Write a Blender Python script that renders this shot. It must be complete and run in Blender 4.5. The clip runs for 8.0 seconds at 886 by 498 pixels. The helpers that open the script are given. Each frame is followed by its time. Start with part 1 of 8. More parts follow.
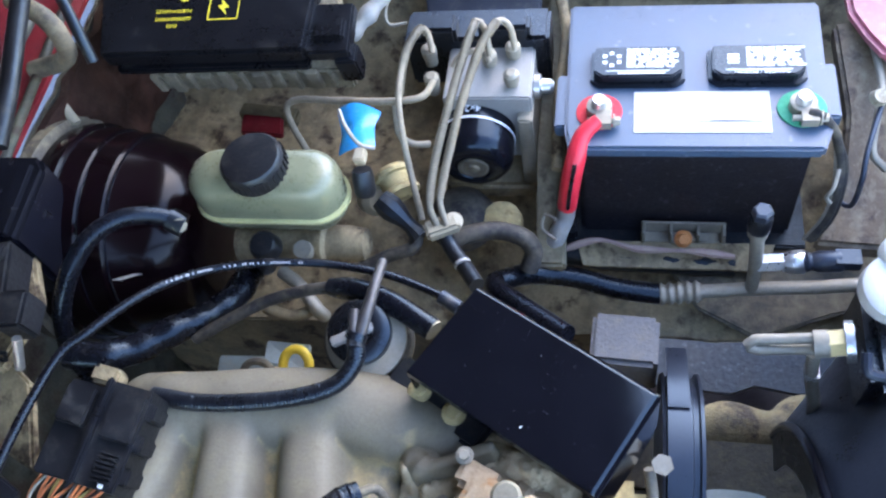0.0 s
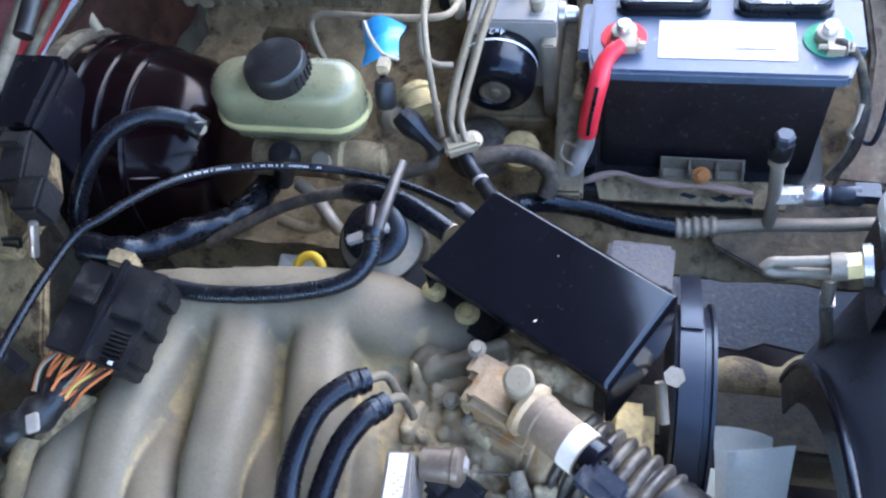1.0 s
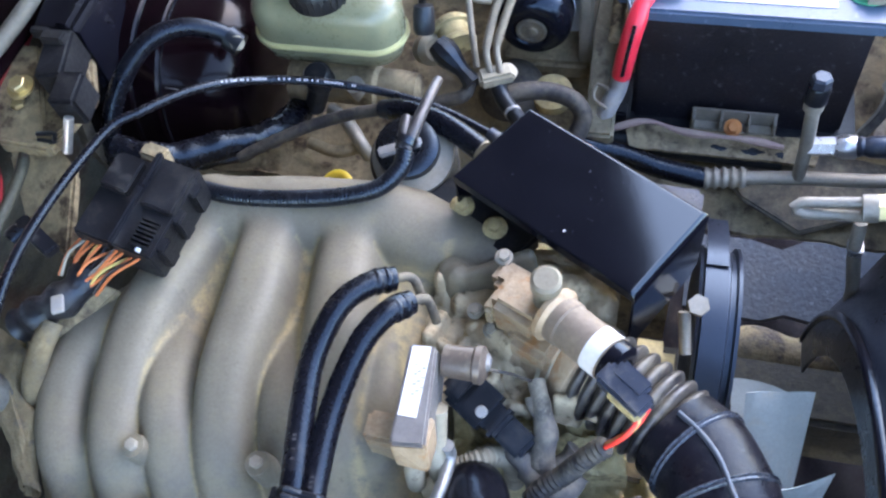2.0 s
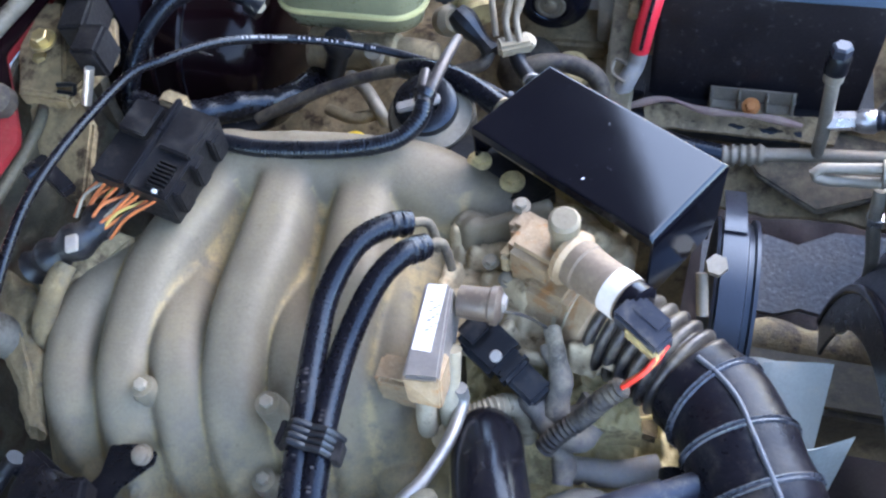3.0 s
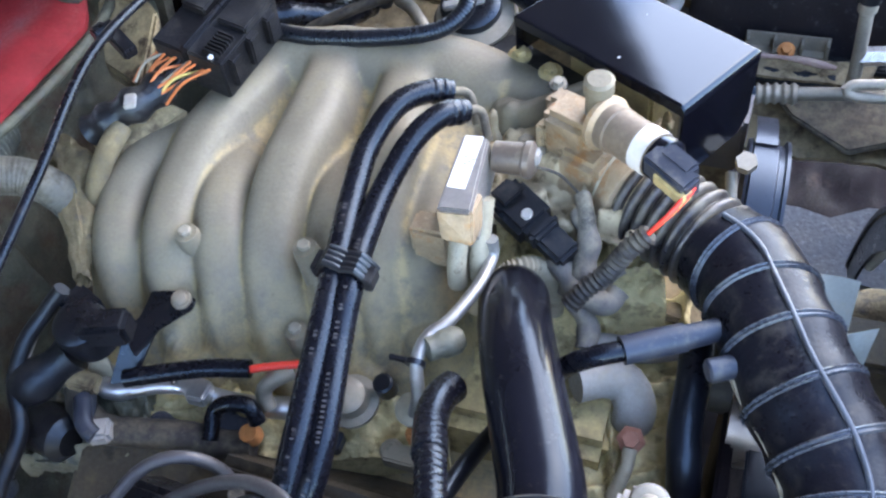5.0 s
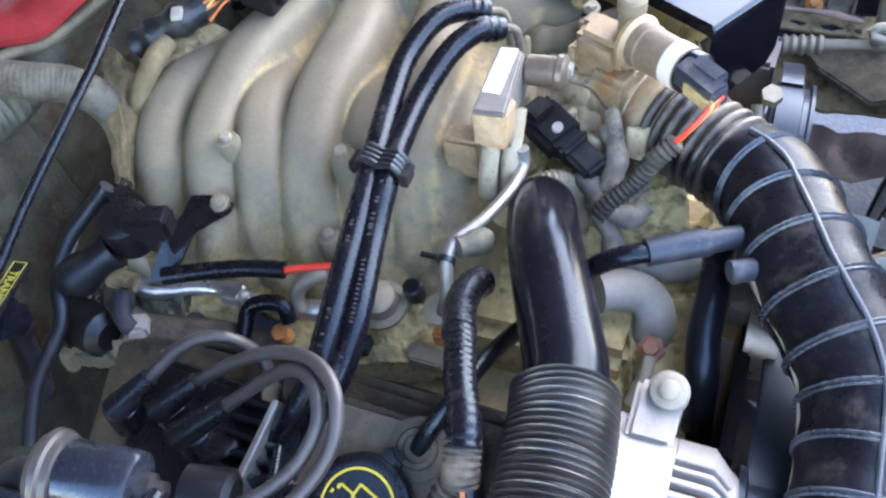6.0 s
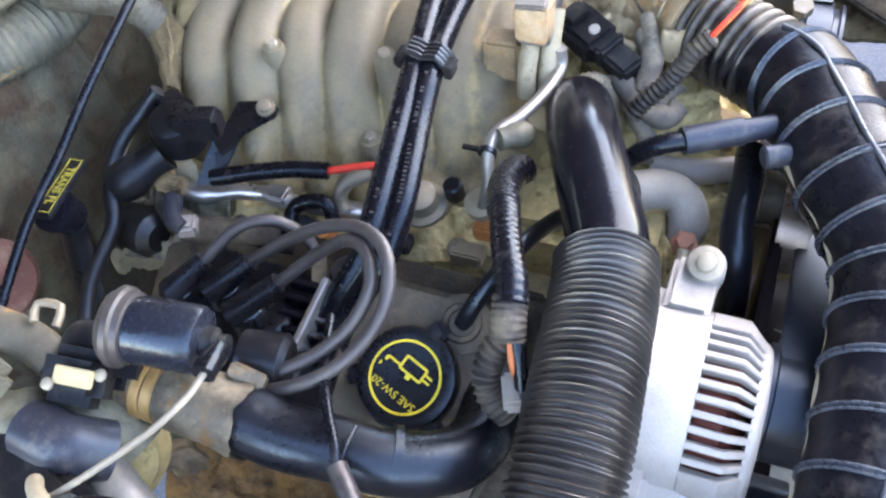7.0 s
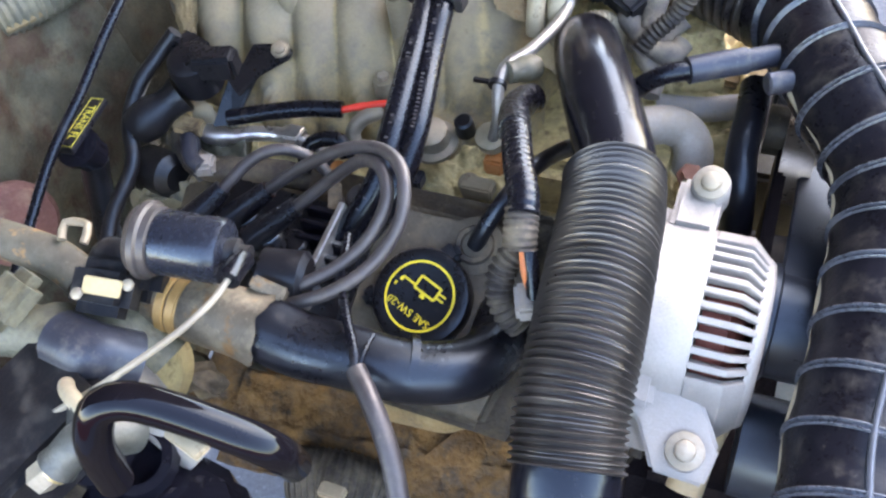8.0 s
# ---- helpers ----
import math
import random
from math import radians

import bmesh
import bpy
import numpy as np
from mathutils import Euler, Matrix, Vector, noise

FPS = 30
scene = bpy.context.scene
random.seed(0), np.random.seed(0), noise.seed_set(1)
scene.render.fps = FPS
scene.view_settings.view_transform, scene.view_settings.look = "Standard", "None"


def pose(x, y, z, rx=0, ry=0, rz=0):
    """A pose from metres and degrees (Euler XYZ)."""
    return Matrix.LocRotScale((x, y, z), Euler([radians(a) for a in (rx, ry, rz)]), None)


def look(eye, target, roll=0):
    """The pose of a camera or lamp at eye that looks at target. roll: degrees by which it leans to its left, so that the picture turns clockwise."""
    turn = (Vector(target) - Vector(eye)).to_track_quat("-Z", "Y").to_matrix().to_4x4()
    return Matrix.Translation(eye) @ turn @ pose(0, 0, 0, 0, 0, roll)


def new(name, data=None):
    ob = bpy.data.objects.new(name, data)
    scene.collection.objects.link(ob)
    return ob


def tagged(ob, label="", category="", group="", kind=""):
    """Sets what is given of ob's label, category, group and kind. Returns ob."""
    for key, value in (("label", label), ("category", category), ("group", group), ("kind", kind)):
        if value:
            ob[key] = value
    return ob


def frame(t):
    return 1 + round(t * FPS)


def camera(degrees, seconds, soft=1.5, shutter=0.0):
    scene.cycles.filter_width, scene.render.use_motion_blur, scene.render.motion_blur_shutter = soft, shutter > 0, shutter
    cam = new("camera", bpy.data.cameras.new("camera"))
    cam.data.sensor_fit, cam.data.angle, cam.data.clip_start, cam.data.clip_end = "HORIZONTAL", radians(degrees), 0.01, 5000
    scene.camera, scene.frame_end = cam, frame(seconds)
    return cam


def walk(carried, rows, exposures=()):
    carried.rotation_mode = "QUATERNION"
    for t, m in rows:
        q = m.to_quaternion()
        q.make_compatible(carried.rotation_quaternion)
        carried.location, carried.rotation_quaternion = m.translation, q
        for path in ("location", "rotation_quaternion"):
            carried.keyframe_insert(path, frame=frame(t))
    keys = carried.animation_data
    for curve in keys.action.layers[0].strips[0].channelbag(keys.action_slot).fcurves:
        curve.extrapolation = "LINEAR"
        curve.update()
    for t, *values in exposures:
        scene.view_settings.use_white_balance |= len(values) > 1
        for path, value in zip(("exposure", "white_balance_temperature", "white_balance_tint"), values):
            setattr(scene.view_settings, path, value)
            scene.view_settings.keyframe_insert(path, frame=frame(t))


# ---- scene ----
cam = camera(53.7, 8.0, soft=2.4)
METRES, EYE, TILT, LEAN, TURN = 0.77, 1.9, -58.0, 8.9, 7.3
ROWS = [
    (0.0, 0.0, 0.0, 0.0, -0.0, -0.0, 0.0),
    (0.5, -0.0102, 0.0069, -0.0697, 0.1, 0.24, -1.18),
    (1.0, -0.0158, 0.0039, -0.1521, 0.29, 0.56, -2.72),
    (1.5, -0.0287, 0.0014, -0.2273, 0.62, 0.73, -4.74),
    (3.0, -0.0258, 0.0194, -0.4041, 1.51, 3.54, -7.55),
    (3.5, -0.0203, 0.016, -0.4633, 2.26, 4.82, -7.97),
    (4.0, -0.0126, 0.0174, -0.5199, 2.72, 5.75, -9.09),
    (5.5, 0.0165, -0.0107, -0.7108, 3.62, 7.03, -11.82),
    (6.0, 0.0154, -0.0204, -0.7715, 3.97, 6.82, -13.04),
    (6.5, 0.0121, -0.029, -0.8485, 4.4, 6.37, -13.62),
    (7.0, 0.0126, -0.0446, -0.899, 4.91, 5.89, -13.29),
    (7.5, 0.0188, -0.0556, -0.9424, 5.29, 5.59, -12.82),
    (8.0, 0.0238, -0.0663, -0.9834, 5.21, 5.46, -13.06),
]
walk(cam, [(t, pose(0, 0, EYE, TILT, LEAN, TURN) @ pose(METRES * x, METRES * y, METRES * z, 90 + pitch, roll, yaw)) for t, x, y, z, yaw, pitch, roll in ROWS],
     exposures=[(0.0, 3.5, 6300, 17), (1.5, 3.64, 6400, 19), (4.0, 3.81, 6700, 19), (5.5, 3.91, 6850, 17), (6.5, 4.0, 7350, 20), (8.0, 4.09, 8000, 21)])

# ---- daylight: a bright cloudy sky and a soft, high sun ----
world = bpy.data.worlds.new("sky")
scene.world = world
world.use_nodes = True
wn = world.node_tree
sky = wn.nodes.new("ShaderNodeTexSky")
sky.sky_type = "NISHITA"
sky.sun_disc = False
sky.air_density, sky.dust_density, sky.ozone_density = 1.0, 0.45, 0.2
sky.sun_elevation, sky.sun_rotation = radians(40), radians(30)
wn.links.new(sky.outputs[0], wn.nodes["Background"].inputs[0])
wn.nodes["Background"].inputs[1].default_value = 0.15
sun_data = bpy.data.lights.new("sun", "SUN")
sun_data.energy, sun_data.angle, sun_data.color = 0.28, radians(60), (1.0, 0.97, 0.93)
sun = new("sun", sun_data)
sun.matrix_world = look((1.53, 2.65, 3.37), (0, 0, 0.8))


# ---- materials ----
def ramp(nt, fac, a, b, c0=0.0, c1=1.0):
    n = nt.nodes.new("ShaderNodeMapRange")
    n.inputs[1].default_value, n.inputs[2].default_value = a, b
    n.inputs[3].default_value, n.inputs[4].default_value = c0, c1
    nt.links.new(fac, n.inputs[0])
    return n.outputs[0]


def mixed(nt, fac, a, b, mode="MIX"):
    n = nt.nodes.new("ShaderNodeMix")
    n.data_type, n.blend_type = "RGBA", mode
    for value, slot in ((fac, 0), (a, 6), (b, 7)):
        if isinstance(value, (int, float)):
            n.inputs[slot].default_value = value
        elif isinstance(value, tuple):
            n.inputs[slot].default_value = (*value, 1)
        else:
            nt.links.new(value, n.inputs[slot])
    return n.outputs[2]


def math_node(nt, op, a, b):
    n = nt.nodes.new("ShaderNodeMath")
    n.operation = op
    for value, slot in ((a, 0), (b, 1)):
        if isinstance(value, (int, float)):
            n.inputs[slot].default_value = value
        else:
            nt.links.new(value, n.inputs[slot])
    return n.outputs[0]


def noise_of(nt, co, scale, detail=4.0, rough=0.6):
    n = nt.nodes.new("ShaderNodeTexNoise")
    n.inputs["Scale"].default_value, n.inputs["Detail"].default_value, n.inputs["Roughness"].default_value = scale, detail, rough
    nt.links.new(co, n.inputs["Vector"])
    return n.outputs[0]


def surface(name, base, rough=0.5, metal=0.0, vary=0.25, dust=0.0, dust_colour=(0.33, 0.28, 0.19), patch=18.0, grain=220.0, bump=0.15,
            spots=None, spot_amount=0.0, spot_scale=30.0, spec=0.5, coat=0.0, grit=None, tint=None):
    """A worn surface: two scales of mottling, dust that settles on what faces up, optional stains, fine relief."""
    m = bpy.data.materials.new(name)
    m.use_nodes = True
    nt = m.node_tree
    b = nt.nodes["Principled BSDF"]
    co = nt.nodes.new("ShaderNodeTexCoord").outputs["Object"]
    large, fine = noise_of(nt, co, patch), noise_of(nt, co, grain, 3.0)
    dark, light = tuple(v * (1 - vary) for v in base), tuple(min(1, v * (1 + vary)) for v in base)
    col = mixed(nt, ramp(nt, large, 0.3, 0.7), dark, light)
    col = mixed(nt, ramp(nt, fine, 0.25, 0.75, 0.0, 0.35), col, tuple(v * 0.6 for v in base))
    r = math_node(nt, "ADD", ramp(nt, large, 0.3, 0.7, rough * 0.75, min(1, rough * 1.15)), ramp(nt, fine, 0.35, 0.7, -0.06 * rough, 0.3 * rough))
    if spots:
        mask = ramp(nt, noise_of(nt, co, spot_scale, 5.0, 0.65), 0.62 - 0.25 * spot_amount, 0.70 - 0.2 * spot_amount)
        col = mixed(nt, mask, col, spots)
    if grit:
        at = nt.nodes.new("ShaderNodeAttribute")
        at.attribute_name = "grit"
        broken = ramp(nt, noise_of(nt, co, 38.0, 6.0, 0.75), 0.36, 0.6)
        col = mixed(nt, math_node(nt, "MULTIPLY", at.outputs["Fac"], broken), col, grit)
    if dust:
        up = nt.nodes.new("ShaderNodeSeparateXYZ")
        nt.links.new(nt.nodes.new("ShaderNodeNewGeometry").outputs["Normal"], up.inputs[0])
        lies = ramp(nt, up.outputs[2], -0.5, 0.9, 0.35, 1.0)
        n1 = ramp(nt, noise_of(nt, co, patch * 2.3, 6.0, 0.7), 0.62 - 0.45 * dust, 0.85 - 0.3 * dust)
        mask = math_node(nt, "MULTIPLY", math_node(nt, "MULTIPLY", lies, n1), min(1.0, 0.45 + dust * 0.5))
        col = mixed(nt, mask, col, dust_colour)
        flecks = ramp(nt, noise_of(nt, co, 150.0, 6.0, 0.75), 0.6, 0.72, 0.0, min(0.8, 0.12 + dust))
        col = mixed(nt, math_node(nt, "MULTIPLY", flecks, lies), col, tuple(min(0.8, v * 1.45) for v in dust_colour))
        pits = ramp(nt, noise_of(nt, co, 75.0, 6.0, 0.75), 0.6, 0.7, 0.0, min(0.7, 0.1 + dust))
        col = mixed(nt, pits, col, tuple(v * 0.4 for v in base))
        mr = nt.nodes.new("ShaderNodeMix")
        nt.links.new(mask, mr.inputs[0]), nt.links.new(r, mr.inputs[2])
        mr.inputs[3].default_value = 0.9
        r = mr.outputs[0]
        if metal:
            nt.links.new(math_node(nt, "MULTIPLY", math_node(nt, "SUBTRACT", 1.0, mask), metal), b.inputs["Metallic"])
    elif metal:
        b.inputs["Metallic"].default_value = metal
    nt.links.new(col, b.inputs["Base Color"]), nt.links.new(r, b.inputs["Roughness"])
    b.inputs["Specular IOR Level"].default_value = spec
    b.inputs["Coat Weight"].default_value = coat
    if tint:
        b.inputs["Specular Tint"].default_value = (*tint, 1)
    if bump:
        bn = nt.nodes.new("ShaderNodeBump")
        bn.inputs["Strength"].default_value, bn.inputs["Distance"].default_value = bump, 0.002
        nt.links.new(math_node(nt, "ADD", fine, math_node(nt, "MULTIPLY", large, 1.5)), bn.inputs["Height"])
        nt.links.new(bn.outputs[0], b.inputs["Normal"])
    return m


# Blue of the sky's light put into the highlights of black materials.
BLUISH = (0.62, 0.82, 1.0)
BLACK_PLASTIC = surface("black_plastic", (0.006, 0.0055, 0.007), 0.3, dust=0.1, dust_colour=(0.06, 0.052, 0.045), spec=0.5, bump=0.12, tint=BLUISH)
BLACK_DUSTY = surface("dusty_black_plastic", (0.008, 0.007, 0.008), 0.4, dust=0.26, dust_colour=(0.06, 0.052, 0.042), spec=0.45, bump=0.25, tint=BLUISH)
BLACK_GLOSS = surface("glossy_black_plastic", (0.005, 0.005, 0.008), 0.2, vary=0.2, dust=0.03, dust_colour=(0.06, 0.055, 0.05), bump=0.06, spec=0.3, tint=BLUISH)
BLACK_PAINT = surface("black_paint", (0.003, 0.003, 0.005), 0.09, vary=0.25, grain=700.0, bump=0.015, spec=0.38, spots=(0.02, 0.02, 0.026), spot_amount=-0.1, spot_scale=240.0, tint=BLUISH)
RUBBER = surface("black_rubber", (0.0045, 0.0045, 0.007), 0.26, dust=0.1, dust_colour=(0.06, 0.052, 0.045), bump=0.1, spec=0.28, tint=BLUISH)
RUBBER_HOSE = surface("dull_black_rubber", (0.006, 0.006, 0.0085), 0.3, dust=0.1, dust_colour=(0.07, 0.062, 0.05), bump=0.12, spec=0.45, tint=BLUISH)
BELT_BLACK = surface("smooth_black_belt", (0.018, 0.021, 0.03), 0.34, vary=0.15, bump=0.06, spec=0.5, tint=BLUISH)
# Servo paint; also on the cowl sheet that stands in for shade.
SERVO_AND_SHADE_BLACK = surface("brown_black_servo_and_shade", (0.005, 0.002, 0.003), 0.16, vary=0.2, bump=0.02, spec=0.16)
LINE_STEEL = surface("corroded_line_steel", (0.24, 0.205, 0.15), 0.55, 0.3, vary=0.3, dust=0.4)
PIPE_PALE = surface("pale_stained_pipe", (0.075, 0.073, 0.06), 0.65, vary=0.35, dust=0.4, dust_colour=(0.14, 0.128, 0.088), spots=(0.04, 0.035, 0.025), spot_amount=0.35, spot_scale=34.0, bump=0.5)
CORR_RUBBER = surface("grey_black_corrugated_rubber", (0.017, 0.016, 0.016), 0.36, vary=0.2, dust=0.12, dust_colour=(0.08, 0.072, 0.06), bump=0.02, spec=0.55)
GRIME = surface("greasy_black_grime", (0.03, 0.025, 0.018), 0.6, vary=0.5, dust=0.3, dust_colour=(0.11, 0.088, 0.048), spots=(0.012, 0.01, 0.008), spot_amount=0.3, bump=0.5, spec=0.3)
# Near-black for added fillers that stand in for shade between parts.
SHADE_BLACK = surface("shade_black_sheet", (0.008, 0.006, 0.007), 0.9, vary=0.5, spots=(0.02, 0.014, 0.012), spot_amount=0.2, spot_scale=12.0, bump=0.3, spec=0.1)
# Dark brown for the bulkhead sheet that stands in for a shadow.
SHADE_BROWN = surface("dark_brown_cast_shade", (0.032, 0.016, 0.012), 0.95, vary=0.5, dust=0.25, dust_colour=(0.075, 0.05, 0.035), bump=0.6, spec=0.1)
WORN_EDGE = surface("worn_grey_edge", (0.045, 0.05, 0.06), 0.34, vary=0.3, dust=0.15, dust_colour=(0.2, 0.18, 0.14), bump=0.1, tint=BLUISH)
RIB_BLACK = surface("scuffed_black_rib", (0.042, 0.047, 0.058), 0.26, vary=0.5, dust=0.22, dust_colour=(0.17, 0.155, 0.125), bump=0.14, tint=BLUISH)
PALE_DUST = surface("pale_caked_dust", (0.36, 0.29, 0.18), 0.8, vary=0.35, dust=0.55, dust_colour=(0.5, 0.41, 0.26), spots=(0.1, 0.075, 0.04), spot_amount=0.3, spot_scale=40.0, patch=26.0, bump=0.6)
CAKED_YELLOW = surface("yellow_caked_dust", (0.48, 0.4, 0.2), 0.8, vary=0.45, dust=0.6, dust_colour=(0.68, 0.57, 0.3), spots=(0.13, 0.1, 0.05), spot_amount=0.35, spot_scale=36.0, patch=24.0, bump=0.8)
SATIN_BLACK = surface("satin_black_plastic", (0.006, 0.006, 0.009), 0.2, vary=0.2, dust=0.06, dust_colour=(0.08, 0.07, 0.055), bump=0.05, spec=0.2, tint=BLUISH)
RUBBER_GREY = surface("grey_rubber", (0.028, 0.026, 0.028), 0.42, dust=0.22, dust_colour=(0.1, 0.09, 0.075), bump=0.2)
RUBBER_DUSTY = surface("dusty_rubber", (0.022, 0.02, 0.019), 0.6, dust=0.45, dust_colour=(0.17, 0.145, 0.1), spec=0.35)
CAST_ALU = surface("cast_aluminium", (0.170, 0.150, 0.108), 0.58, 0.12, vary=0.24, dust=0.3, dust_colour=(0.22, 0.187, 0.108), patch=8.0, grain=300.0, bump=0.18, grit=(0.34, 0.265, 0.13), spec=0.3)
CAST_DUSTY = surface("oily_cast_aluminium", (0.33, 0.265, 0.13), 0.65, 0.1, vary=0.4, dust=0.6, dust_colour=(0.58, 0.455, 0.2), spots=(0.07, 0.05, 0.025), spot_amount=0.35, spot_scale=34.0, patch=28.0, bump=0.5)
CAST_BROWN = surface("brown_stained_aluminium", (0.27, 0.195, 0.115), 0.5, 0.1, vary=0.4, dust=0.45, dust_colour=(0.36, 0.285, 0.19), spots=(0.26, 0.13, 0.045), spot_amount=0.3, spot_scale=34.0, patch=32.0, bump=0.4)
ALU_CLEAN = surface("bright_aluminium", (0.265, 0.257, 0.24), 0.42, 0.15, vary=0.16, grain=500.0, bump=0.25, spots=(0.3, 0.275, 0.235), spot_amount=-0.02, spot_scale=70.0)
STEEL = surface("steel", (0.55, 0.55, 0.54), 0.32, 0.9, vary=0.2, dust=0.1)
STEEL_DULL = surface("dull_steel", (0.28, 0.255, 0.205), 0.5, 0.5, vary=0.3, dust=0.45, dust_colour=(0.26, 0.225, 0.15))
ZINC = surface("yellow_zinc", (0.62, 0.5, 0.25), 0.35, 0.8, vary=0.2, dust=0.1)
RUST = surface("rusted_iron", (0.08, 0.04, 0.011), 0.85, vary=0.6, spots=(0.03, 0.02, 0.013), spot_amount=0.45, spot_scale=34.0, dust=0.35, dust_colour=(0.155, 0.082, 0.02), patch=22.0, bump=0.9)
ORANGE_RUST = surface("orange_rust", (0.5, 0.2, 0.06), 0.8, vary=0.3, bump=0.5)
TAN_SHEET = surface("dirty_tan_sheet_metal", (0.21, 0.162, 0.09), 0.7, vary=0.5, dust=0.4, dust_colour=(0.4, 0.32, 0.175), spots=(0.045, 0.028, 0.015), spot_amount=0.4, spot_scale=22.0, bump=0.5)
GREEN_SHEET = surface("grimy_grey_green_sheet_metal", (0.043, 0.045, 0.031), 0.65, vary=0.65, dust=0.4, dust_colour=(0.115, 0.105, 0.062), spots=(0.03, 0.016, 0.008), spot_amount=0.5, spot_scale=15.0, bump=0.7)
DARK_METAL = surface("grimy_dark_metal", (0.06, 0.05, 0.038), 0.7, vary=0.4, dust=0.5, dust_colour=(0.26, 0.215, 0.13), bump=0.4)
VALVE_METAL = surface("dusty_grey_metal", (0.05, 0.045, 0.033), 0.62, vary=0.35, dust=0.3, dust_colour=(0.17, 0.145, 0.09), bump=0.35)
DUCT_BLACK = surface("dusty_black_duct", (0.007, 0.0065, 0.009), 0.3, vary=0.4, dust=0.24, dust_colour=(0.07, 0.062, 0.05), bump=0.2, spec=0.16, tint=BLUISH)
RED_PAINT = surface("dusty_red_paint", (0.17, 0.012, 0.016), 0.5, vary=0.35, dust=0.14, dust_colour=(0.2, 0.09, 0.07), bump=0.05, spec=0.25)
RED_RUBBER = surface("red_rubber", (0.75, 0.03, 0.05), 0.4, vary=0.12, bump=0.05)
RED_FELT = surface("red_felt", (0.6, 0.04, 0.05), 0.9, vary=0.2, bump=0.4)
GREEN_FELT = surface("green_felt", (0.05, 0.3, 0.17), 0.9, vary=0.2, bump=0.4)
RED_WIRE = surface("red_wire", (0.8, 0.05, 0.03), 0.4, vary=0.1, bump=0.0)
ORANGE_WIRE = surface("orange_wire", (0.5, 0.15, 0.05), 0.5, vary=0.2, bump=0.0)
WHITE_WIRE = surface("off_white_wire", (0.2, 0.185, 0.15), 0.5, vary=0.15, dust=0.25, bump=0.0)
YELLOW_WIRE = surface("yellow_wire", (0.5, 0.38, 0.12), 0.5, vary=0.1, bump=0.0)
BLUE_FILM = surface("blue_plastic_film", (0.02, 0.28, 0.62), 0.35, vary=0.15, dust=0.08, bump=0.2)
BLUE_PLASTIC = surface("slate_blue_plastic", (0.024, 0.027, 0.038), 0.36, vary=0.25, dust=0.22, dust_colour=(0.17, 0.15, 0.115), bump=0.1, spec=0.4, tint=BLUISH)
TRANSLUCENT = surface("yellowed_translucent_plastic", (0.165, 0.172, 0.105), 0.3, vary=0.2, dust=0.18, dust_colour=(0.3, 0.26, 0.12), patch=12.0, bump=0.08)
SEAM = surface("yellowed_seam", (0.55, 0.52, 0.25), 0.45, vary=0.15, bump=0.1)
PALE_PLASTIC = surface("pale_dusty_plastic", (0.28, 0.245, 0.17), 0.55, vary=0.2, dust=0.35, spots=(0.14, 0.11, 0.07), spot_amount=0.15, spot_scale=45.0, bump=0.2)
GREY_PLASTIC = surface("grey_plastic", (0.24, 0.235, 0.225), 0.5, vary=0.2, dust=0.35, bump=0.15)
WHITE_LABEL = surface("white_paper", (0.55, 0.54, 0.52), 0.55, vary=0.04, bump=0.03)
YELLOW_INK = surface("yellow_ink", (0.72, 0.6, 0.04), 0.5, vary=0.06, bump=0.0)
TAG_INK = surface("worn_yellow_ink", (0.34, 0.31, 0.05), 0.5, vary=0.25, bump=0.0)
WHITE_INK = surface("white_ink", (0.75, 0.77, 0.78), 0.5, vary=0.06, bump=0.0)
HOSE_INK = surface("worn_hose_print", (0.036, 0.036, 0.039), 0.5, vary=0.2, bump=0.0)
GREY_INK = surface("grey_ink", (0.3, 0.3, 0.32), 0.5, vary=0.06, bump=0.0)
YELLOW_PLASTIC = surface("yellow_plastic", (0.72, 0.5, 0.04), 0.4, vary=0.12, dust=0.1, bump=0.05)
COPPER = surface("copper_winding", (0.13, 0.032, 0.022), 0.45, 0.5, vary=0.5, grain=500.0, bump=0.6)
FAN_PLASTIC = surface("pale_grey_fan_plastic", (0.27, 0.3, 0.275), 0.5, vary=0.1, dust=0.2, bump=0.08)
BATTERY_LID = surface("blue_grey_battery_lid", (0.052, 0.085, 0.132), 0.34, vary=0.1, grain=600.0, bump=0.16, spots=(0.11, 0.14, 0.2), spot_amount=0.0, spot_scale=50.0)
BATTERY_CASE = surface("scuffed_black_battery_case", (0.008, 0.007, 0.01), 0.42, vary=0.3, spots=(0.045, 0.042, 0.048), spot_amount=0.1, spot_scale=95.0, bump=0.25)
ASPHALT = surface("asphalt", (0.04, 0.049, 0.064), 0.85, vary=0.3, patch=12.0, grain=110.0, spots=(0.085, 0.095, 0.115), spot_amount=0.15, spot_scale=90.0, bump=0.9)
# Unseen bonnet underside, kept dark grey so black gloss reflects no red.
BONNET_DARK = surface("dark_bonnet_underside", (0.035, 0.033, 0.033), 0.85, vary=0.2, patch=6.0, bump=0.2)
WRAP = surface("tan_fabric_wrap", (0.15, 0.115, 0.06), 0.9, vary=0.45, dust=0.3, dust_colour=(0.27, 0.22, 0.12), spots=(0.09, 0.075, 0.05), spot_amount=0.35, grain=300.0, bump=0.7)
GREY_GREEN = surface("dusty_grey_green_casting", (0.085, 0.088, 0.066), 0.55, vary=0.4, dust=0.4, dust_colour=(0.17, 0.16, 0.1), spots=(0.06, 0.055, 0.035), spot_amount=0.35, spot_scale=40.0, patch=30.0, bump=0.6)


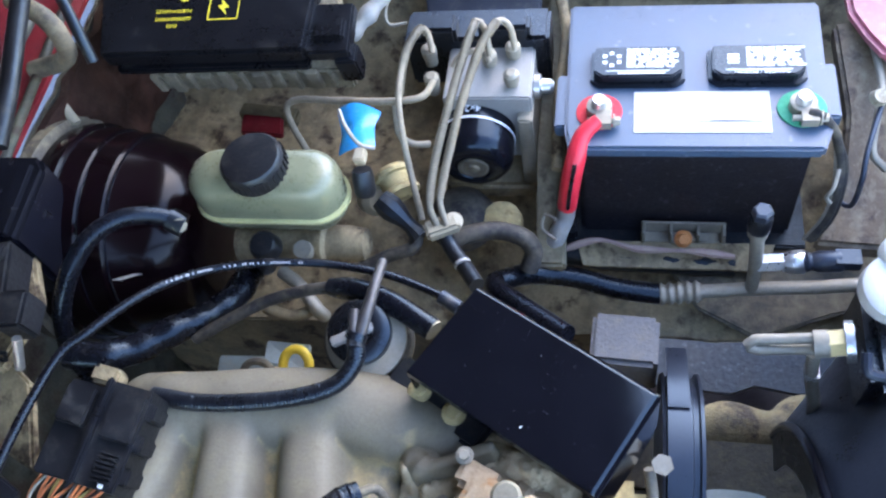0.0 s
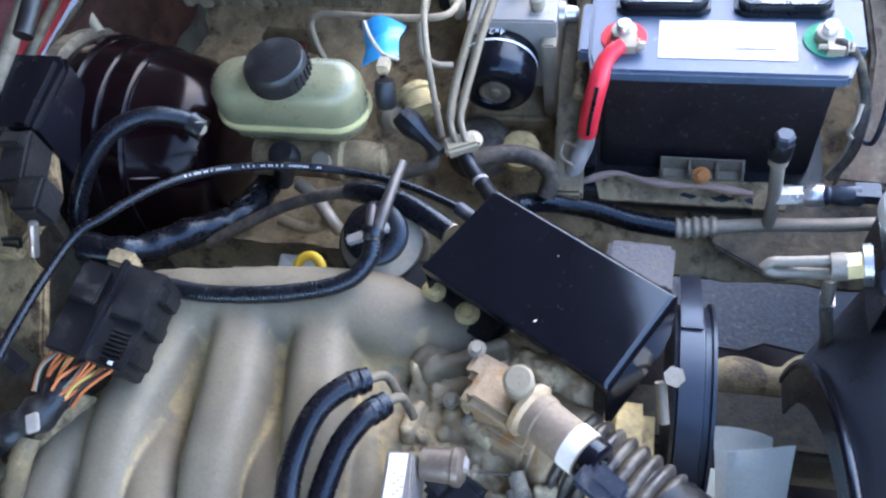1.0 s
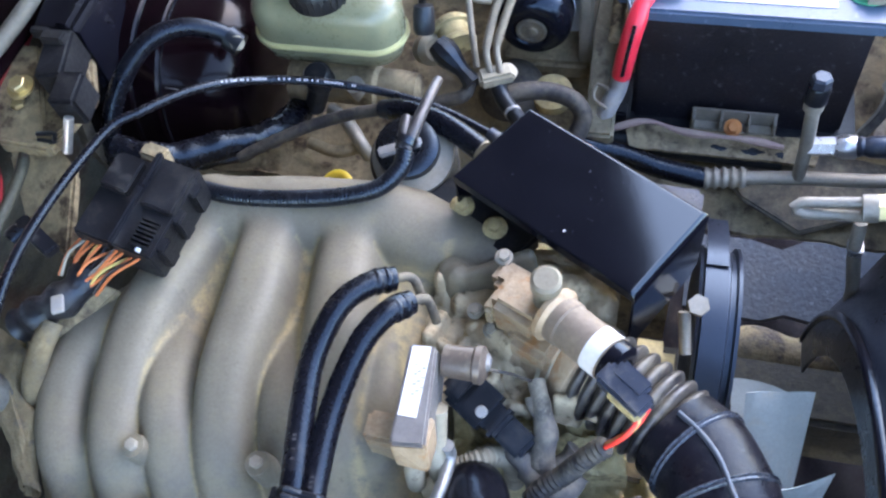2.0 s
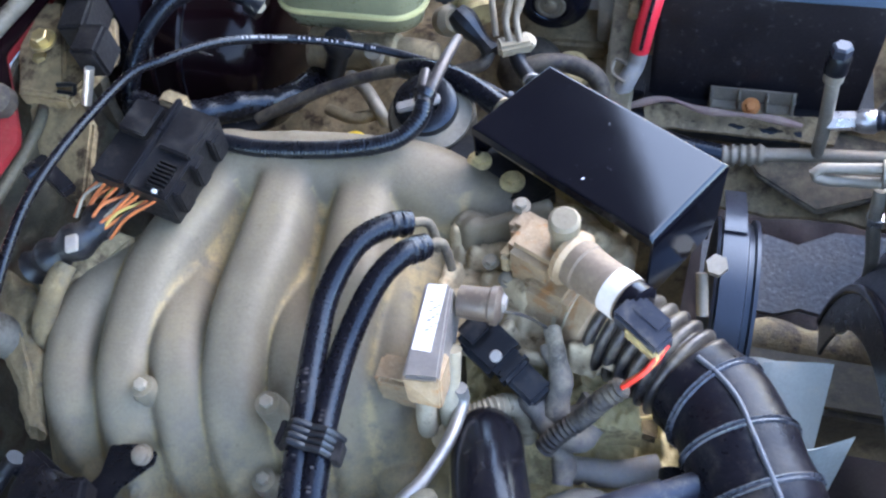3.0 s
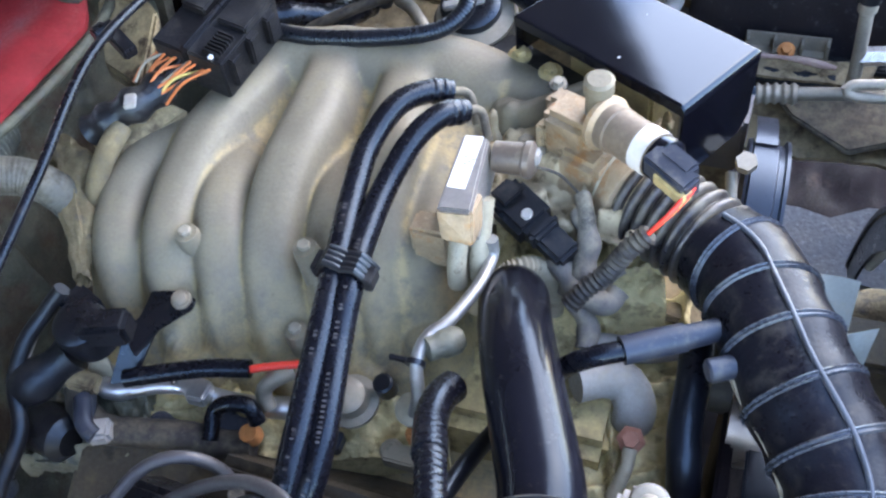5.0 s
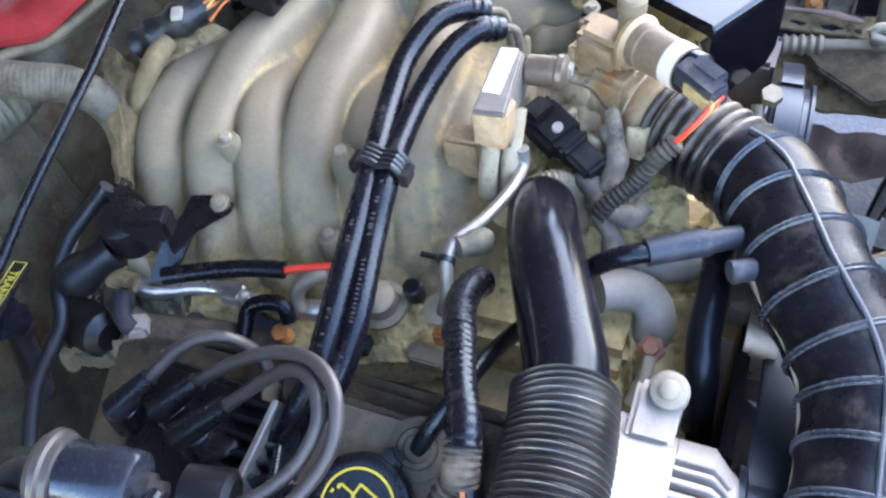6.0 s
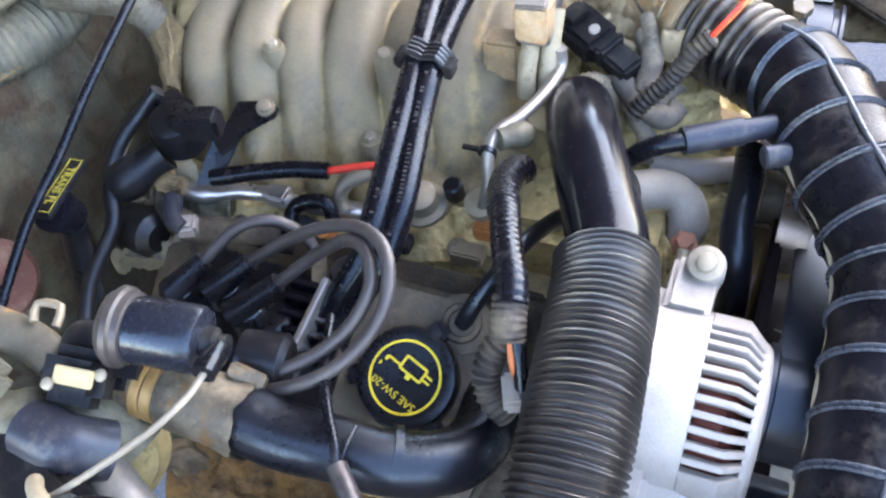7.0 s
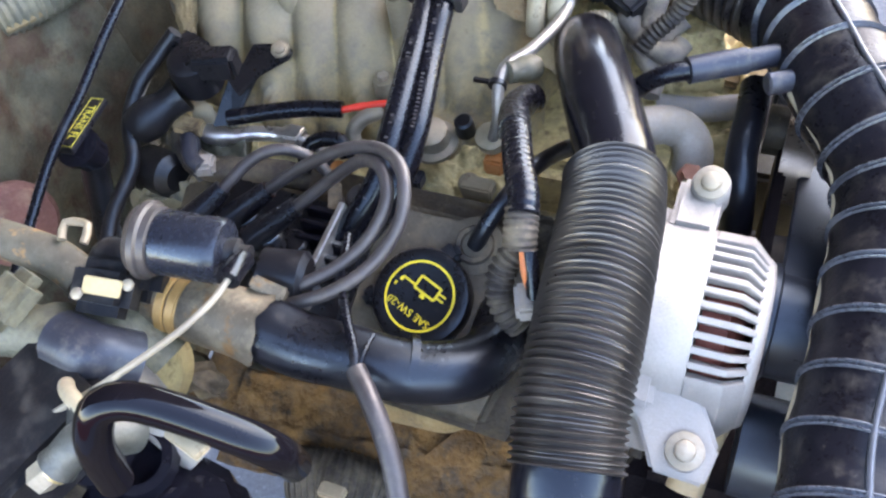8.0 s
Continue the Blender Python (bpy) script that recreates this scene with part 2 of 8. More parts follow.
# ---- mesh building ----
class Geo:
    """Gathers vertices and faces of one mesh, in world metres."""

    def __init__(self):
        self.v, self.f = [], []

    def add(self, verts, faces):
        k = len(self.v)
        self.v += [tuple(p) for p in verts]
        self.f += [tuple(i + k for i in face) for face in faces]
        return self

    def box(self, centre, size, m=None):
        """A box; m: a rotation about its centre."""
        c, m = Vector(centre), m or Matrix.Identity(3)
        vs = [c + m @ Vector((sx * size[0] / 2, sy * size[1] / 2, sz * size[2] / 2)) for sz in (-1, 1) for sx, sy in ((-1, -1), (1, -1), (1, 1), (-1, 1))]
        return self.add(vs, [(3, 2, 1, 0), (4, 5, 6, 7), (0, 1, 5, 4), (1, 2, 6, 5), (2, 3, 7, 6), (3, 0, 4, 7)])

    def prism(self, outline, down):
        """A solid under a closed outline of points (counter-clockwise from above), pushed along the vector down."""
        n, d = len(outline), Vector(down)
        vs = [Vector(p) for p in outline] + [Vector(p) + d for p in outline]
        return self.add(vs, [tuple(range(n)), tuple(range(2 * n - 1, n - 1, -1))] + [(i, i + n, (i + 1) % n + n, (i + 1) % n) for i in range(n)])

    def lathe(self, start, axis, profile, n=32, squash=1.0, caps=True):
        """Rings of (distance along axis, radius)."""
        a = Vector(axis).normalized()
        u = a.orthogonal().normalized() if abs(a.z) > 0.9 else a.cross(Vector((0, 0, 1))).normalized()
        w = a.cross(u)
        vs = [Vector(start) + a * h + (u * math.cos(2 * math.pi * i / n) + w * math.sin(2 * math.pi * i / n) * squash) * r for h, r in profile for i in range(n)]
        fs = [(k * n + i, k * n + (i + 1) % n, (k + 1) * n + (i + 1) % n, (k + 1) * n + i) for k in range(len(profile) - 1) for i in range(n)]
        if caps:
            fs += [tuple(range(n - 1, -1, -1)), tuple(range((len(profile) - 1) * n, len(profile) * n))]
        return self.add(vs, fs)

    def cyl(self, p0, p1, r, r1=None, n=24, chamfer=0.0):
        d = (Vector(p1) - Vector(p0)).length
        r1 = r if r1 is None else r1
        prof = [(0, r), (d, r1)] if not chamfer else [(0, r - chamfer), (chamfer, r), (d - chamfer, r1), (d, r1 - chamfer)]
        return self.lathe(p0, Vector(p1) - Vector(p0), prof, n)

    def tube(self, points, r, n=14, step=0.006, ends=True):
        """A pipe along a smooth curve through the points. r: a radius or a function of (metres along, whole length)."""
        path = smooth(points, step)
        run = [0.0]
        for a, b in zip(path, path[1:]):
            run.append(run[-1] + (b - a).length)
        tang = [(path[min(i + 1, len(path) - 1)] - path[max(i - 1, 0)]).normalized() for i in range(len(path))]
        side, vs = tang[0].orthogonal().normalized(), []
        for p, t, s in zip(path, tang, run):
            side = (side - t * side.dot(t)).normalized()
            up = t.cross(side)
            q = r(s, run[-1]) if callable(r) else r
            vs += [p + (side * math.cos(2 * math.pi * i / n) + up * math.sin(2 * math.pi * i / n)) * q for i in range(n)]
        fs = [(k * n + i, k * n + (i + 1) % n, (k + 1) * n + (i + 1) % n, (k + 1) * n + i) for k in range(len(path) - 1) for i in range(n)]
        if ends:
            fs += [tuple(range(n - 1, -1, -1)), tuple(range((len(path) - 1) * n, len(path) * n))]
        return self.add(vs, fs)

    def coil(self, points, r, wire, pitch, n=8, sides=6):
        """A wire wound round a curve."""
        path = smooth(points, pitch / n)
        side, pts = (path[1] - path[0]).orthogonal().normalized(), []
        for i, p in enumerate(path):
            t = (path[min(i + 1, len(path) - 1)] - path[max(i - 1, 0)]).normalized()
            side = (side - t * side.dot(t)).normalized()
            a = 2 * math.pi * i / n
            pts.append(p + (side * math.cos(a) + t.cross(side) * math.sin(a)) * r)
        return self.tube(pts, wire, sides, step=None)

    def sheet(self, f, nu, nv, thick=None):
        """A surface f(u, v), u and v from 0 to 1; thick: a vector to its back."""
        vs = [Vector(f(i / nu, j / nv)) for j in range(nv + 1) for i in range(nu + 1)]
        k, w = len(vs), nu + 1
        fs = [(j * w + i, j * w + i + 1, (j + 1) * w + i + 1, (j + 1) * w + i) for j in range(nv) for i in range(nu)]
        if thick is not None:
            vs += [p + Vector(thick) for p in vs]
            fs += [tuple(q + k for q in reversed(face)) for face in fs]
            rim = [i for i in range(w)] + [j * w + nu for j in range(1, nv + 1)] + [nv * w + i for i in range(nu - 1, -1, -1)] + [j * w for j in range(nv - 1, 0, -1)]
            fs += [(b, a, a + k, b + k) for a, b in zip(rim, rim[1:] + rim[:1])]
        return self.add(vs, fs)


def smooth(points, step):
    """Points along a Catmull-Rom curve at even steps."""
    p = [Vector(q) for q in points]
    if step is None or len(p) < 2:
        return p
    p = [p[0] * 2 - p[1]] + p + [p[-1] * 2 - p[-2]]
    out = []
    for a, b, c, d in zip(p, p[1:], p[2:], p[3:]):
        n = max(1, int((c - b).length / step))
        for i in range(n):
            t = i / n
            out.append(0.5 * (2 * b + (c - a) * t + (2 * a - 5 * b + 4 * c - d) * t * t + (3 * b - a - 3 * c + d) * t ** 3))
    return out + [p[-2]]


def mesh_of(name, geo, material, origin=(0, 0, 0), bevel=0.0, angle=38):
    me = bpy.data.meshes.new(name)
    o = Vector(origin)
    me.from_pydata([tuple(Vector(p) - o) for p in geo.v], [], geo.f)
    if bevel:
        bm = bmesh.new()
        bm.from_mesh(me)
        edges = [e for e in bm.edges if len(e.link_faces) == 2 and e.calc_face_angle(0) > radians(30)]
        bmesh.ops.bevel(bm, geom=edges, offset=bevel, segments=2, affect="EDGES", clamp_overlap=True)
        bm.to_mesh(me)
        bm.free()
    me.polygons.foreach_set("use_smooth", [True] * len(me.polygons))
    me.set_sharp_from_angle(angle=radians(angle))
    me.materials.append(material)
    me.update()
    return me


def thing(name, base, label, category, group="", kind=""):
    """An Empty at the thing's base, to carry its parts."""
    ob = new(name)
    ob.location = base
    ob.empty_display_size = 0.02
    return tagged(ob, label, category, group, kind)


def root_of(ob):
    p = Vector(ob.location)
    while ob.parent:
        ob = ob.parent
        p += Vector(ob.location)
    return p


def part(name, geo, material, parent, label="", bevel=0.0, angle=38):
    """One mesh under a thing or a part."""
    ob = new(name, mesh_of(name, geo, material, root_of(parent), bevel, angle))
    ob.parent = parent
    return tagged(ob, label)


def single(name, geo, material, label, category, group="", kind="", bevel=0.0, angle=38):
    """A thing of one mesh."""
    return tagged(new(name, mesh_of(name, geo, material, (0, 0, 0), bevel, angle)), label, category, group, kind)


def frame_of(origin, right, up):
    """A flat frame for lettering: x along right, y along up."""
    x = Vector(right).normalized()
    y = Vector(up)
    y = (y - x * y.dot(x)).normalized()
    z = x.cross(y)
    return Matrix((x, y, z)).transposed().to_4x4(), Vector(origin), z


def lettering(name, text, size, origin, right, up, material, parent, label=""):
    """Flat writing, built from the built-in font, centred on its origin."""
    cu = bpy.data.curves.new(name, "FONT")
    cu.body, cu.size, cu.align_x, cu.align_y, cu.extrude, cu.resolution_u = text, size, "CENTER", "CENTER", 0.0002, 2
    tmp = bpy.data.objects.new(name, cu)
    scene.collection.objects.link(tmp)
    me = bpy.data.meshes.new_from_object(tmp.evaluated_get(bpy.context.evaluated_depsgraph_get()))
    bpy.data.objects.remove(tmp)
    m, o, z = frame_of(origin, right, up)
    me.transform(Matrix.Translation(o - root_of(parent)) @ m)
    me.materials.clear()
    me.materials.append(material)
    ob = new(name, me)
    ob.parent = parent
    return tagged(ob, label)


def bars(spec, origin, right, up, thick=0.0004):
    """Plain bars (x, y, width, height) in a flat frame."""
    m, o, z = frame_of(origin, right, up)
    g, r = Geo(), m.to_3x3()
    for x, y, w, h in spec:
        g.box(o + r @ Vector((x, y, 0)), (w, h, thick), r)
    return g


def lumpy(a, b, c, d, lump, webs=0.0, seed=0.0):
    """A rough cast or caked surface over four corners."""
    a, b, c, d = Vector(a), Vector(b), Vector(c), Vector(d)

    def f(u, v):
        p = a.lerp(b, u).lerp(d.lerp(c, u), v)
        h = lump * (noise.noise((p.x * 38, p.y * 38, seed)) + 0.45 * noise.noise((p.x * 95, p.y * 95, seed + 4)) + 0.2 * noise.noise((p.x * 230, p.y * 230, seed)))
        h += webs * (max(0, math.cos(v * 15 + 3 * u + seed)) ** 8 + max(0, math.cos(u * 11 + seed)) ** 10)
        return p + Vector((0, 0, h))

    return f


def hex_bolt(g, at, axis, r=0.008, h=0.007, washer=True):
    """A bolt's head on its washer."""
    a = Vector(axis).normalized()
    if washer:
        g.lathe(at, a, [(0, r * 1.55), (0.0022, r * 1.5)], 20)
    return g.lathe(Vector(at) + a * (0.002 if washer else 0), a, [(0, r), (h * 0.85, r), (h, r * 0.86)], 6)


def ribbed(r, pitch, depth, sharp=1.0):
    """A radius that goes in and out along a hose."""
    return lambda s, whole: r - depth * (0.5 + 0.5 * math.cos(2 * math.pi * s / pitch)) ** sharp



# ---- the setting: ground, engine bay sheet metal, open bonnet ----
g = Geo().add([(-40, -40, 0), (40, -40, 0), (40, 40, 0), (-40, 40, 0)], [(0, 1, 2, 3)])
single("ground", g, ASPHALT, "grey speckled asphalt under the vehicle", "ground", kind="structure")


def bumpy(x, y, k=1.0):
    return k * (0.012 * noise.noise((x * 9, y * 9, 0.3)) + 0.005 * noise.noise((x * 31, y * 31, 1.7)) + 0.0022 * noise.noise((x * 92, y * 92, 0.9)))


def apron(u, v):
    x, y = -0.82 + 1.22 * u, 0.57 + 0.55 * v
    z = 0.735 + 0.075 * min(1, v / 0.4) + 0.25 * max(0, (v - 0.62) / 0.38) ** 2
    return x, y, z + bumpy(x, y)


part_apron = thing("inner_wing", (0, 0.8, 0.8), "dirty tan inner wing panel with grime and rust stains", "car body", kind="structure")
part("panel", Geo().sheet(apron, 190, 90, (0, 0, -0.006)), TAN_SHEET, part_apron)
part("skirt", Geo().sheet(lambda u, v: (-0.82 + 0.86 * u, 0.572 - 0.02 * v, 0.74 - 0.32 * v + bumpy(u, v)), 40, 14, (0, 0.006, 0)), TAN_SHEET, part_apron)
single("wing_lip", Geo().tube([(-0.95, 1.13, 1.13), (-0.3, 1.14, 1.14), (0.5, 1.12, 1.12)], 0.03, 12), RED_PAINT, "red painted edge of the front wing", "car body", kind="structure")

wall = thing("bulkhead", (-0.76, 0.1, 0.7), "grimy grey-green bulkhead panel behind the engine", "car body", kind="structure")


def bulk(u, v):
    y, z = -0.75 + 1.9 * u, 0.35 + 0.72 * v
    rib = 0.012 * max(0, math.sin(y * 26)) * (1 if y < 0.05 else 0.3)
    return -0.735 - 0.05 * v + rib + bumpy(y, z, 1.2), y, z


part("panel", Geo().sheet(bulk, 220, 90, (-0.008, 0, 0)), GREEN_SHEET, wall)
# Dark sheet: the fuse box's shadow on the bulkhead, put into colour.
part("shade_sheet", Geo().sheet(lambda u, v: (bulk(0.742 + 0.22 * u, 0.72 + 0.28 * v)[0] + 0.014 + 0.012 * noise.noise((u * 9, v * 5, 2.0)), 0.66 + 0.42 * u, 0.87 + 0.20 * v), 60, 30, (-0.012, 0, 0)), SHADE_BROWN, wall, "dark brown sheet for the fuse box's shadow")
part("seam", Geo().tube([(-0.76, -0.7, 1.07), (-0.755, -0.05, 1.065), (-0.722, 0.1, 1.046), (-0.725, 0.3, 1.048), (-0.78, 0.45, 1.07), (-0.79, 0.6, 1.09), (-0.8, 1.1, 1.12)], 0.007, 10), GREEN_SHEET, wall)


def overhang(y):
    """How far the cowl stands out over the bulkhead along the car's width."""
    return min(1, max(0, (0.37 - y) / 0.1)) * min(1, max(0, (y - 0.0) / 0.08))


single("cowl_panel", Geo().sheet(lambda u, v: (-0.79 + 0.068 * overhang(-0.75 + 1.9 * u) - 0.38 * v, -0.75 + 1.9 * u, 1.085 - 0.023 * overhang(-0.75 + 1.9 * u) + 0.07 * v + 0.01 * math.sin(16 * v)), 90, 30, (0, 0, -0.008)), RED_PAINT,
       "dusty red painted cowl panel under the windscreen", "car body", kind="structure")
# Dark sheet over the red cowl: the recess's shade put into colour.
single("cowl_shade", Geo().sheet(lambda u, v: (-0.787 + 0.068 * overhang(0.30 + 0.28 * u) - 0.3 * v, 0.30 + 0.28 * u, 1.092 - 0.023 * overhang(0.30 + 0.28 * u) + 0.055 * v + 0.01 * math.sin(12.6 * v)), 30, 24, (0, 0, -0.003)), SERVO_AND_SHADE_BLACK,
       "dark brown-black sheet standing in for shade on the red cowl", "car body", kind="structure")
single("cowl_seal", Geo().tube([(-0.805, 0.275, 1.100), (-0.802, 0.351, 1.112), (-0.788, 0.529, 1.118), (-0.829, 0.747, 1.118), (-0.832, 0.848, 1.120)], 0.0105, 14), PIPE_PALE,
       "weathered grey-green rubber seal along the cowl", "seal", kind="structure")
single("near_wing", Geo().sheet(lambda u, v: (-0.9 + 1.6 * u, -0.9 - 0.25 * v, 0.93 + 0.1 * min(1, v * 3)), 20, 10, (0, 0, -0.01)), RED_PAINT,
       "red painted near front wing", "car body", kind="structure")
def raised_bonnet(u, v):
    """The unseen bonnet's underside, widened, its leading edge curved back to shape reflections."""
    y = -0.85 + 2.42 * v
    reach = (1.13 - 0.19 * abs(y - 0.2) ** 3) * u
    return -1.02 + reach, y, 1.16 + 0.84 * reach


single("bonnet", Geo().sheet(raised_bonnet, 12, 24, (-0.03, 0, 0.03)), BONNET_DARK,
       "unseen raised bonnet, dark grey underneath, widened to block sky light", "car body", kind="structure")
# Dark sheet added to close off the ground beside the engine.
single("near_inner_wing", Geo().sheet(lambda u, v: (-0.8 + 1.2 * u, -0.4 - 0.5 * v, 0.56 + 0.36 * max(0, v - 0.35) + bumpy(u * 1.3, v, 1.5)), 60, 30, (0, 0, -0.008)), DARK_METAL,
       "added grimy dark inner panel of the near wing, closing off the ground", "car body", kind="structure")
# front cross panel beside the radiator
single("front_panel", Geo().sheet(lambda u, v: (0.46 + 0.02 * math.sin(20 * u), -0.75 + 1.9 * u, 0.4 + 0.6 * v), 30, 8, (0.02, 0, 0)), BLACK_DUSTY,
       "black radiator and front cross panel", "car body", kind="structure")

# ---- engine ----
engine = thing("engine_block", (-0.2, 0.1, 0.0), "grimy cast engine block under the intake", "engine")
part("block", Geo().box((-0.28, 0.1, 0.6), (0.56, 0.44, 0.36)), CAST_DUSTY, engine, bevel=0.02)
part("sump", Geo().box((-0.28, 0.1, 0.22), (0.4, 0.28, 0.44)), DARK_METAL, engine, bevel=0.02)
part("front_cover", Geo().box((0.01, 0.12, 0.66), (0.06, 0.42, 0.36)), CAST_DUSTY, engine, bevel=0.015)
# Added black filler: hides the ground behind, stands in for shade.
part("dark_filler", Geo().box((0.06, -0.12, 0.58), (0.13, 0.3, 0.22)), SHADE_BLACK, engine, bevel=0.02)
part("far_cylinder_head", Geo().box((-0.30, 0.36, 0.78), (0.5, 0.16, 0.16), Euler((radians(-35), 0, 0)).to_matrix()), CAST_DUSTY, engine, bevel=0.012)
part("near_cylinder_head", Geo().box((-0.27, -0.17, 0.76), (0.56, 0.2, 0.17), Euler((radians(32), 0, 0)).to_matrix()), GRIME, engine, bevel=0.012)
part("lower_intake", Geo().box((-0.28, 0.12, 0.82), (0.52, 0.3, 0.1)), CAST_DUSTY, engine, bevel=0.015)

part("caked_ledge", Geo().sheet(lumpy((-0.594, -0.061, 0.885), (-0.218, 0.061, 0.885), (-0.181, -0.055, 0.845), (-0.539, -0.170, 0.845), 0.012, 0.006, 9.0), 160, 70, (0, 0, -0.04)), CAKED_YELLOW, engine, "yellow-brown caked oily dust")
C0, C1, C2, C3 = [Vector(p) for p in ((-0.153, 0.180, 0.875), (0.028, 0.226, 0.875), (0.056, -0.040, 0.850), (-0.063, -0.075, 0.850))]


def cast_top(u, v):
    """The lumpy dusty top of the front casting, with a few webs."""
    p = C0.lerp(C1, u).lerp(C3.lerp(C2, u), v)
    web = 0.016 * max(0, math.cos(v * 19 + 2 * u)) ** 6 + 0.014 * max(0, math.cos(u * 13 + 1.0)) ** 8
    return p.x, p.y, p.z + web + 2.2 * bumpy(p.x, p.y) + 0.004 * noise.noise((p.x * 70, p.y * 70, 0.2))


part("front_casting", Geo().sheet(cast_top, 110, 110, (0, 0, -0.06)), CAKED_YELLOW, engine)

# ---- intake manifold: plenum and six runners cast in one ----
RUNNERS = [
    [(-0.531, 0.203, 0.985), (-0.580, 0.133, 0.985), (-0.579, 0.066, 0.975), (-0.551, 0.008, 0.955), (-0.524, -0.020, 0.905)],
    [(-0.498, 0.289, 0.999), (-0.518, 0.177, 1.000), (-0.515, 0.084, 0.988), (-0.494, 0.019, 0.968), (-0.470, -0.023, 0.910), (-0.457, -0.034, 0.870)],
    [(-0.486, 0.198, 0.965), (-0.469, 0.109, 0.985), (-0.447, 0.049, 0.978), (-0.423, -0.000, 0.935), (-0.403, -0.022, 0.870)],
    [(-0.417, 0.306, 1.005), (-0.404, 0.208, 1.010), (-0.402, 0.112, 1.000), (-0.388, 0.040, 0.970), (-0.365, -0.003, 0.915), (-0.351, -0.017, 0.870)],
    [(-0.354, 0.194, 0.970), (-0.342, 0.120, 0.985), (-0.322, 0.054, 0.968), (-0.299, 0.014, 0.910), (-0.284, -0.002, 0.870)],
    [(-0.328, 0.313, 1.000), (-0.313, 0.228, 1.005), (-0.299, 0.146, 1.000), (-0.282, 0.080, 0.972), (-0.258, 0.030, 0.920), (-0.243, 0.013, 0.870)],
    [(-0.273, 0.244, 0.965), (-0.257, 0.143, 0.975), (-0.243, 0.073, 0.952), (-0.224, 0.035, 0.900)],
]
PLENUM = [(-0.534, 0.324, 0.990), (-0.458, 0.326, 1.000), (-0.375, 0.334, 1.003), (-0.282, 0.338, 1.000), (-0.221, 0.327, 0.990), (-0.177, 0.313, 0.985)]


SHOULDER = [(-0.529, 0.308, 0.991), (-0.466, 0.313, 1.001), (-0.378, 0.318, 1.004), (-0.301, 0.322, 1.002), (-0.235, 0.316, 0.992)]
POCKETS = [[(-0.464, 0.285, 0.970), (-0.486, 0.15, 0.958)], [(-0.376, 0.288, 0.972), (-0.372, 0.15, 0.960)], [(-0.258, 0.275, 0.962), (-0.235, 0.17, 0.955)], [(-0.285, 0.270, 0.962), (-0.275, 0.17, 0.955)]]


def ridge_height(path, r, X, Y, wide=None, tall=None, fall=2.53, p=2.0):
    """Height of a rounded ridge along a path, falling away steeply beside it; wide: a half-width that may change from place to place."""
    near, best = np.full(X.shape, 9.0), np.zeros(X.shape)
    for a, b in zip(path, path[1:]):
        dx, dy = b[0] - a[0], b[1] - a[1]
        t = np.clip(((X - a[0]) * dx + (Y - a[1]) * dy) / (dx * dx + dy * dy), 0, 1)
        d = np.hypot(X - a[0] - t * dx, Y - a[1] - t * dy)
        best, near = np.where(d < near, a[2] + t * (b[2] - a[2]), best), np.minimum(d, near)
    near = near / (1.0 if wide is None else wide / r)
    c = (1 - 0.93 ** p) ** (1 / p)
    top = best + np.where(near < 0.93 * r, r * np.maximum(1 - np.minimum(near / r, 1) ** p, 0) ** (1 / p), c * r - fall * (near - 0.93 * r))
    return top if tall is None else top + tall


NU, NVV = 340, 340
GX, GY = np.meshgrid(np.linspace(-0.66, -0.10, NU + 1), np.linspace(-0.13, 0.44, NVV + 1))
rise = np.clip((GY - 0.06) / 0.12, 0, 1)
swell = rise * rise * (3 - 2 * rise)
broad = 0.0295 + 0.0030 * swell
layers = []
for k, path in enumerate(RUNNERS):
    if k in (1, 3, 5):
        path = [(path[0][0] - 0.003, 0.326, path[0][2])] + path
        layers.append(ridge_height([tuple(p) for p in smooth(path, 0.008)], 0.0295, GX, GY, broad, 0.005 * swell, p=2.5))
    else:
        layers.append(ridge_height([tuple(p) for p in smooth(path, 0.008)], 0.0295, GX, GY, p=2.3))
layers += [ridge_height([tuple(p) for p in smooth(PLENUM, 0.008)], 0.04, GX, GY), ridge_height([tuple(p) for p in smooth(SHOULDER, 0.008)], 0.038, GX, GY)]
layers += [ridge_height(path, 0.03, GX, GY) for path in POCKETS] + [np.full(GX.shape, 0.80)]
peak, k = np.max(layers, axis=0), 0.0055
HEIGHT = peak + k * np.log(sum(np.exp((h - peak) / k) for h in layers))


def manifold(u, v):
    i, j = round(u * NU), round(v * NVV)
    return GX[j, i], GY[j, i], HEIGHT[j, i]


intake = thing("intake_manifold", (-0.38, 0.15, 0.8), "dusty cast aluminium intake manifold with curved runners", "engine part")
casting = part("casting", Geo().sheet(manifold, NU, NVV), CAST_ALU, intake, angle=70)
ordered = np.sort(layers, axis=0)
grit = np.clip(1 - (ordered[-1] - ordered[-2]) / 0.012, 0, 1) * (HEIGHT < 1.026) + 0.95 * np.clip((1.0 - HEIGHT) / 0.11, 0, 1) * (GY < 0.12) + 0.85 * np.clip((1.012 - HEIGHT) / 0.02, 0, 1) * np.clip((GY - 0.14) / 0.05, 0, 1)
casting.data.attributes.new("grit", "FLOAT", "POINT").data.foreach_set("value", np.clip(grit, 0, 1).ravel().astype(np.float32))
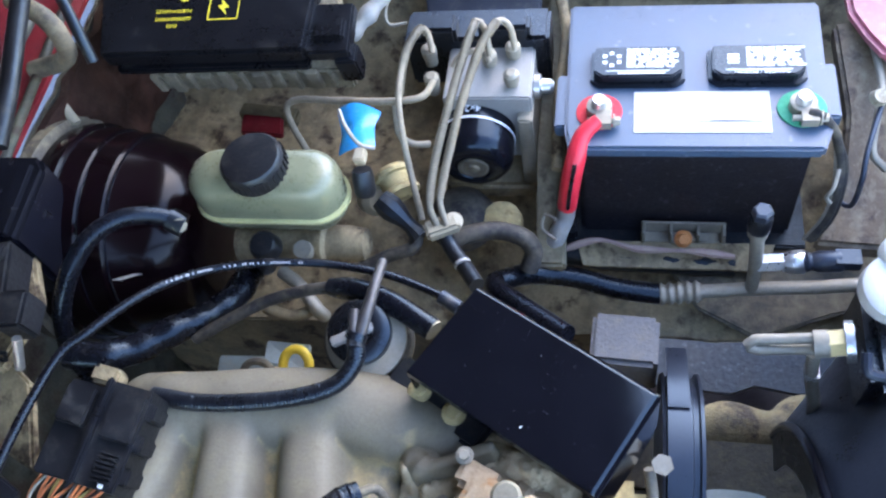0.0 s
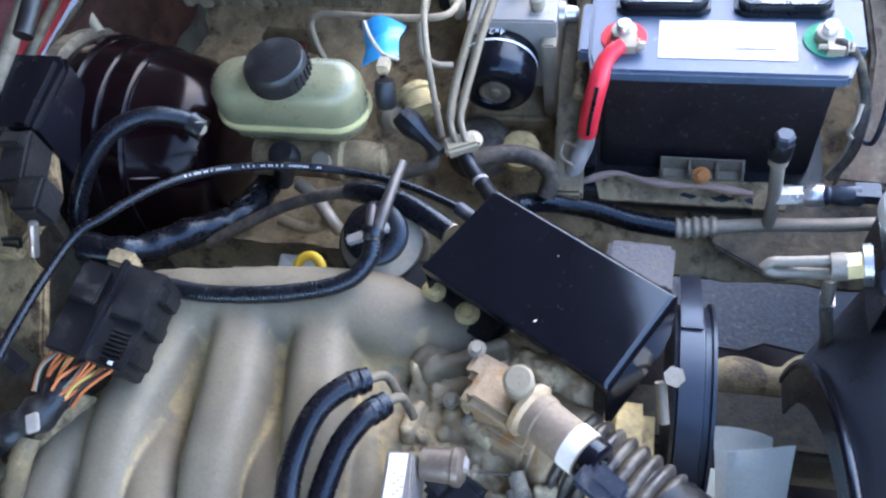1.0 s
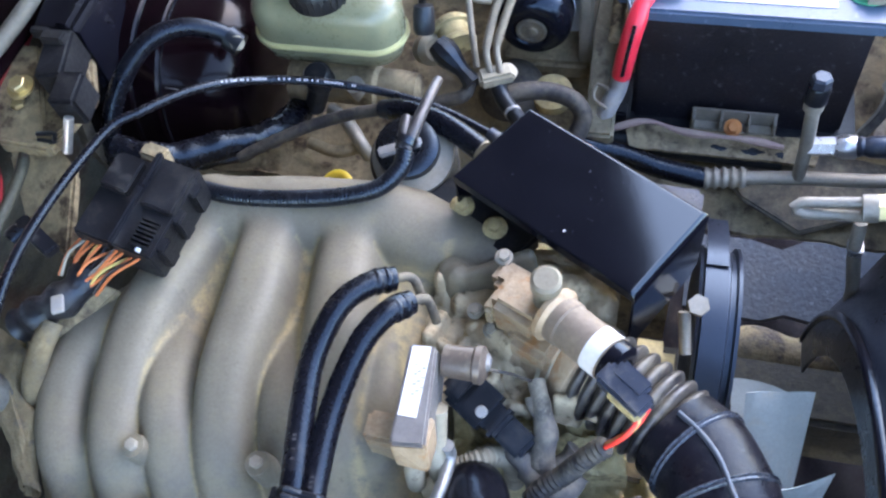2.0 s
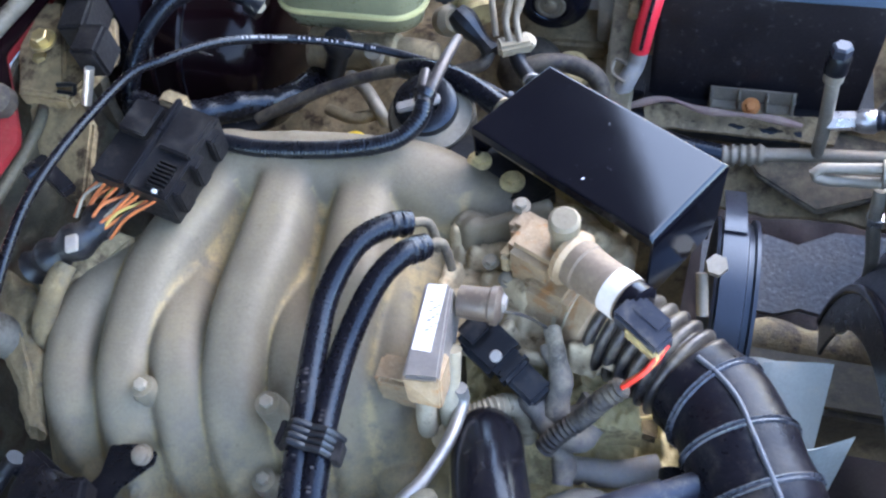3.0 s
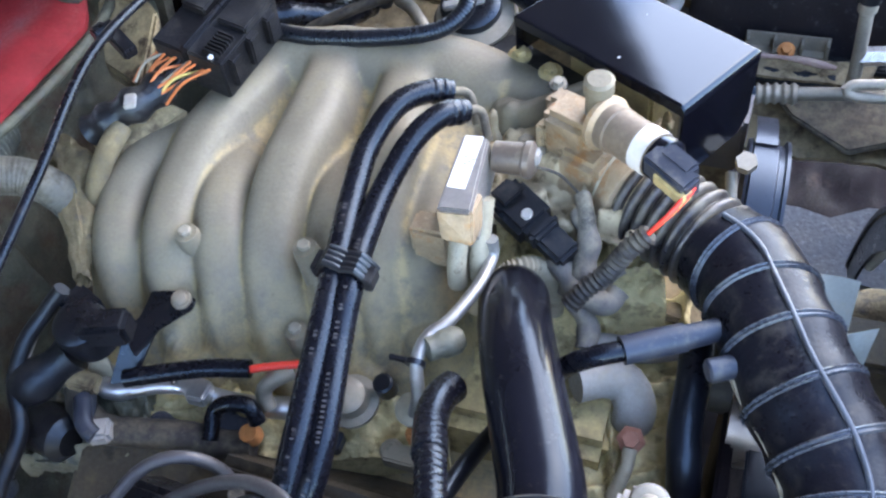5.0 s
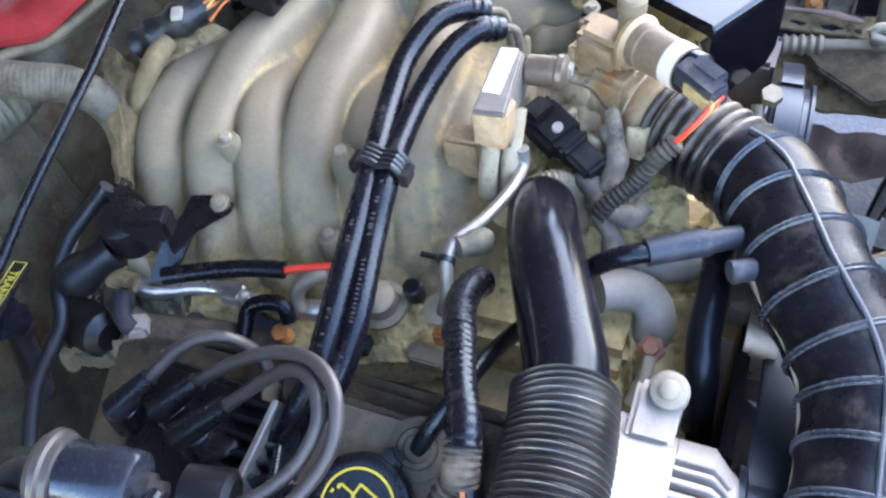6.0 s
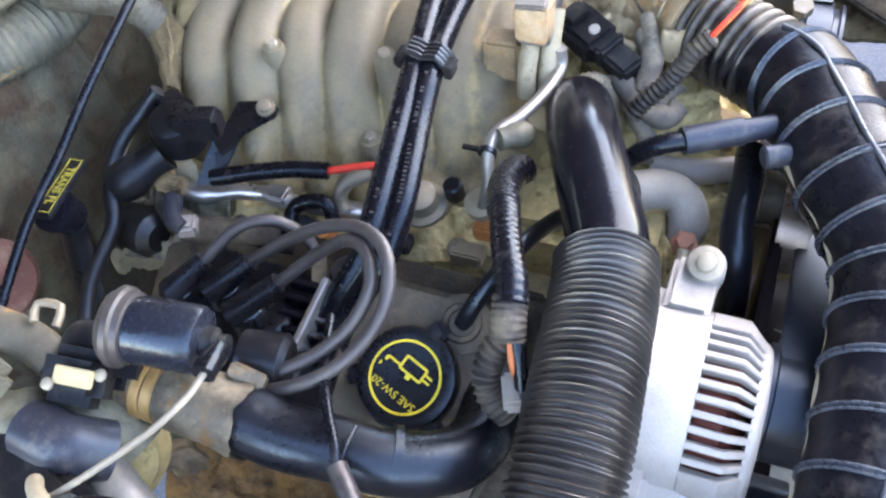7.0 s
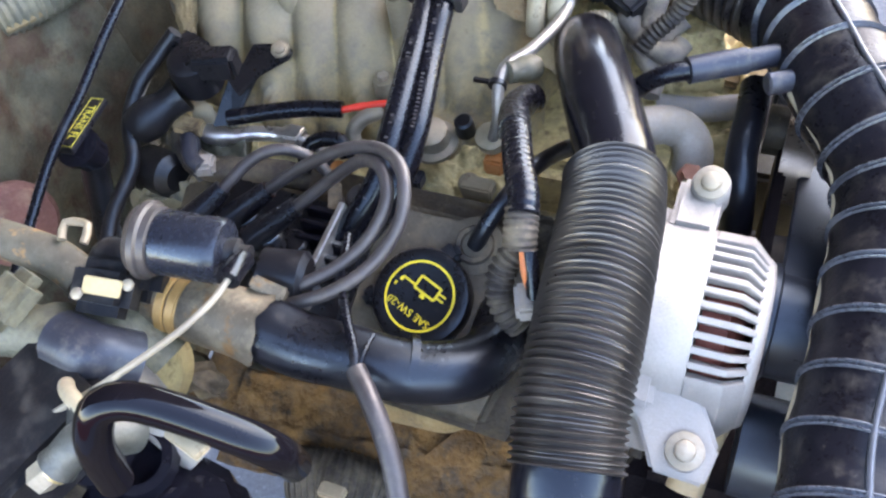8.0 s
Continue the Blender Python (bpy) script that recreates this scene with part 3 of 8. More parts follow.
for at in ((-0.338, 0.044, 1.022), (-0.471, 0.040, 1.013), (-0.346, -0.002, 0.945)):
    boss = part("boss", Geo().lathe(Vector(at) - Vector((0, 0, 0.064)), (0, -0.15, 1), [(0, 0.016), (0.052, 0.013), (0.06, 0.0115)], 20), CAST_ALU, intake)
    part("bolt", hex_bolt(Geo(), Vector(at) + Vector((0, -0.008, -0.007)), (0, -0.15, 1), 0.0065, 0.006), STEEL_DULL, boss)
# flange and studs towards the throttle
part("flange", Geo().box((-0.187, 0.341, 1.012), (0.130, 0.046, 0.022), Euler((0, 0, radians(-31))).to_matrix()), BLACK_DUSTY, intake, "dusty black stud plate", bevel=0.004)
for at in ((-0.209, 0.350, 1.024), (-0.168, 0.327, 1.024)):
    stud = part("stud_boss", Geo().lathe(at, (0, -0.1, 1), [(0, 0.0135), (0.003, 0.0135), (0.004, 0.0115)], 24), CAST_DUSTY, intake)
    part("bolt", hex_bolt(Geo(), Vector(at) + Vector((0, 0, 0.003)), (0, -0.1, 1), 0.0085, 0.008, False), CAST_DUSTY, stud)


# ---- battery ----
def battery():
    b = thing("battery", (0.085, 0.815, 0.81), "car battery with blue-grey lid and scuffed black case", "battery")
    part("case", Geo().box((0.088, 0.815, 0.905), (0.285, 0.225, 0.2)), BATTERY_CASE, b, bevel=0.006)
    part("lid", Geo().prism([(-0.066, 0.69, 1.017), (0.24, 0.69, 1.017), (0.25, 0.72, 1.017), (0.252, 0.94, 1.017), (-0.076, 0.945, 1.017), (-0.073, 0.72, 1.017)], (0, 0, -0.02)), BATTERY_LID, b, bevel=0.004)
    part("carry_lug", Geo().box((-0.079, 0.775, 1.0), (0.016, 0.09, 0.022)), BATTERY_LID, b, bevel=0.003)
    part("carry_lug", Geo().box((0.256, 0.79, 1.0), (0.016, 0.09, 0.022)), BATTERY_LID, b, bevel=0.003)
    label = part("label", Geo().box((0.0965, 0.748, 1.0178), (0.166, 0.067, 0.0012)), WHITE_LABEL, b, "blank white paper label", bevel=0.0004)
    part("print", bars([(0.03, -0.0155, 0.088, 0.0015), (0.03, -0.028, 0.088, 0.0014), (0.043, -0.0155, 0.03, 0.003), (0.02, -0.0155, 0.02, 0.003)], (0.0965, 0.748, 1.0188), (1, 0, 0), (0, 1, 0)), GREY_INK, label)
    random.seed(4)
    for x0, name in ((0.017, 0), (0.166, 1)):
        c = part("vent_cap", Geo().prism([(x0 - 0.056, 0.802, 1.036), (x0 - 0.045, 0.793, 1.036), (x0 + 0.045, 0.793, 1.036), (x0 + 0.056, 0.803, 1.036), (x0 + 0.055, 0.845, 1.036), (x0 - 0.055, 0.845, 1.036)], (0, 0, -0.0195)), BLACK_PLASTIC, b, bevel=0.002)
        part("rim", Geo().prism([(x0 - 0.06, 0.798, 1.024), (x0 - 0.048, 0.788, 1.024), (x0 + 0.048, 0.788, 1.024), (x0 + 0.06, 0.798, 1.024), (x0 + 0.06, 0.848, 1.024), (x0 - 0.06, 0.848, 1.024)], (0, 0, -0.0075)), BLACK_PLASTIC, c, bevel=0.0015)
        spec = [(0.0, -0.0165, 0.08, 0.0012)]
        for i in range(8):
            x = -0.014
            while x < 0.046:
                w = random.uniform(0.004, 0.012)
                spec.append((x + w / 2, 0.02 - 0.0042 * i, w, 0.0024 if (i * 5 + int(x * 900)) % 3 else 0.0034))
                x += w + random.choice((0.0012, 0.0012, 0.004))
        if name:
            lettering("writing", "DANGER / POISON", 0.0078, (x0 + 0.004, 0.7975, 1.0366), (-1, 0, 0), (0, -1, 0), WHITE_INK, c)
        else:
            spec.append((0.005, -0.0205, 0.06, 0.002))
        ring = [(-0.033 + 0.0105 * math.cos(a), 0.004 + 0.0105 * math.sin(a), 0.0055, 0.0055) for a in (0.5, 1.6, 2.6, 3.7, 4.7, 5.8)]
        part("print", bars(spec + (ring if not name else [(-0.03, 0.008 - 0.006 * i, 0.014, 0.004) for i in range(3)]), (x0, 0.818, 1.0364), (1, 0, 0), (0, 1, 0)), WHITE_INK, c, "white printed symbols and lines")
    for x, y, mat, r in ((-0.03, 0.748, RED_FELT, 0.029), (0.216, 0.752, GREEN_FELT, 0.029)):
        part("washer", Geo().lathe((x, y, 1.0165), (0, 0, 1), [(0, r), (0.003, r), (0.0035, r * 0.95)], 32), mat, b, "coloured felt washer")
        post = part("terminal", Geo().lathe((x, y, 1.016), (0, 0, 1), [(0, 0.011), (0.026, 0.0095), (0.028, 0.008)], 20), STEEL, b)
        part("clamp", Geo().lathe((x, y, 1.0205), (0, 0, 1), [(0, 0.0165), (0.012, 0.016), (0.013, 0.0125)], 20).box((x + 0.006, y - 0.02, 1.027), (0.02, 0.022, 0.012)), STEEL_DULL, post)
        part("clamp_bolt", hex_bolt(Geo().cyl((x - 0.014, y - 0.022, 1.027), (x + 0.02, y - 0.022, 1.027), 0.004), (x + 0.018, y - 0.022, 1.027), (1, 0, 0), 0.006), STEEL_DULL, post)


battery()
cable = thing("positive_cable", (-0.073, 0.649, 0.900), "bright red positive battery cable boot", "cable")
part("boot", Geo().tube([(-0.03, 0.725, 1.03), (-0.049, 0.708, 1.020), (-0.058, 0.683, 1.000), (-0.065, 0.668, 0.965), (-0.070, 0.665, 0.925)], lambda s, w: 0.009 + 0.004 * min(1, s / (0.4 * w)), 14), RED_RUBBER, cable)
part("seam", Geo().tube([Vector(p) + Vector((0.0, -0.012, 0.007)) for p in ((-0.058, 0.683, 1.000), (-0.064, 0.668, 0.965), (-0.068, 0.664, 0.930))], 0.0028, 8), BLACK_PLASTIC, cable)
part("lower_sleeve", Geo().tube([(-0.070, 0.666, 0.927), (-0.073, 0.660, 0.905), (-0.081, 0.646, 0.890), (-0.093, 0.633, 0.860)], 0.0125, 14), GREY_PLASTIC, cable, "dusty grey sleeve")
part("clip", Geo().tube([(-0.083, 0.626, 0.900), (-0.103, 0.644, 0.900), (-0.100, 0.660, 0.910), (-0.084, 0.652, 0.910)], 0.0025, 8), STEEL_DULL, cable)
neg = thing("negative_cable", (0.284, 0.720, 0.900), "weathered black negative battery cable with bare strands", "cable")
for dx, r in ((0, 0.006), (9, 0.004), (-9, 0.003)):
    part("strand", Geo().tube([(0.222, 0.735, 1.03), (0.235, 0.731, 1.030), (0.256, 0.729, 1.000)] + [Vector(q) + Vector((dx * 0.0006, 0, 0)) for q in ((0.272, 0.719, 0.950), (0.272, 0.697, 0.920), (0.267, 0.684, 0.880), (0.247, 0.667, 0.850))], r, 10), RUBBER_DUSTY if r > 0.003 else STEEL_DULL, neg)
wire = thing("harness_wire", (0.314, 0.756, 0.950), "thin blue-grey harness wire by the battery", "cable")
part("strand", Geo().tube([(0.272, 0.702, 0.900), (0.291, 0.689, 0.900), (0.294, 0.693, 0.950), (0.299, 0.722, 0.970), (0.320, 0.786, 0.980)], 0.0035, 10), BLUE_PLASTIC, wire)
part("strand", Geo().tube([(0.334, 0.733, 0.920), (0.315, 0.745, 0.940), (0.320, 0.785, 0.960), (0.329, 0.833, 0.970), (0.322, 0.914, 0.980)], 0.005, 10), STEEL_DULL, wire)

tray = thing("battery_clamp", (0.087, 0.68, 0.81), "galvanised battery hold-down bracket with rusty bolt", "bracket")
part("channel", Geo().box((0.087, 0.684, 0.822), (0.115, 0.016, 0.006)).box((0.033, 0.684, 0.832), (0.004, 0.02, 0.026)).box((0.07, 0.684, 0.832), (0.003, 0.02, 0.026)).box((0.141, 0.684, 0.832), (0.004, 0.02, 0.026)).box((0.087, 0.694, 0.835), (0.115, 0.003, 0.024)).box((0.107, 0.684, 0.832), (0.003, 0.02, 0.024)), STEEL_DULL, tray, bevel=0.001)
part("bolt", hex_bolt(Geo(), (0.087, 0.676, 0.832), (0, -0.6, 0.8), 0.008, 0.009), ORANGE_RUST, tray, "orange rusted bolt")
part("lip", Geo().tube([(-0.076, 0.656, 0.830), (-0.028, 0.666, 0.840), (0.026, 0.656, 0.835), (0.102, 0.654, 0.835), (0.155, 0.650, 0.830)], lambda s, w: 0.0042 + 0.0015 * math.sin(s * 70), 8), surface("pink_stained_plastic", (0.3, 0.2, 0.17), 0.6, dust=0.4), tray, "pinkish stained tray lip")
part("ledge", Geo().sheet(lumpy((-0.06, 0.676, 0.822), (0.21, 0.676, 0.822), (0.20, 0.640, 0.812), (-0.05, 0.640, 0.812), 0.003, 0.0, 7.0), 60, 14, (0, 0, -0.004)), TAN_SHEET, tray)
part("tray", Geo().box((0.088, 0.81, 0.805), (0.33, 0.26, 0.012)).box((-0.07, 0.70, 0.815), (0.02, 0.03, 0.03)), BLACK_DUSTY, tray, bevel=0.003)

# ---- air-conditioning line with service valve ----
ac = thing("air_conditioning_line", (0.176, 0.6, 0.76), "dull aluminium refrigerant line with rubber hose", "pipe")
part("pipe", Geo().tube([(0.103, 0.600, 0.818), (0.175, 0.603, 0.826), (0.260, 0.607, 0.830), (0.341, 0.614, 0.835), (0.40, 0.62, 0.83)], 0.0092, 16), STEEL_DULL, ac)
part("crimp", Geo().tube([(0.053, 0.597, 0.812), (0.080, 0.599, 0.815), (0.111, 0.601, 0.818)], ribbed(0.0155, 0.0115, 0.0035), 20, 0.001), STEEL_DULL, ac)
part("hose", Geo().tube([(-0.06, 0.47, 0.93), (-0.157, 0.554, 0.890), (-0.143, 0.583, 0.870), (-0.111, 0.602, 0.850), (-0.057, 0.606, 0.835), (-0.003, 0.599, 0.822), (0.056, 0.598, 0.812)], 0.0145, 18), RUBBER, ac)
part("valve_stem", Geo().tube([(0.174, 0.602, 0.830), (0.172, 0.604, 0.88), (0.165, 0.608, 0.96)], 0.0085, 14).lathe((0.165, 0.608, 0.95), (0, 0, 1), [(0, 0.0085), (0.004, 0.012), (0.02, 0.012)], 18), STEEL_DULL, ac)
cap_ = part("valve_cap", Geo().lathe((0.1645, 0.608, 0.968), (0, 0, 1), [(0, 0.014), (0.022, 0.014), (0.026, 0.012)], 20), BLACK_PLASTIC, ac)
part("cap_top", Geo().lathe((0.1645, 0.608, 0.993), (0, 0, 1), [(0, 0.0125), (0.012, 0.0125), (0.015, 0.0095)], 6), BLUE_PLASTIC, cap_, "slate-blue hexagonal cap")
sw = thing("pressure_switch", (0.216, 0.631, 0.850), "refrigerant pressure switch with blue plug", "sensor")
part("nut", Geo().cyl((0.174, 0.608, 0.885), (0.206, 0.608, 0.890), 0.0125, n=6), STEEL, sw)
part("body", Geo().lathe((0.205, 0.608, 0.889), (1, 0, 0.12), [(0, 0.012), (0.01, 0.0155), (0.024, 0.0155), (0.03, 0.011)], 20), STEEL, sw)
part("plug", Geo().lathe((0.226, 0.606, 0.895), (1, -0.02, 0.12), [(0, 0.011), (0.008, 0.0135), (0.012, 0.011), (0.02, 0.014), (0.045, 0.014), (0.05, 0.011)], 16).box((0.278, 0.605, 0.905), (0.03, 0.022, 0.016)), BLUE_PLASTIC, sw, bevel=0.0006)

# ---- black box on the throttle side ----
cover = thing("black_cover_box", (-0.08, 0.345, 0.95), "glossy black painted steel cover box", "cover")
TOP = [(-0.2135, 0.349, 1.079), (-0.0155, 0.2345, 1.079), (0.0445, 0.341, 1.079), (-0.149, 0.455, 1.079)]


def crowned(u, v):
    """The cover's top, flat, rounded over along its far side and outer end."""
    a, b, c, d = (Vector(p) for p in TOP)
    p = (a.lerp(b, u)).lerp(d.lerp(c, u), v)
    fall = 0.0008 * u * u + 0.0006 * v * v
    far, near = 1 - min((1 - u) / 0.024, (1 - v) / 0.046, 1), 1 - min(u / 0.008, v / 0.014, 1)
    return (p.x, p.y, p.z - fall - 0.0052 * far ** 1.5 - 0.0015 * near ** 2)


part("top", Geo().sheet(crowned, 220, 130, (0, 0, -0.011)), BLACK_PAINT, cover)
mid = Vector((-0.0833, 0.345, 1.079))
rim = [mid + (Vector(p) - mid) * 0.9985 for p in TOP]
for i, deep in ((1, 0.105), (2, 0.06), (3, 0.05)):
    a, b = rim[i], rim[(i + 1) % 4]
    n = (b - a).cross(Vector((0, 0, 1))).normalized() * -0.003
    z0, cut = Vector((0, 0, -0.0085)), (b - a) * 0.12
    part("side", Geo().prism([a + z0, b + z0, b + z0 - Vector((0, 0, deep * 0.75)), b - cut - Vector((0, 0, deep)), a + cut * 0.6 - Vector((0, 0, deep)), a - Vector((0, 0, deep * 0.8))], n), BLACK_PAINT, cover, bevel=0.0008)
part("bracket", Geo().box((-0.09, 0.36, 1.03), (0.12, 0.06, 0.09), Euler((0, 0, radians(-31))).to_matrix()), CAST_DUSTY, cover, bevel=0.004)
part("chip", bars([(0.0, 0.0, 0.0032, 0.0011), (0.052, 0.058, 0.0008, 0.0008)], (-0.09, 0.297, 1.0793), (1, 0.6, 0), (-0.6, 1, 0)), WHITE_INK, cover, "small paint chips")

# ---- brake booster and master cylinder ----
boo = thing("brake_booster", (-0.68, 0.611, 0.77), "glossy black round brake servo on the bulkhead", "brake part")
part("shell", Geo().lathe((-0.765, 0.611, 0.918), (1, 0, 0), [(0, 0.12), (0.0, 0.15), (0.025, 0.157), (0.04, 0.157), (0.043, 0.152), (0.075, 0.149), (0.078, 0.146), (0.11, 0.143), (0.115, 0.138), (0.16, 0.128), (0.19, 0.112), (0.205, 0.09), (0.212, 0.05)], 72), SERVO_AND_SHADE_BLACK, boo)
part("rim", Geo().lathe((-0.78, 0.611, 0.918), (1, 0, 0), [(0, 0.158), (0.002, 0.166), (0.02, 0.166), (0.024, 0.158)], 72), DARK_METAL, boo, "dusty crimped rim")
for x, r in ((-0.723, 0.1525), (-0.688, 0.1465), (-0.652, 0.1395)):
    part("ridge", Geo().lathe((x, 0.611, 0.918), (1, 0, 0), [(0, r - 0.003), (0.001, r), (0.0024, r + 0.0006), (0.004, r - 0.003)], 72, caps=False), BLACK_GLOSS, boo)
part("sticker", bars([(0, 0, 0.012, 0.05), ] , (-0.606, 0.481, 1.020), (1, 0, 0), (0.02, -0.6, 0.75)), GREY_PLASTIC, boo, "worn grey sticker")
mc = thing("brake_fluid_reservoir", (-0.43, 0.57, 0.96), "yellowed translucent brake fluid reservoir with black cap", "brake part")
CR = Vector((-0.437, 0.603, 1.047))


def capsule(half, r, z, flat=1.0):
    return [CR + Vector((sx * half + r * math.cos(a), r * flat * math.sin(a), z)) for sx, a0 in ((1, -math.pi / 2), (-1, math.pi / 2)) for a in [a0 + math.pi * i / 12 for i in range(13)]]


def stack(rings):
    g, n = Geo(), len(rings[0])
    return g.add([p for ring in rings for p in ring], [(k * n + i, k * n + (i + 1) % n, (k + 1) * n + (i + 1) % n, (k + 1) * n + i) for k in range(len(rings) - 1) for i in range(n)] + [tuple(range(n - 1, -1, -1)), tuple(range((len(rings) - 1) * n, len(rings) * n))])


part("body", stack([capsule(0.056, 0.024, -0.052), capsule(0.058, 0.034, -0.046), capsule(0.06, 0.038, -0.03), capsule(0.061, 0.039, 0.0), capsule(0.061, 0.0385, 0.02), capsule(0.06, 0.034, 0.033), capsule(0.058, 0.026, 0.040), capsule(0.05, 0.014, 0.043)]), TRANSLUCENT, mc, angle=60)
part("seam", stack([capsule(0.061, 0.0385, -0.022), capsule(0.061, 0.0425, -0.021), capsule(0.061, 0.0425, -0.016), capsule(0.061, 0.0385, -0.015)]), SEAM, mc, "yellowed weld seam")
capc = Vector((-0.437, 0.600, 1.085))
part("neck", Geo().lathe(capc - Vector((0, 0, 0.006)), (0, 0, 1), [(0, 0.03), (0.012, 0.03)], 32), TRANSLUCENT, mc)
cap_ = part("cap", Geo().lathe(capc, (-0.04, -0.05, 1), [(0, 0.038), (0.004, 0.039), (0.026, 0.039), (0.03, 0.036), (0.032, 0.02)], 48), BLACK_DUSTY, mc)
for i in range(30):
    a = 2 * math.pi * i / 30
    part("grip", Geo().box(capc + Vector((0.0392 * math.cos(a), 0.0392 * math.sin(a), 0.012)), (0.003, 0.003, 0.018), Euler((0, 0, a)).to_matrix()), BLACK_DUSTY, cap_)
mcyl = thing("master_cylinder", (-0.43, 0.575, 0.93), "dusty cast master cylinder below the fluid reservoir", "brake part")
part("body", Geo().lathe((-0.50, 0.578, 0.955), (1, 0, 0), [(0, 0.028), (0.02, 0.03), (0.03, 0.026), (0.1, 0.027), (0.105, 0.03), (0.12, 0.03), (0.125, 0.025), (0.15, 0.025), (0.175, 0.022), (0.18, 0.01)], 28), TAN_SHEET, mcyl)
part("outlet", Geo().cyl((-0.40, 0.565, 0.95), (-0.40, 0.55, 0.985), 0.012), STEEL_DULL, mcyl)
sen = thing("fluid_cap_sensor", (-0.461, 0.562, 0.950), "small ribbed black cap below the reservoir", "sensor")
part("cap", Geo().lathe((-0.445, 0.550, 0.985), (0, -0.35, 1), [(0, 0.019), (0.02, 0.019), (0.026, 0.015)], 20).cyl((-0.469, 0.556, 0.930), (-0.445, 0.545, 0.985), 0.014), BLACK_DUSTY, sen)
vh = thing("vacuum_hose", (-0.859, 0.567, 0.800), "black rubber vacuum hose to the brake servo", "hose")
part("hose", Geo().tube([(-0.543, 0.546, 1.045), (-0.562, 0.547, 1.060), (-0.597, 0.531, 1.080), (-0.629, 0.498, 1.085), (-0.657, 0.456, 1.060), (-0.675, 0.422, 1.020), (-0.683, 0.399, 0.970), (-0.690, 0.390, 0.900)], 0.0115, 16), RUBBER, vh)
part("collar", Geo().cyl((-0.555, 0.549, 1.052), (-0.538, 0.545, 1.042), 0.0155), BLACK_PLASTIC, vh)
part("plug", Geo().lathe((-0.540, 0.542, 1.050), (0.5, -0.7, 0.6), [(0, 0.0095), (0.006, 0.009)], 18), PALE_PLASTIC, vh, "pale end plug")



# ---- throttle body, idle valve and intake duct ----
tb = thing("throttle_body", (-0.127, 0.327, 0.850), "brown-stained cast throttle body", "engine part")


def cast_field(ridges, x0, x1, y0, y1, floor, n, rough, seed, ribs=0):
    """A rough casting seen from above: rounded ridges and lumps flowing into one another."""
    X, Y = np.meshgrid(np.linspace(x0, x1, n + 1), np.linspace(y0, y1, n + 1))
    for q in range(ribs):
        p, a = Vector((random.uniform(x0, x1), random.uniform(y0, y1), floor + random.uniform(0.0, 0.03))), random.uniform(0, 6.28)
        ridges = ridges + [([tuple(p), tuple(p + Vector((math.cos(a), math.sin(a), random.uniform(-0.3, 0.3))) * random.uniform(0.008, 0.035))], random.uniform(0.004, 0.009))]
    hs = [ridge_height(path, r, X, Y, fall=9.0) for path, r in ridges] + [np.full(X.shape, floor)]
    top = np.max(hs, axis=0)
    H = top + 0.003 * np.log(sum(np.exp((h - top) / 0.003) for h in hs))

    def f(u, v):
        i, j = round(u * n), round(v * n)
        x, y = X[j, i], Y[j, i]
        return x, y, H[j, i] + rough * (noise.noise((x * 55, y * 55, seed)) + 0.5 * noise.noise((x * 140, y * 140, seed)))

    return Geo().sheet(f, n, n)


random.seed(21)
part("caked_casting", cast_field([([(-0.170, 0.225, 0.985), (-0.128, 0.205, 1.010)], 0.012), ([(-0.176, 0.188, 0.970), (-0.105, 0.196, 0.985)], 0.012), ([(-0.150, 0.245, 0.985), (-0.145, 0.150, 0.965)], 0.010),
                                  ([(-0.205, 0.300, 0.990), (-0.100, 0.305, 1.000), (-0.045, 0.262, 1.000)], 0.018), ([(-0.190, 0.255, 0.985), (-0.165, 0.262, 0.990)], 0.014), ([(-0.120, 0.285, 1.010), (-0.075, 0.270, 1.015)], 0.017)],
                                 -0.225, -0.03, 0.14, 0.33, 0.978, 150, 0.005, 2.0, 40), PALE_DUST, tb, "caked tan casting")
part("web", cast_field([([(-0.206, 0.278, 1.004), (-0.198, 0.272, 1.010)], 0.015), ([(-0.195, 0.268, 1.014), (-0.160, 0.275, 1.030), (-0.124, 0.286, 1.044)], 0.0068), ([(-0.230, 0.300, 0.990), (-0.190, 0.285, 0.995)], 0.02)], -0.250, -0.105, 0.235, 0.325, 0.955, 120, 0.0006, 1.0), CAST_ALU, tb, "grey cast web", angle=70)
TM25 = Euler((0.05, 0.0, radians(-24))).to_matrix()
part("housing", Geo().box((-0.117, 0.226, 1.034), (0.056, 0.046, 0.070), TM25), CAST_BROWN, tb, bevel=0.008)
part("shelf", Geo().box((-0.130, 0.250, 1.040), (0.046, 0.030, 0.040), TM25), CAST_BROWN, tb, bevel=0.007)
part("foot", Geo().box((-0.104, 0.200, 1.012), (0.050, 0.030, 0.050), TM25), CAST_BROWN, tb, bevel=0.007)
part("lip", Geo().box((-0.146, 0.234, 1.030), (0.014, 0.036, 0.030), TM25), PALE_DUST, tb, bevel=0.004)
part("neck", Geo().lathe((-0.136, 0.253, 0.985), (0.85, -0.52, -0.02), [(0, 0.044), (0.03, 0.045), (0.034, 0.05), (0.045, 0.05), (0.05, 0.046), (0.085, 0.047), (0.09, 0.05), (0.1, 0.05), (0.105, 0.044)], 44), CAST_BROWN, tb)
part("cap", Geo().lathe((-0.096, 0.226, 1.045), (0.02, -0.1, 1), [(0, 0.0125), (0.052, 0.0125), (0.053, 0.0145), (0.066, 0.0145), (0.069, 0.0115)], 32), CAST_ALU, tb, "dull round plug")
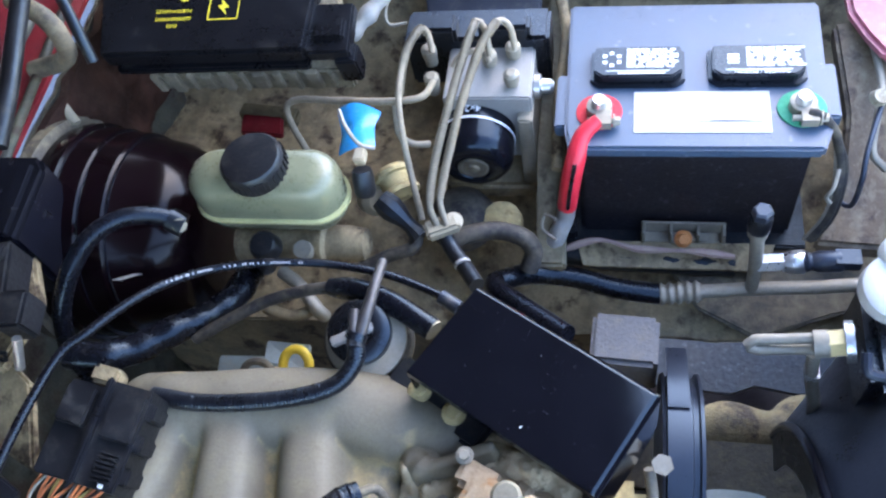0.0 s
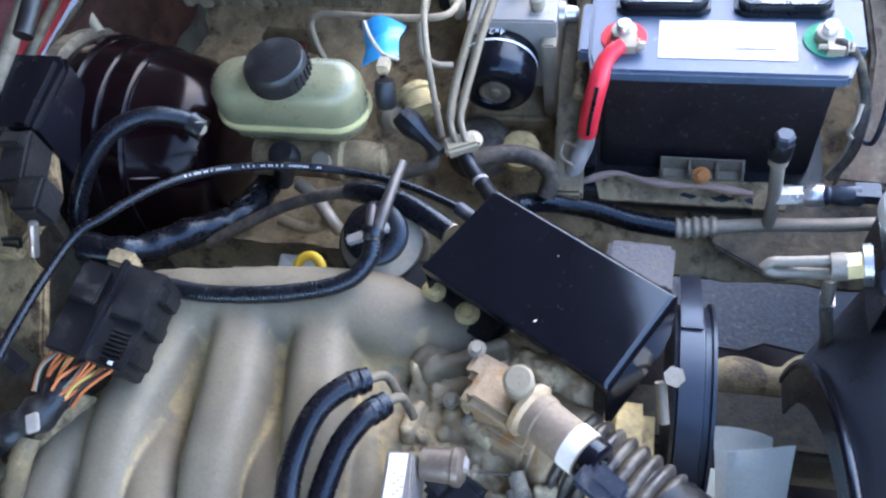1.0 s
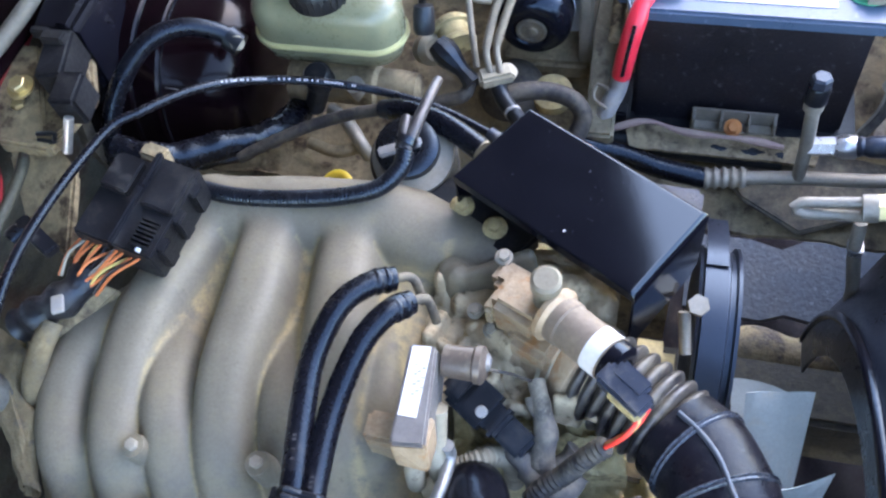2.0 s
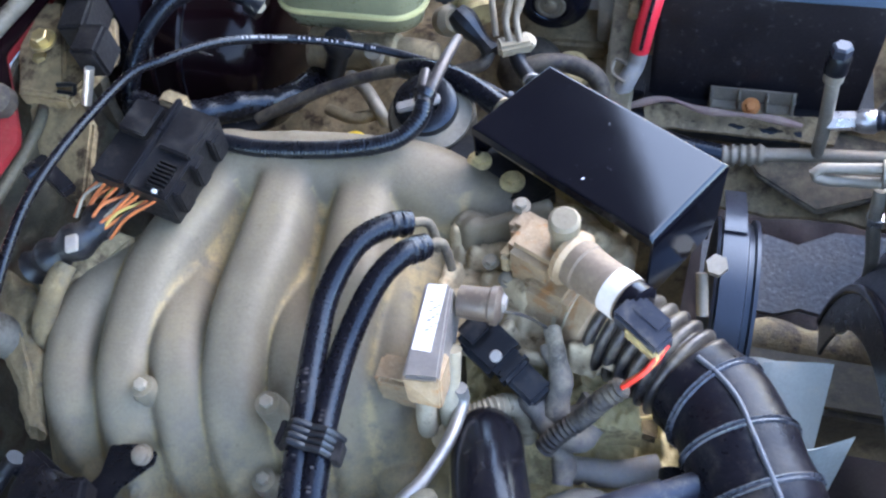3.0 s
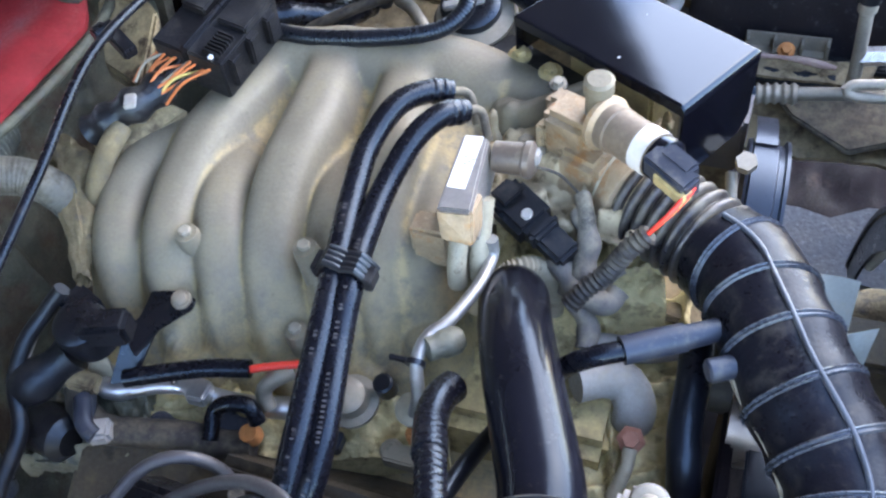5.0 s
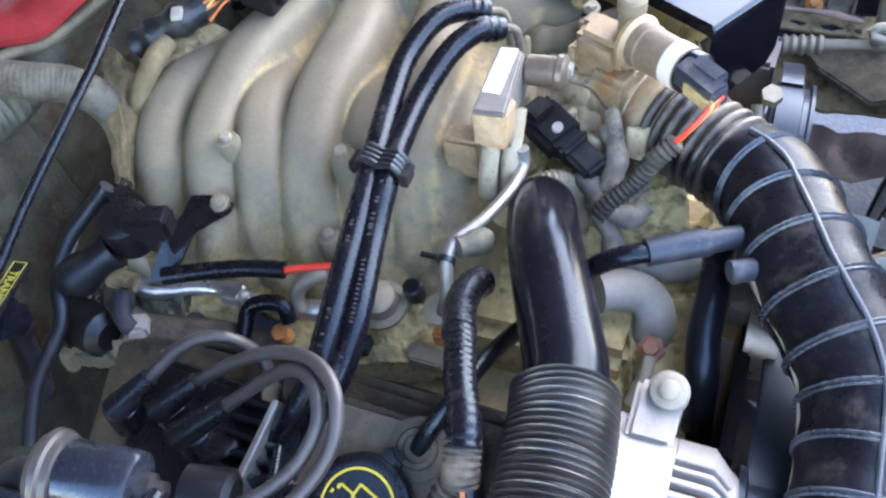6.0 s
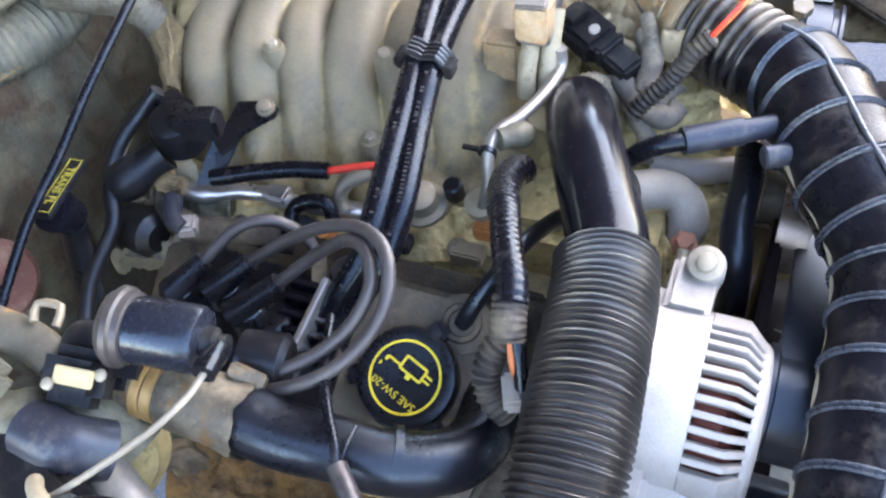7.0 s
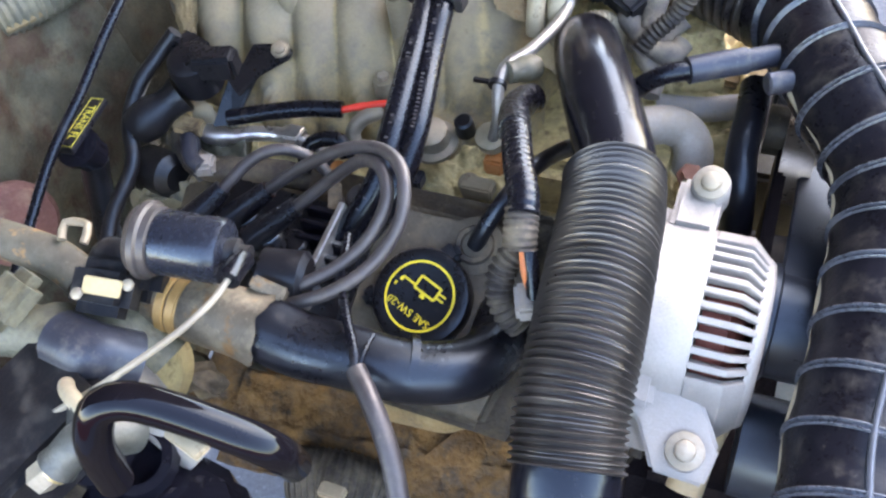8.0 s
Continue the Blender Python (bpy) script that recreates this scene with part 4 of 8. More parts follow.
for px in ((-0.146, 0.272, 1.056), (-0.150, 0.214, 1.010), (-0.065, 0.194, 1.060), (-0.172, 0.236, 1.004)):
    part("screw", hex_bolt(Geo(), px, (0, -0.2, 1), 0.006, 0.006), STEEL_DULL, tb)
part("caked_ledge", Geo().sheet(lumpy((-0.204, 0.233, 0.955), (-0.040, 0.245, 0.950), (-0.000, 0.125, 0.915), (-0.172, 0.102, 0.915), 0.014, 0.012, 5.0), 100, 100, (0, 0, -0.04)), CAKED_YELLOW, tb, "dusty caked ledge")
A, B = Vector((-0.085, 0.208, 1.070)), Vector((-0.017, 0.160, 1.076))
iac = thing("idle_air_valve", A - Vector((0, 0, 0.04)), "cylindrical idle air valve with white label and black end", "sensor")
ax = (B - A).normalized()
L = (B - A).length
part("flange", Geo().lathe(A - ax * 0.004, ax, [(0, 0.027), (0.006, 0.028), (0.01, 0.0235)], 36), CAST_BROWN, iac)
part("body", Geo().lathe(A, ax, [(0, 0.0235), (0.2 * L, 0.0235), (0.22 * L, 0.022), (0.82 * L, 0.022)], 40), surface("brown_grey_metal", (0.15, 0.118, 0.086), 0.62, 0.1, vary=0.25, dust=0.25, dust_colour=(0.22, 0.175, 0.12), spec=0.3), iac)
part("label", Geo().lathe(A + ax * L * 0.6, ax, [(0, 0.0221), (0.0, 0.0224), (0.2 * L, 0.0224), (0.2 * L, 0.0221)], 40), WHITE_LABEL, iac, "white paper band")
part("end", Geo().lathe(A + ax * L * 0.82, ax, [(0, 0.021), (0.005, 0.0215), (0.012, 0.0215), (0.015, 0.017), (0.015, 0.011), (0.01, 0.009)], 36), BLACK_GLOSS, iac)
plug = thing("idle_valve_plug", (-0.012, 0.151, 1.060), "blue-black plug with red and yellow wires", "connector")
part("body", Geo().box((-0.014, 0.133, 1.090), (0.05, 0.022, 0.024), Euler((0.2, 0.1, radians(-36))).to_matrix()).box((-0.009, 0.140, 1.098), (0.034, 0.018, 0.014), Euler((0.2, 0.1, radians(-36))).to_matrix()), BLUE_PLASTIC, plug, bevel=0.003)
part("clip", Geo().box((-0.011, 0.124, 1.085), (0.036, 0.014, 0.016), Euler((0.2, 0.1, radians(-36))).to_matrix()), CAST_DUSTY, plug, bevel=0.002)
for i, m in enumerate((RED_WIRE, YELLOW_WIRE, RED_WIRE)):
    o = Vector((0.0022 * (i - 1), 0.0026 * (i - 1), 0.001 * i))
    part("lead", Geo().tube([Vector(q) + o for q in ((0.005, 0.119, 1.088), (-0.003, 0.105, 1.080), (-0.013, 0.100, 1.065), (-0.025, 0.099, 1.045))], 0.0024, 8), m, plug)
part("loom", Geo().tube([(-0.023, 0.099, 1.048), (-0.039, 0.092, 1.030), (-0.056, 0.085, 1.000), (-0.075, 0.075, 0.980), (-0.086, 0.066, 0.965)], ribbed(0.0105, 0.006, 0.0025), 12, 0.0015), RUBBER_DUSTY, plug)

duct = thing("intake_duct", (0.1, -0.05, 0.9), "black plastic intake duct with bellows and raised ribs", "duct")
BEL = [(-0.050, 0.200, 0.985), (-0.018, 0.183, 0.985), (0.016, 0.163, 0.984), (0.044, 0.144, 0.983)]
part("cuff", Geo().tube([(-0.083, 0.217, 0.985), (-0.065, 0.209, 0.985), (-0.044, 0.196, 0.985)], lambda s, w: 0.0445 + 0.0018 * math.cos(s * 520), 44, 0.0015), PALE_PLASTIC, duct, "dusty pale cuff")
part("bellows", Geo().tube(BEL, lambda s, w: 0.0415 + 0.0085 * abs(math.sin(math.pi * s / 0.0132)) ** 0.75, 56, 0.0009), surface("dusty_black_bellows", (0.016, 0.015, 0.017), 0.34, dust=0.42, dust_colour=(0.2, 0.175, 0.12)), duct)
part("caked_dust", Geo().tube(smooth(BEL, 0.002)[:22], lambda s, w: 0.0438 - 0.0016 * s / w, 40), PALE_DUST, duct, "pale dust caked in the first folds")
SHAFT = [(0.040, 0.145, 0.985), (0.066, 0.118, 0.992), (0.083, 0.083, 0.995), (0.101, 0.045, 0.994), (0.120, 0.006, 0.99), (0.147, -0.034, 0.980), (0.165, -0.075, 0.972), (0.170, -0.127, 0.962), (0.169, -0.234, 0.945), (0.163, -0.319, 0.930), (0.167, -0.388, 0.918), (0.168, -0.466, 0.900)]
part("pipe", Geo().tube(SHAFT, lambda s, w: 0.0505 + 0.0008 * math.cos(2 * math.pi * (s - 0.026) / 0.047), 48, 0.004), DUCT_BLACK, duct)
duct_path = smooth(SHAFT, 0.002)
run, total = [0.0], 0.0
for a, b in zip(duct_path, duct_path[1:]):
    run.append(run[-1] + (b - a).length)
for s0 in [0.026 + 0.047 * k for k in range(16)]:
    i = min(range(len(run)), key=lambda k: abs(run[k] - s0))
    if 1 < i < len(run) - 2:
        t = (duct_path[i + 1] - duct_path[i - 1]).normalized()
        r0 = 0.0505
        part("rib", Geo().lathe(duct_path[i] - t * 0.004, t, [(0, r0 - 0.003), (0.001, r0 + 0.0025), (0.0022, r0 + 0.0034), (0.0036, r0 + 0.0012), (0.005, r0 + 0.0012), (0.0062, r0 + 0.0032), (0.0072, r0 + 0.002), (0.008, r0 - 0.003)], 48, caps=False), RIB_BLACK, duct)
ridge = []
for i in range(3, len(duct_path) - 1, 12):
    t = (duct_path[i + 1] - duct_path[i - 1]).normalized()
    up = Vector((0.0, -0.06, 1))
    up = (up - t * up.dot(t)).normalized()
    ridge.append(duct_path[i] + up * 0.0515)
part("spine", Geo().tube(ridge, 0.0026, 10), WORN_EDGE, duct)
for p, q, r in (((0.011, 0.024, 1.000), (0.050, 0.047, 1.000), 0.0108), ((0.044, 0.001, 1.000), (0.071, 0.015, 1.000), 0.0105)):
    part("nipple", Geo().cyl(p, q, r, chamfer=0.002), BLUE_PLASTIC, duct)
seamline = []
for i in range(60, len(duct_path) - 1, 12):
    t = (duct_path[i + 1] - duct_path[i - 1]).normalized()
    sd = t.cross(Vector((0, 0, 1))).normalized()
    seamline.append(duct_path[i] + sd * 0.0488 * (1 if sd.x < 0 else -1))
part("mould_seam", Geo().tube(seamline, lambda s, w: 0.0026 + 0.0009 * math.sin(s * 60), 8), PALE_PLASTIC, duct, "dusty pale moulding seam")

# ---- heater hoses over the manifold ----
H1 = [(-0.244, 0.221, 1.072), (-0.261, 0.209, 1.080), (-0.284, 0.177, 1.085), (-0.296, 0.125, 1.075), (-0.292, 0.070, 1.065), (-0.281, 0.002, 1.055), (-0.271, -0.067, 1.040), (-0.259, -0.159, 1.015), (-0.262, -0.202, 0.985), (-0.297, -0.245, 0.930), (-0.329, -0.245, 0.860)]
H2 = [(-0.223, 0.200, 1.068), (-0.238, 0.181, 1.078), (-0.256, 0.146, 1.075), (-0.267, 0.089, 1.062), (-0.266, 0.028, 1.055), (-0.260, -0.023, 1.050), (-0.255, -0.066, 1.035), (-0.240, -0.151, 1.012), (-0.246, -0.194, 0.980), (-0.275, -0.225, 0.930), (-0.305, -0.224, 0.860)]
for h, hid in ((H1, 0), (H2, 1)):
    hose = thing("heater_hose", h[5], "black rubber heater hose with printed marks over the manifold", "hose", group="heater hoses")
    part("hose", Geo().tube(h, 0.0122, 20), RUBBER, hose)
    d0 = (Vector(h[0]) - Vector(h[1])).normalized()
    for k in (0.012, 0.022):
        part("crimp", Geo().lathe(Vector(h[0]) - d0 * k, d0, [(0, 0.0125), (0.0015, 0.0134), (0.005, 0.0134), (0.0065, 0.0125)], 20), RUBBER, hose)
    part("spigot", Geo().tube([h[0], Vector(h[0]) + d0 * 0.015 + Vector((0.004, 0, -0.002)), Vector(h[0]) + d0 * 0.022 + Vector((0.008, -0.012, -0.03))], 0.0048, 12), DARK_METAL, hose)
    random.seed(3 + hid)
    pts = smooth(h, 0.004)
    for k in range(46, min(120, len(pts) - 2)):
        if random.random() < (0.75 if hid else 0.4) and k % 19 < 14:
            t = (pts[k + 1] - pts[k]).normalized()
            sd = t.cross(Vector((0.1, -0.75, 0.9))).normalized()
            nn = sd.cross(t).normalized()
            nn = nn if nn.z > 0 else -nn
            part("mark", Geo().box(pts[k] + nn * 0.0121, (0.0034, random.uniform(0.0012, 0.0024), 0.0004), Matrix((sd, t, nn)).transposed()), HOSE_INK, hose)
strap = thing("hose_strap", (-0.283, 0.005, 1.030), "black rubber strap joining the two heater hoses", "clamp")
s1, s2 = Vector((-0.280, -0.005, 1.054)), Vector((-0.259, -0.007, 1.053))
for k in range(4):
    part("band", Geo().tube([s1 + Vector((-0.015, 0.008 - 0.006 * k, -0.004)), s1 + Vector((-0.004, 0.008 - 0.006 * k, 0.0145)), (s1 + s2) / 2 + Vector((0, 0.008 - 0.006 * k, 0.011)), s2 + Vector((0.004, 0.008 - 0.006 * k, 0.0145)), s2 + Vector((0.016, 0.008 - 0.006 * k, -0.002))], 0.0034, 8), BLACK_DUSTY, strap)
part("tab", Geo().box(s2 + Vector((0.016, -0.006, 0.002)), (0.008, 0.018, 0.014)), BLACK_DUSTY, strap, bevel=0.001)
part("tab", Geo().box(s1 + Vector((-0.017, 0.0, 0.0)), (0.006, 0.022, 0.01)), BLACK_DUSTY, strap, bevel=0.001)

# ---- exhaust pressure sensor block ----
rot = Euler((radians(20), 0, radians(-14))).to_matrix()
c0 = Vector((-0.200, 0.113, 1.050))
ps = thing("pressure_sensor", c0 - Vector((0, 0, 0.06)), "grey metal sensor block with printed white label", "sensor")
part("body", Geo().prism([(-0.208, 0.149, 1.086), (-0.202, 0.052, 1.086), (-0.171, 0.055, 1.086), (-0.182, 0.149, 1.086)], (0.0, 0.012, -0.055)), surface("sensor_grey", (0.2, 0.19, 0.18), 0.4, 0.5, vary=0.15, dust=0.2), ps, bevel=0.0025)
part("face", Geo().prism([(-0.203, 0.052, 1.083), (-0.200, 0.047, 1.050), (-0.169, 0.045, 1.050), (-0.170, 0.056, 1.083)], (0.0, 0.03, -0.004)), CAST_BROWN, ps, "brown stained lower face", bevel=0.002)
part("label", Geo().prism([(-0.204, 0.146, 1.087), (-0.201, 0.079, 1.087), (-0.184, 0.079, 1.087), (-0.187, 0.148, 1.087)], (0, 0, -0.0006)), WHITE_LABEL, ps)
part("print", bars([(0.0035 * ((i * 7) % 3 - 1), -0.018 + 0.0032 * i, 0.0035, 0.0016) for i in range(10)], (-0.191, 0.118, 1.088), Vector((-0.187, 0.148, 1.087)) - Vector((-0.204, 0.146, 1.087)), Vector((-0.204, 0.146, 1.087)) - Vector((-0.201, 0.079, 1.087))), GREY_INK, ps)
part("can", Geo().lathe((-0.177, 0.147, 1.065), (1, 0.0, 0.05), [(0, 0.015), (0.028, 0.016), (0.03, 0.018), (0.036, 0.018), (0.04, 0.012)], 24), surface("brown_cap", (0.12, 0.095, 0.075), 0.4, 0.3, dust=0.2), ps)
part("tip", Geo().box((-0.140, 0.149, 1.070), (0.012, 0.014, 0.014)), GREY_PLASTIC, ps, bevel=0.002)
for q in ((-0.194, 0.062, 1.000), (-0.176, 0.076, 1.000)):
    part("port", Geo().tube([Vector(q) + Vector((0, 0.03, 0.05)), Vector(q) + Vector((0, 0.012, 0.02)), q, Vector(q) + Vector((0, -0.004, -0.025))], 0.0095, 14), PALE_PLASTIC, ps, "pale hose port")
part("foot", Geo().box((-0.227, 0.092, 0.995), (0.04, 0.03, 0.05)), CAST_BROWN, ps, bevel=0.004)
pb = thing("sensor_plug", (-0.142, 0.161, 0.950), "dusty black angled connector boot", "connector")
ba, bb = Vector((-0.176, 0.158, 1.002)), Vector((-0.098, 0.108, 0.985))
bx1 = (bb - ba).normalized()
bz1 = Vector((0.1, -0.4, 1))
bz1 = (bz1 - bx1 * bz1.dot(bx1)).normalized()
BM1 = Matrix((bx1, bz1.cross(bx1), bz1)).transposed()
part("boot", Geo().box(ba.lerp(bb, 0.30), (0.052, 0.042, 0.034), BM1).box(ba.lerp(bb, 0.12) + bz1 * 0.010, (0.028, 0.034, 0.026), BM1), BLACK_DUSTY, pb, bevel=0.006)
part("boot_neck", Geo().box(ba.lerp(bb, 0.78), (0.050, 0.028, 0.026), BM1).box(ba.lerp(bb, 0.66) + bz1 * 0.006, (0.012, 0.034, 0.030), BM1), BLACK_DUSTY, pb, bevel=0.004)
part("latch", Geo().box((-0.109, 0.113, 0.990), (0.02, 0.014, 0.012), Euler((0, 0, radians(-45))).to_matrix()), BLACK_DUSTY, pb, bevel=0.002)
part("spot", Geo().lathe((-0.141, 0.122, 1.020), (0, -0.5, 1), [(0, 0.006), (0.002, 0.005)], 16), GREY_PLASTIC, pb)
part("lead", Geo().tube([(-0.097, 0.167, 1.010), (-0.089, 0.146, 1.005), (-0.085, 0.127, 0.990), (-0.084, 0.096, 0.970)], 0.0085, 10), surface("dust_coated_tape", (0.03, 0.028, 0.026), 0.7, dust=0.65, dust_colour=(0.34, 0.3, 0.22), bump=0.5), pb, "dust coated taped lead")
part("thin_lead", Geo().tube([(-0.142, 0.147, 1.060), (-0.117, 0.151, 1.050), (-0.101, 0.161, 1.020)], 0.0016, 8), RUBBER_DUSTY, pb)
vh = thing("breather_hose", (-0.106, 0.092, 0.930), "dust covered tan convoluted breather hose", "hose")
part("hose", Geo().tube([(-0.183, 0.069, 0.940), (-0.163, 0.079, 0.965), (-0.138, 0.093, 0.975), (-0.119, 0.105, 0.960), (-0.111, 0.106, 0.930), (-0.112, 0.103, 0.900)], ribbed(0.0115, 0.0042, 0.0022), 20, 0.0008), PALE_PLASTIC, vh)
part("cuff", Geo().tube([(-0.186, 0.065, 0.934), (-0.174, 0.073, 0.950)], 0.0135, 18), PALE_DUST, vh, "caked end cuff")

# ---- air pipe and its corrugated hose ----
sn = thing("air_pipe", (-0.1, -0.08, 0.9), "glossy black moulded air pipe", "pipe")
part("pipe", Geo().tube([(-0.147, 0.087, 0.955), (-0.123, 0.010, 0.993), (-0.100, -0.050, 1.010), (-0.071, -0.117, 1.016), (-0.059, -0.147, 1.018), (-0.052, -0.177, 1.018)], lambda s, w: 0.0338 if s > 0.045 else 0.0338 * math.sqrt(max(0.2, 1 - ((0.045 - s) / 0.05) ** 2)), 48, 0.003), SATIN_BLACK, sn)
part("flange", Geo().lathe((-0.155, 0.162, 0.880), (0, -0.3, 1), [(0, 0.045), (0.012, 0.046), (0.016, 0.04)], 32), PALE_PLASTIC, sn, "dusty pale flange")
bh = thing("corrugated_hose", (-0.06, -0.3, 0.95), "black corrugated air hose below the moulded pipe", "hose")
CORR = [(-0.055, -0.166, 1.018), (-0.048, -0.201, 1.018), (-0.042, -0.262, 1.013), (-0.037, -0.317, 1.005), (-0.034, -0.364, 0.990), (-0.027, -0.404, 0.970)]
part("corrugation", Geo().tube(CORR, lambda s, w: 0.0425 - 0.0042 * (0.5 + 0.5 * math.cos(2 * math.pi * s / 0.0058)) ** 0.7, 48, 0.00075), CORR_RUBBER, bh)
part("tail", Geo().tube([(-0.029, -0.388, 0.965), (-0.026, -0.411, 0.950), (-0.021, -0.436, 0.920), (-0.017, -0.456, 0.860)], 0.0395, 40), BLACK_GLOSS, bh)

# ---- alternator ----
alt = thing("alternator", (0.0, -0.195, 0.81), "clean bright aluminium alternator with slotted end", "alternator")
AC = Vector((-0.05, -0.212, 0.898))
ALT_X = Vector((1, 0, 0))
part("body", Geo().lathe(AC + Vector((-0.035, 0, 0)), ALT_X, [(0, 0.05), (0.0, 0.078), (0.02, 0.087), (0.118, 0.0885), (0.1195, 0.0875), (0.1195, 0.06)], 72), ALU_CLEAN, alt)
part("winding", Geo().lathe(AC + Vector((0.086, 0, 0)), ALT_X, [(0, 0.05), (0.0, 0.0765), (0.01, 0.078), (0.022, 0.076), (0.03, 0.066), (0.04, 0.05)], 56), COPPER, alt, "dark red copper winding behind the slots")
for k, (w0, w1) in enumerate(((151.5, 240.0), (240.0, 330.0), (330.0, 422.0))):
    part("end_shell", Geo().sheet(lambda u, v, w0=w0, w1=w1: AC + Vector((0.085 + 0.047 * u, (0.0885 - 0.017 * max(0.0, u - 0.62) / 0.38) * math.cos(radians(w0 + (w1 - w0) * v)), (0.0885 - 0.017 * max(0.0, u - 0.62) / 0.38) * math.sin(radians(w0 + (w1 - w0) * v)))), 13, 24), ALU_CLEAN, alt)
part("front_ring", Geo().lathe(AC + Vector((0.127, 0, 0)), ALT_X, [(0, 0.066), (0.0, 0.074), (0.004, 0.0735), (0.008, 0.07), (0.01, 0.06), (0.011, 0.03)], 72), ALU_CLEAN, alt)
for i in range(12):
    a = radians(62.4 + 8.1 * i)
    d, w = Vector((0, math.cos(a), math.sin(a))), Vector((0, -math.sin(a), math.cos(a)))
    side = [AC + ALT_X * x + d * r - w * 0.0027 for x, r in ((0.083, 0.079), (0.083, 0.0885), (0.114, 0.0885), (0.13, 0.0735), (0.127, 0.068), (0.112, 0.08))]
    part("fin", Geo().prism(side, w * 0.0054), ALU_CLEAN, alt, bevel=0.0007)
for at, base_p in (((0.019, -0.100, 0.985), (0.0, -0.15, 0.95)), ((0.047, -0.311, 0.905), (0.0, -0.26, 0.88))):
    at = Vector(at)
    ear = part("ear", Geo().tube([Vector((at.x - 0.005, base_p[1], base_p[2] - 0.02)), at - Vector((0, 0, 0.02))], 0.0155, 20).lathe(at - Vector((0, 0.0, 0.04)), (0, -0.5, 1), [(0, 0.0165), (0.04, 0.0165), (0.042, 0.015)], 28), ALU_CLEAN, alt)
    part("bolt", Geo().lathe(at + Vector((0, -0.02, 0.0)), (0, -0.5, 1), [(0, 0.0150), (0.003, 0.0150), (0.0038, 0.0125), (0.0040, 0.0085), (0.008, 0.008), (0.0095, 0.0055)], 32), STEEL_DULL, ear)
part("foot_plate", Geo().prism([(-0.020, -0.300, 0.918), (0.006, -0.318, 0.908), (0.024, -0.348, 0.890), (0.066, -0.350, 0.890), (0.072, -0.322, 0.903), (0.052, -0.296, 0.926), (-0.020, -0.288, 0.93)], (0, 0.012, -0.018)), ALU_CLEAN, alt, bevel=0.003)
part("lug", Geo().box((-0.005, -0.292, 0.915), (0.04, 0.03, 0.035), Euler((0.5, 0, 0)).to_matrix()).box((-0.005, -0.3, 0.87), (0.085, 0.04, 0.03), Euler((0.5, 0, 0)).to_matrix()), ALU_CLEAN, alt, bevel=0.005)
part("top_lug", Geo().box((0.012, -0.135, 0.95), (0.038, 0.06, 0.05)).box((-0.03, -0.155, 0.945), (0.06, 0.04, 0.04)), ALU_CLEAN, alt, bevel=0.005)
part("faint_print", bars([(0.0, 0.0, 0.002, 0.014), (0.004, 0.001, 0.0015, 0.011), (0.0075, 0.0, 0.0015, 0.013), (-0.006, -0.022, 0.0018, 0.012), (0.0, -0.023, 0.006, 0.002), (0.006, -0.023, 0.004, 0.002)], AC + Vector((0.012, math.cos(radians(122)) * 0.0886, math.sin(radians(122)) * 0.0886)), (1, 0, 0), (0, math.sin(radians(122)), -math.cos(radians(122)))), surface("faint_grey_ink", (0.45, 0.44, 0.43), 0.5, vary=0.1, bump=0.0), alt)
part("strut", Geo().tube([(0.064, -0.261, 0.840), (0.057, -0.289, 0.830), (0.053, -0.319, 0.810)], 0.016, 14), PALE_PLASTIC, alt, "dusty tan strut")
part("pulley", Geo().lathe((0.086, -0.166, 0.872), (1, 0, 0), [(0, 0.03), (0.0, 0.052), (0.001, 0.0535), (0.007, 0.0535), (0.009, 0.0492), (0.052, 0.0492), (0.054, 0.0475), (0.059, 0.0475), (0.06, 0.03)], 72), BELT_BLACK, alt, "glossy black pulley with its belt")
part("pulley_rim", Geo().lathe((0.1462, -0.166, 0.872), (1, 0, 0), [(0, 0.0440), (0.0015, 0.0500), (0.003, 0.0500), (0.004, 0.0440)], 72), ORANGE_RUST, alt, "thin rusted rim")

# ---- oil filler cap on its rocker cover ----
rc = thing("rocker_cover", (-0.3, -0.27, 0.85), "dusty dark grey rocker cover", "engine part")
NV = Vector((0.03, -0.47, 0.88)).normalized()
CAPP = Vector((-0.198, -0.271, 0.935))


def on_cover(x, y, h=0.0):
    """A point over the rocker cover's sloping face."""
    p = CAPP - NV * 0.03
    return Vector((x, y, p.z - (NV.x * (x - p.x) + NV.y * (y - p.y)) / NV.z)) + NV * h


part("cover", Geo().prism([on_cover(-0.36, -0.345, -0.02), on_cover(-0.09, -0.345), on_cover(-0.075, -0.31), on_cover(-0.075, -0.185), on_cover(-0.1, -0.165), on_cover(-0.36, -0.165, -0.02)], NV * -0.06), GRIME, rc, bevel=0.01)
part("pad", Geo().prism([on_cover(-0.29, -0.34), on_cover(-0.12, -0.34), on_cover(-0.1, -0.27), on_cover(-0.115, -0.185), on_cover(-0.29, -0.185)], NV * 0.012), VALVE_METAL, rc, bevel=0.006)
oc = thing("oil_filler_cap", CAPP - NV * 0.02, "black oil filler cap with yellow print", "cap")
part("body", Geo().lathe(CAPP - NV * 0.026, NV, [(0, 0.043), (0.003, 0.045), (0.02, 0.045), (0.024, 0.043), (0.0255, 0.037), (0.0245, 0.034)], 56), BLACK_PLASTIC, oc)
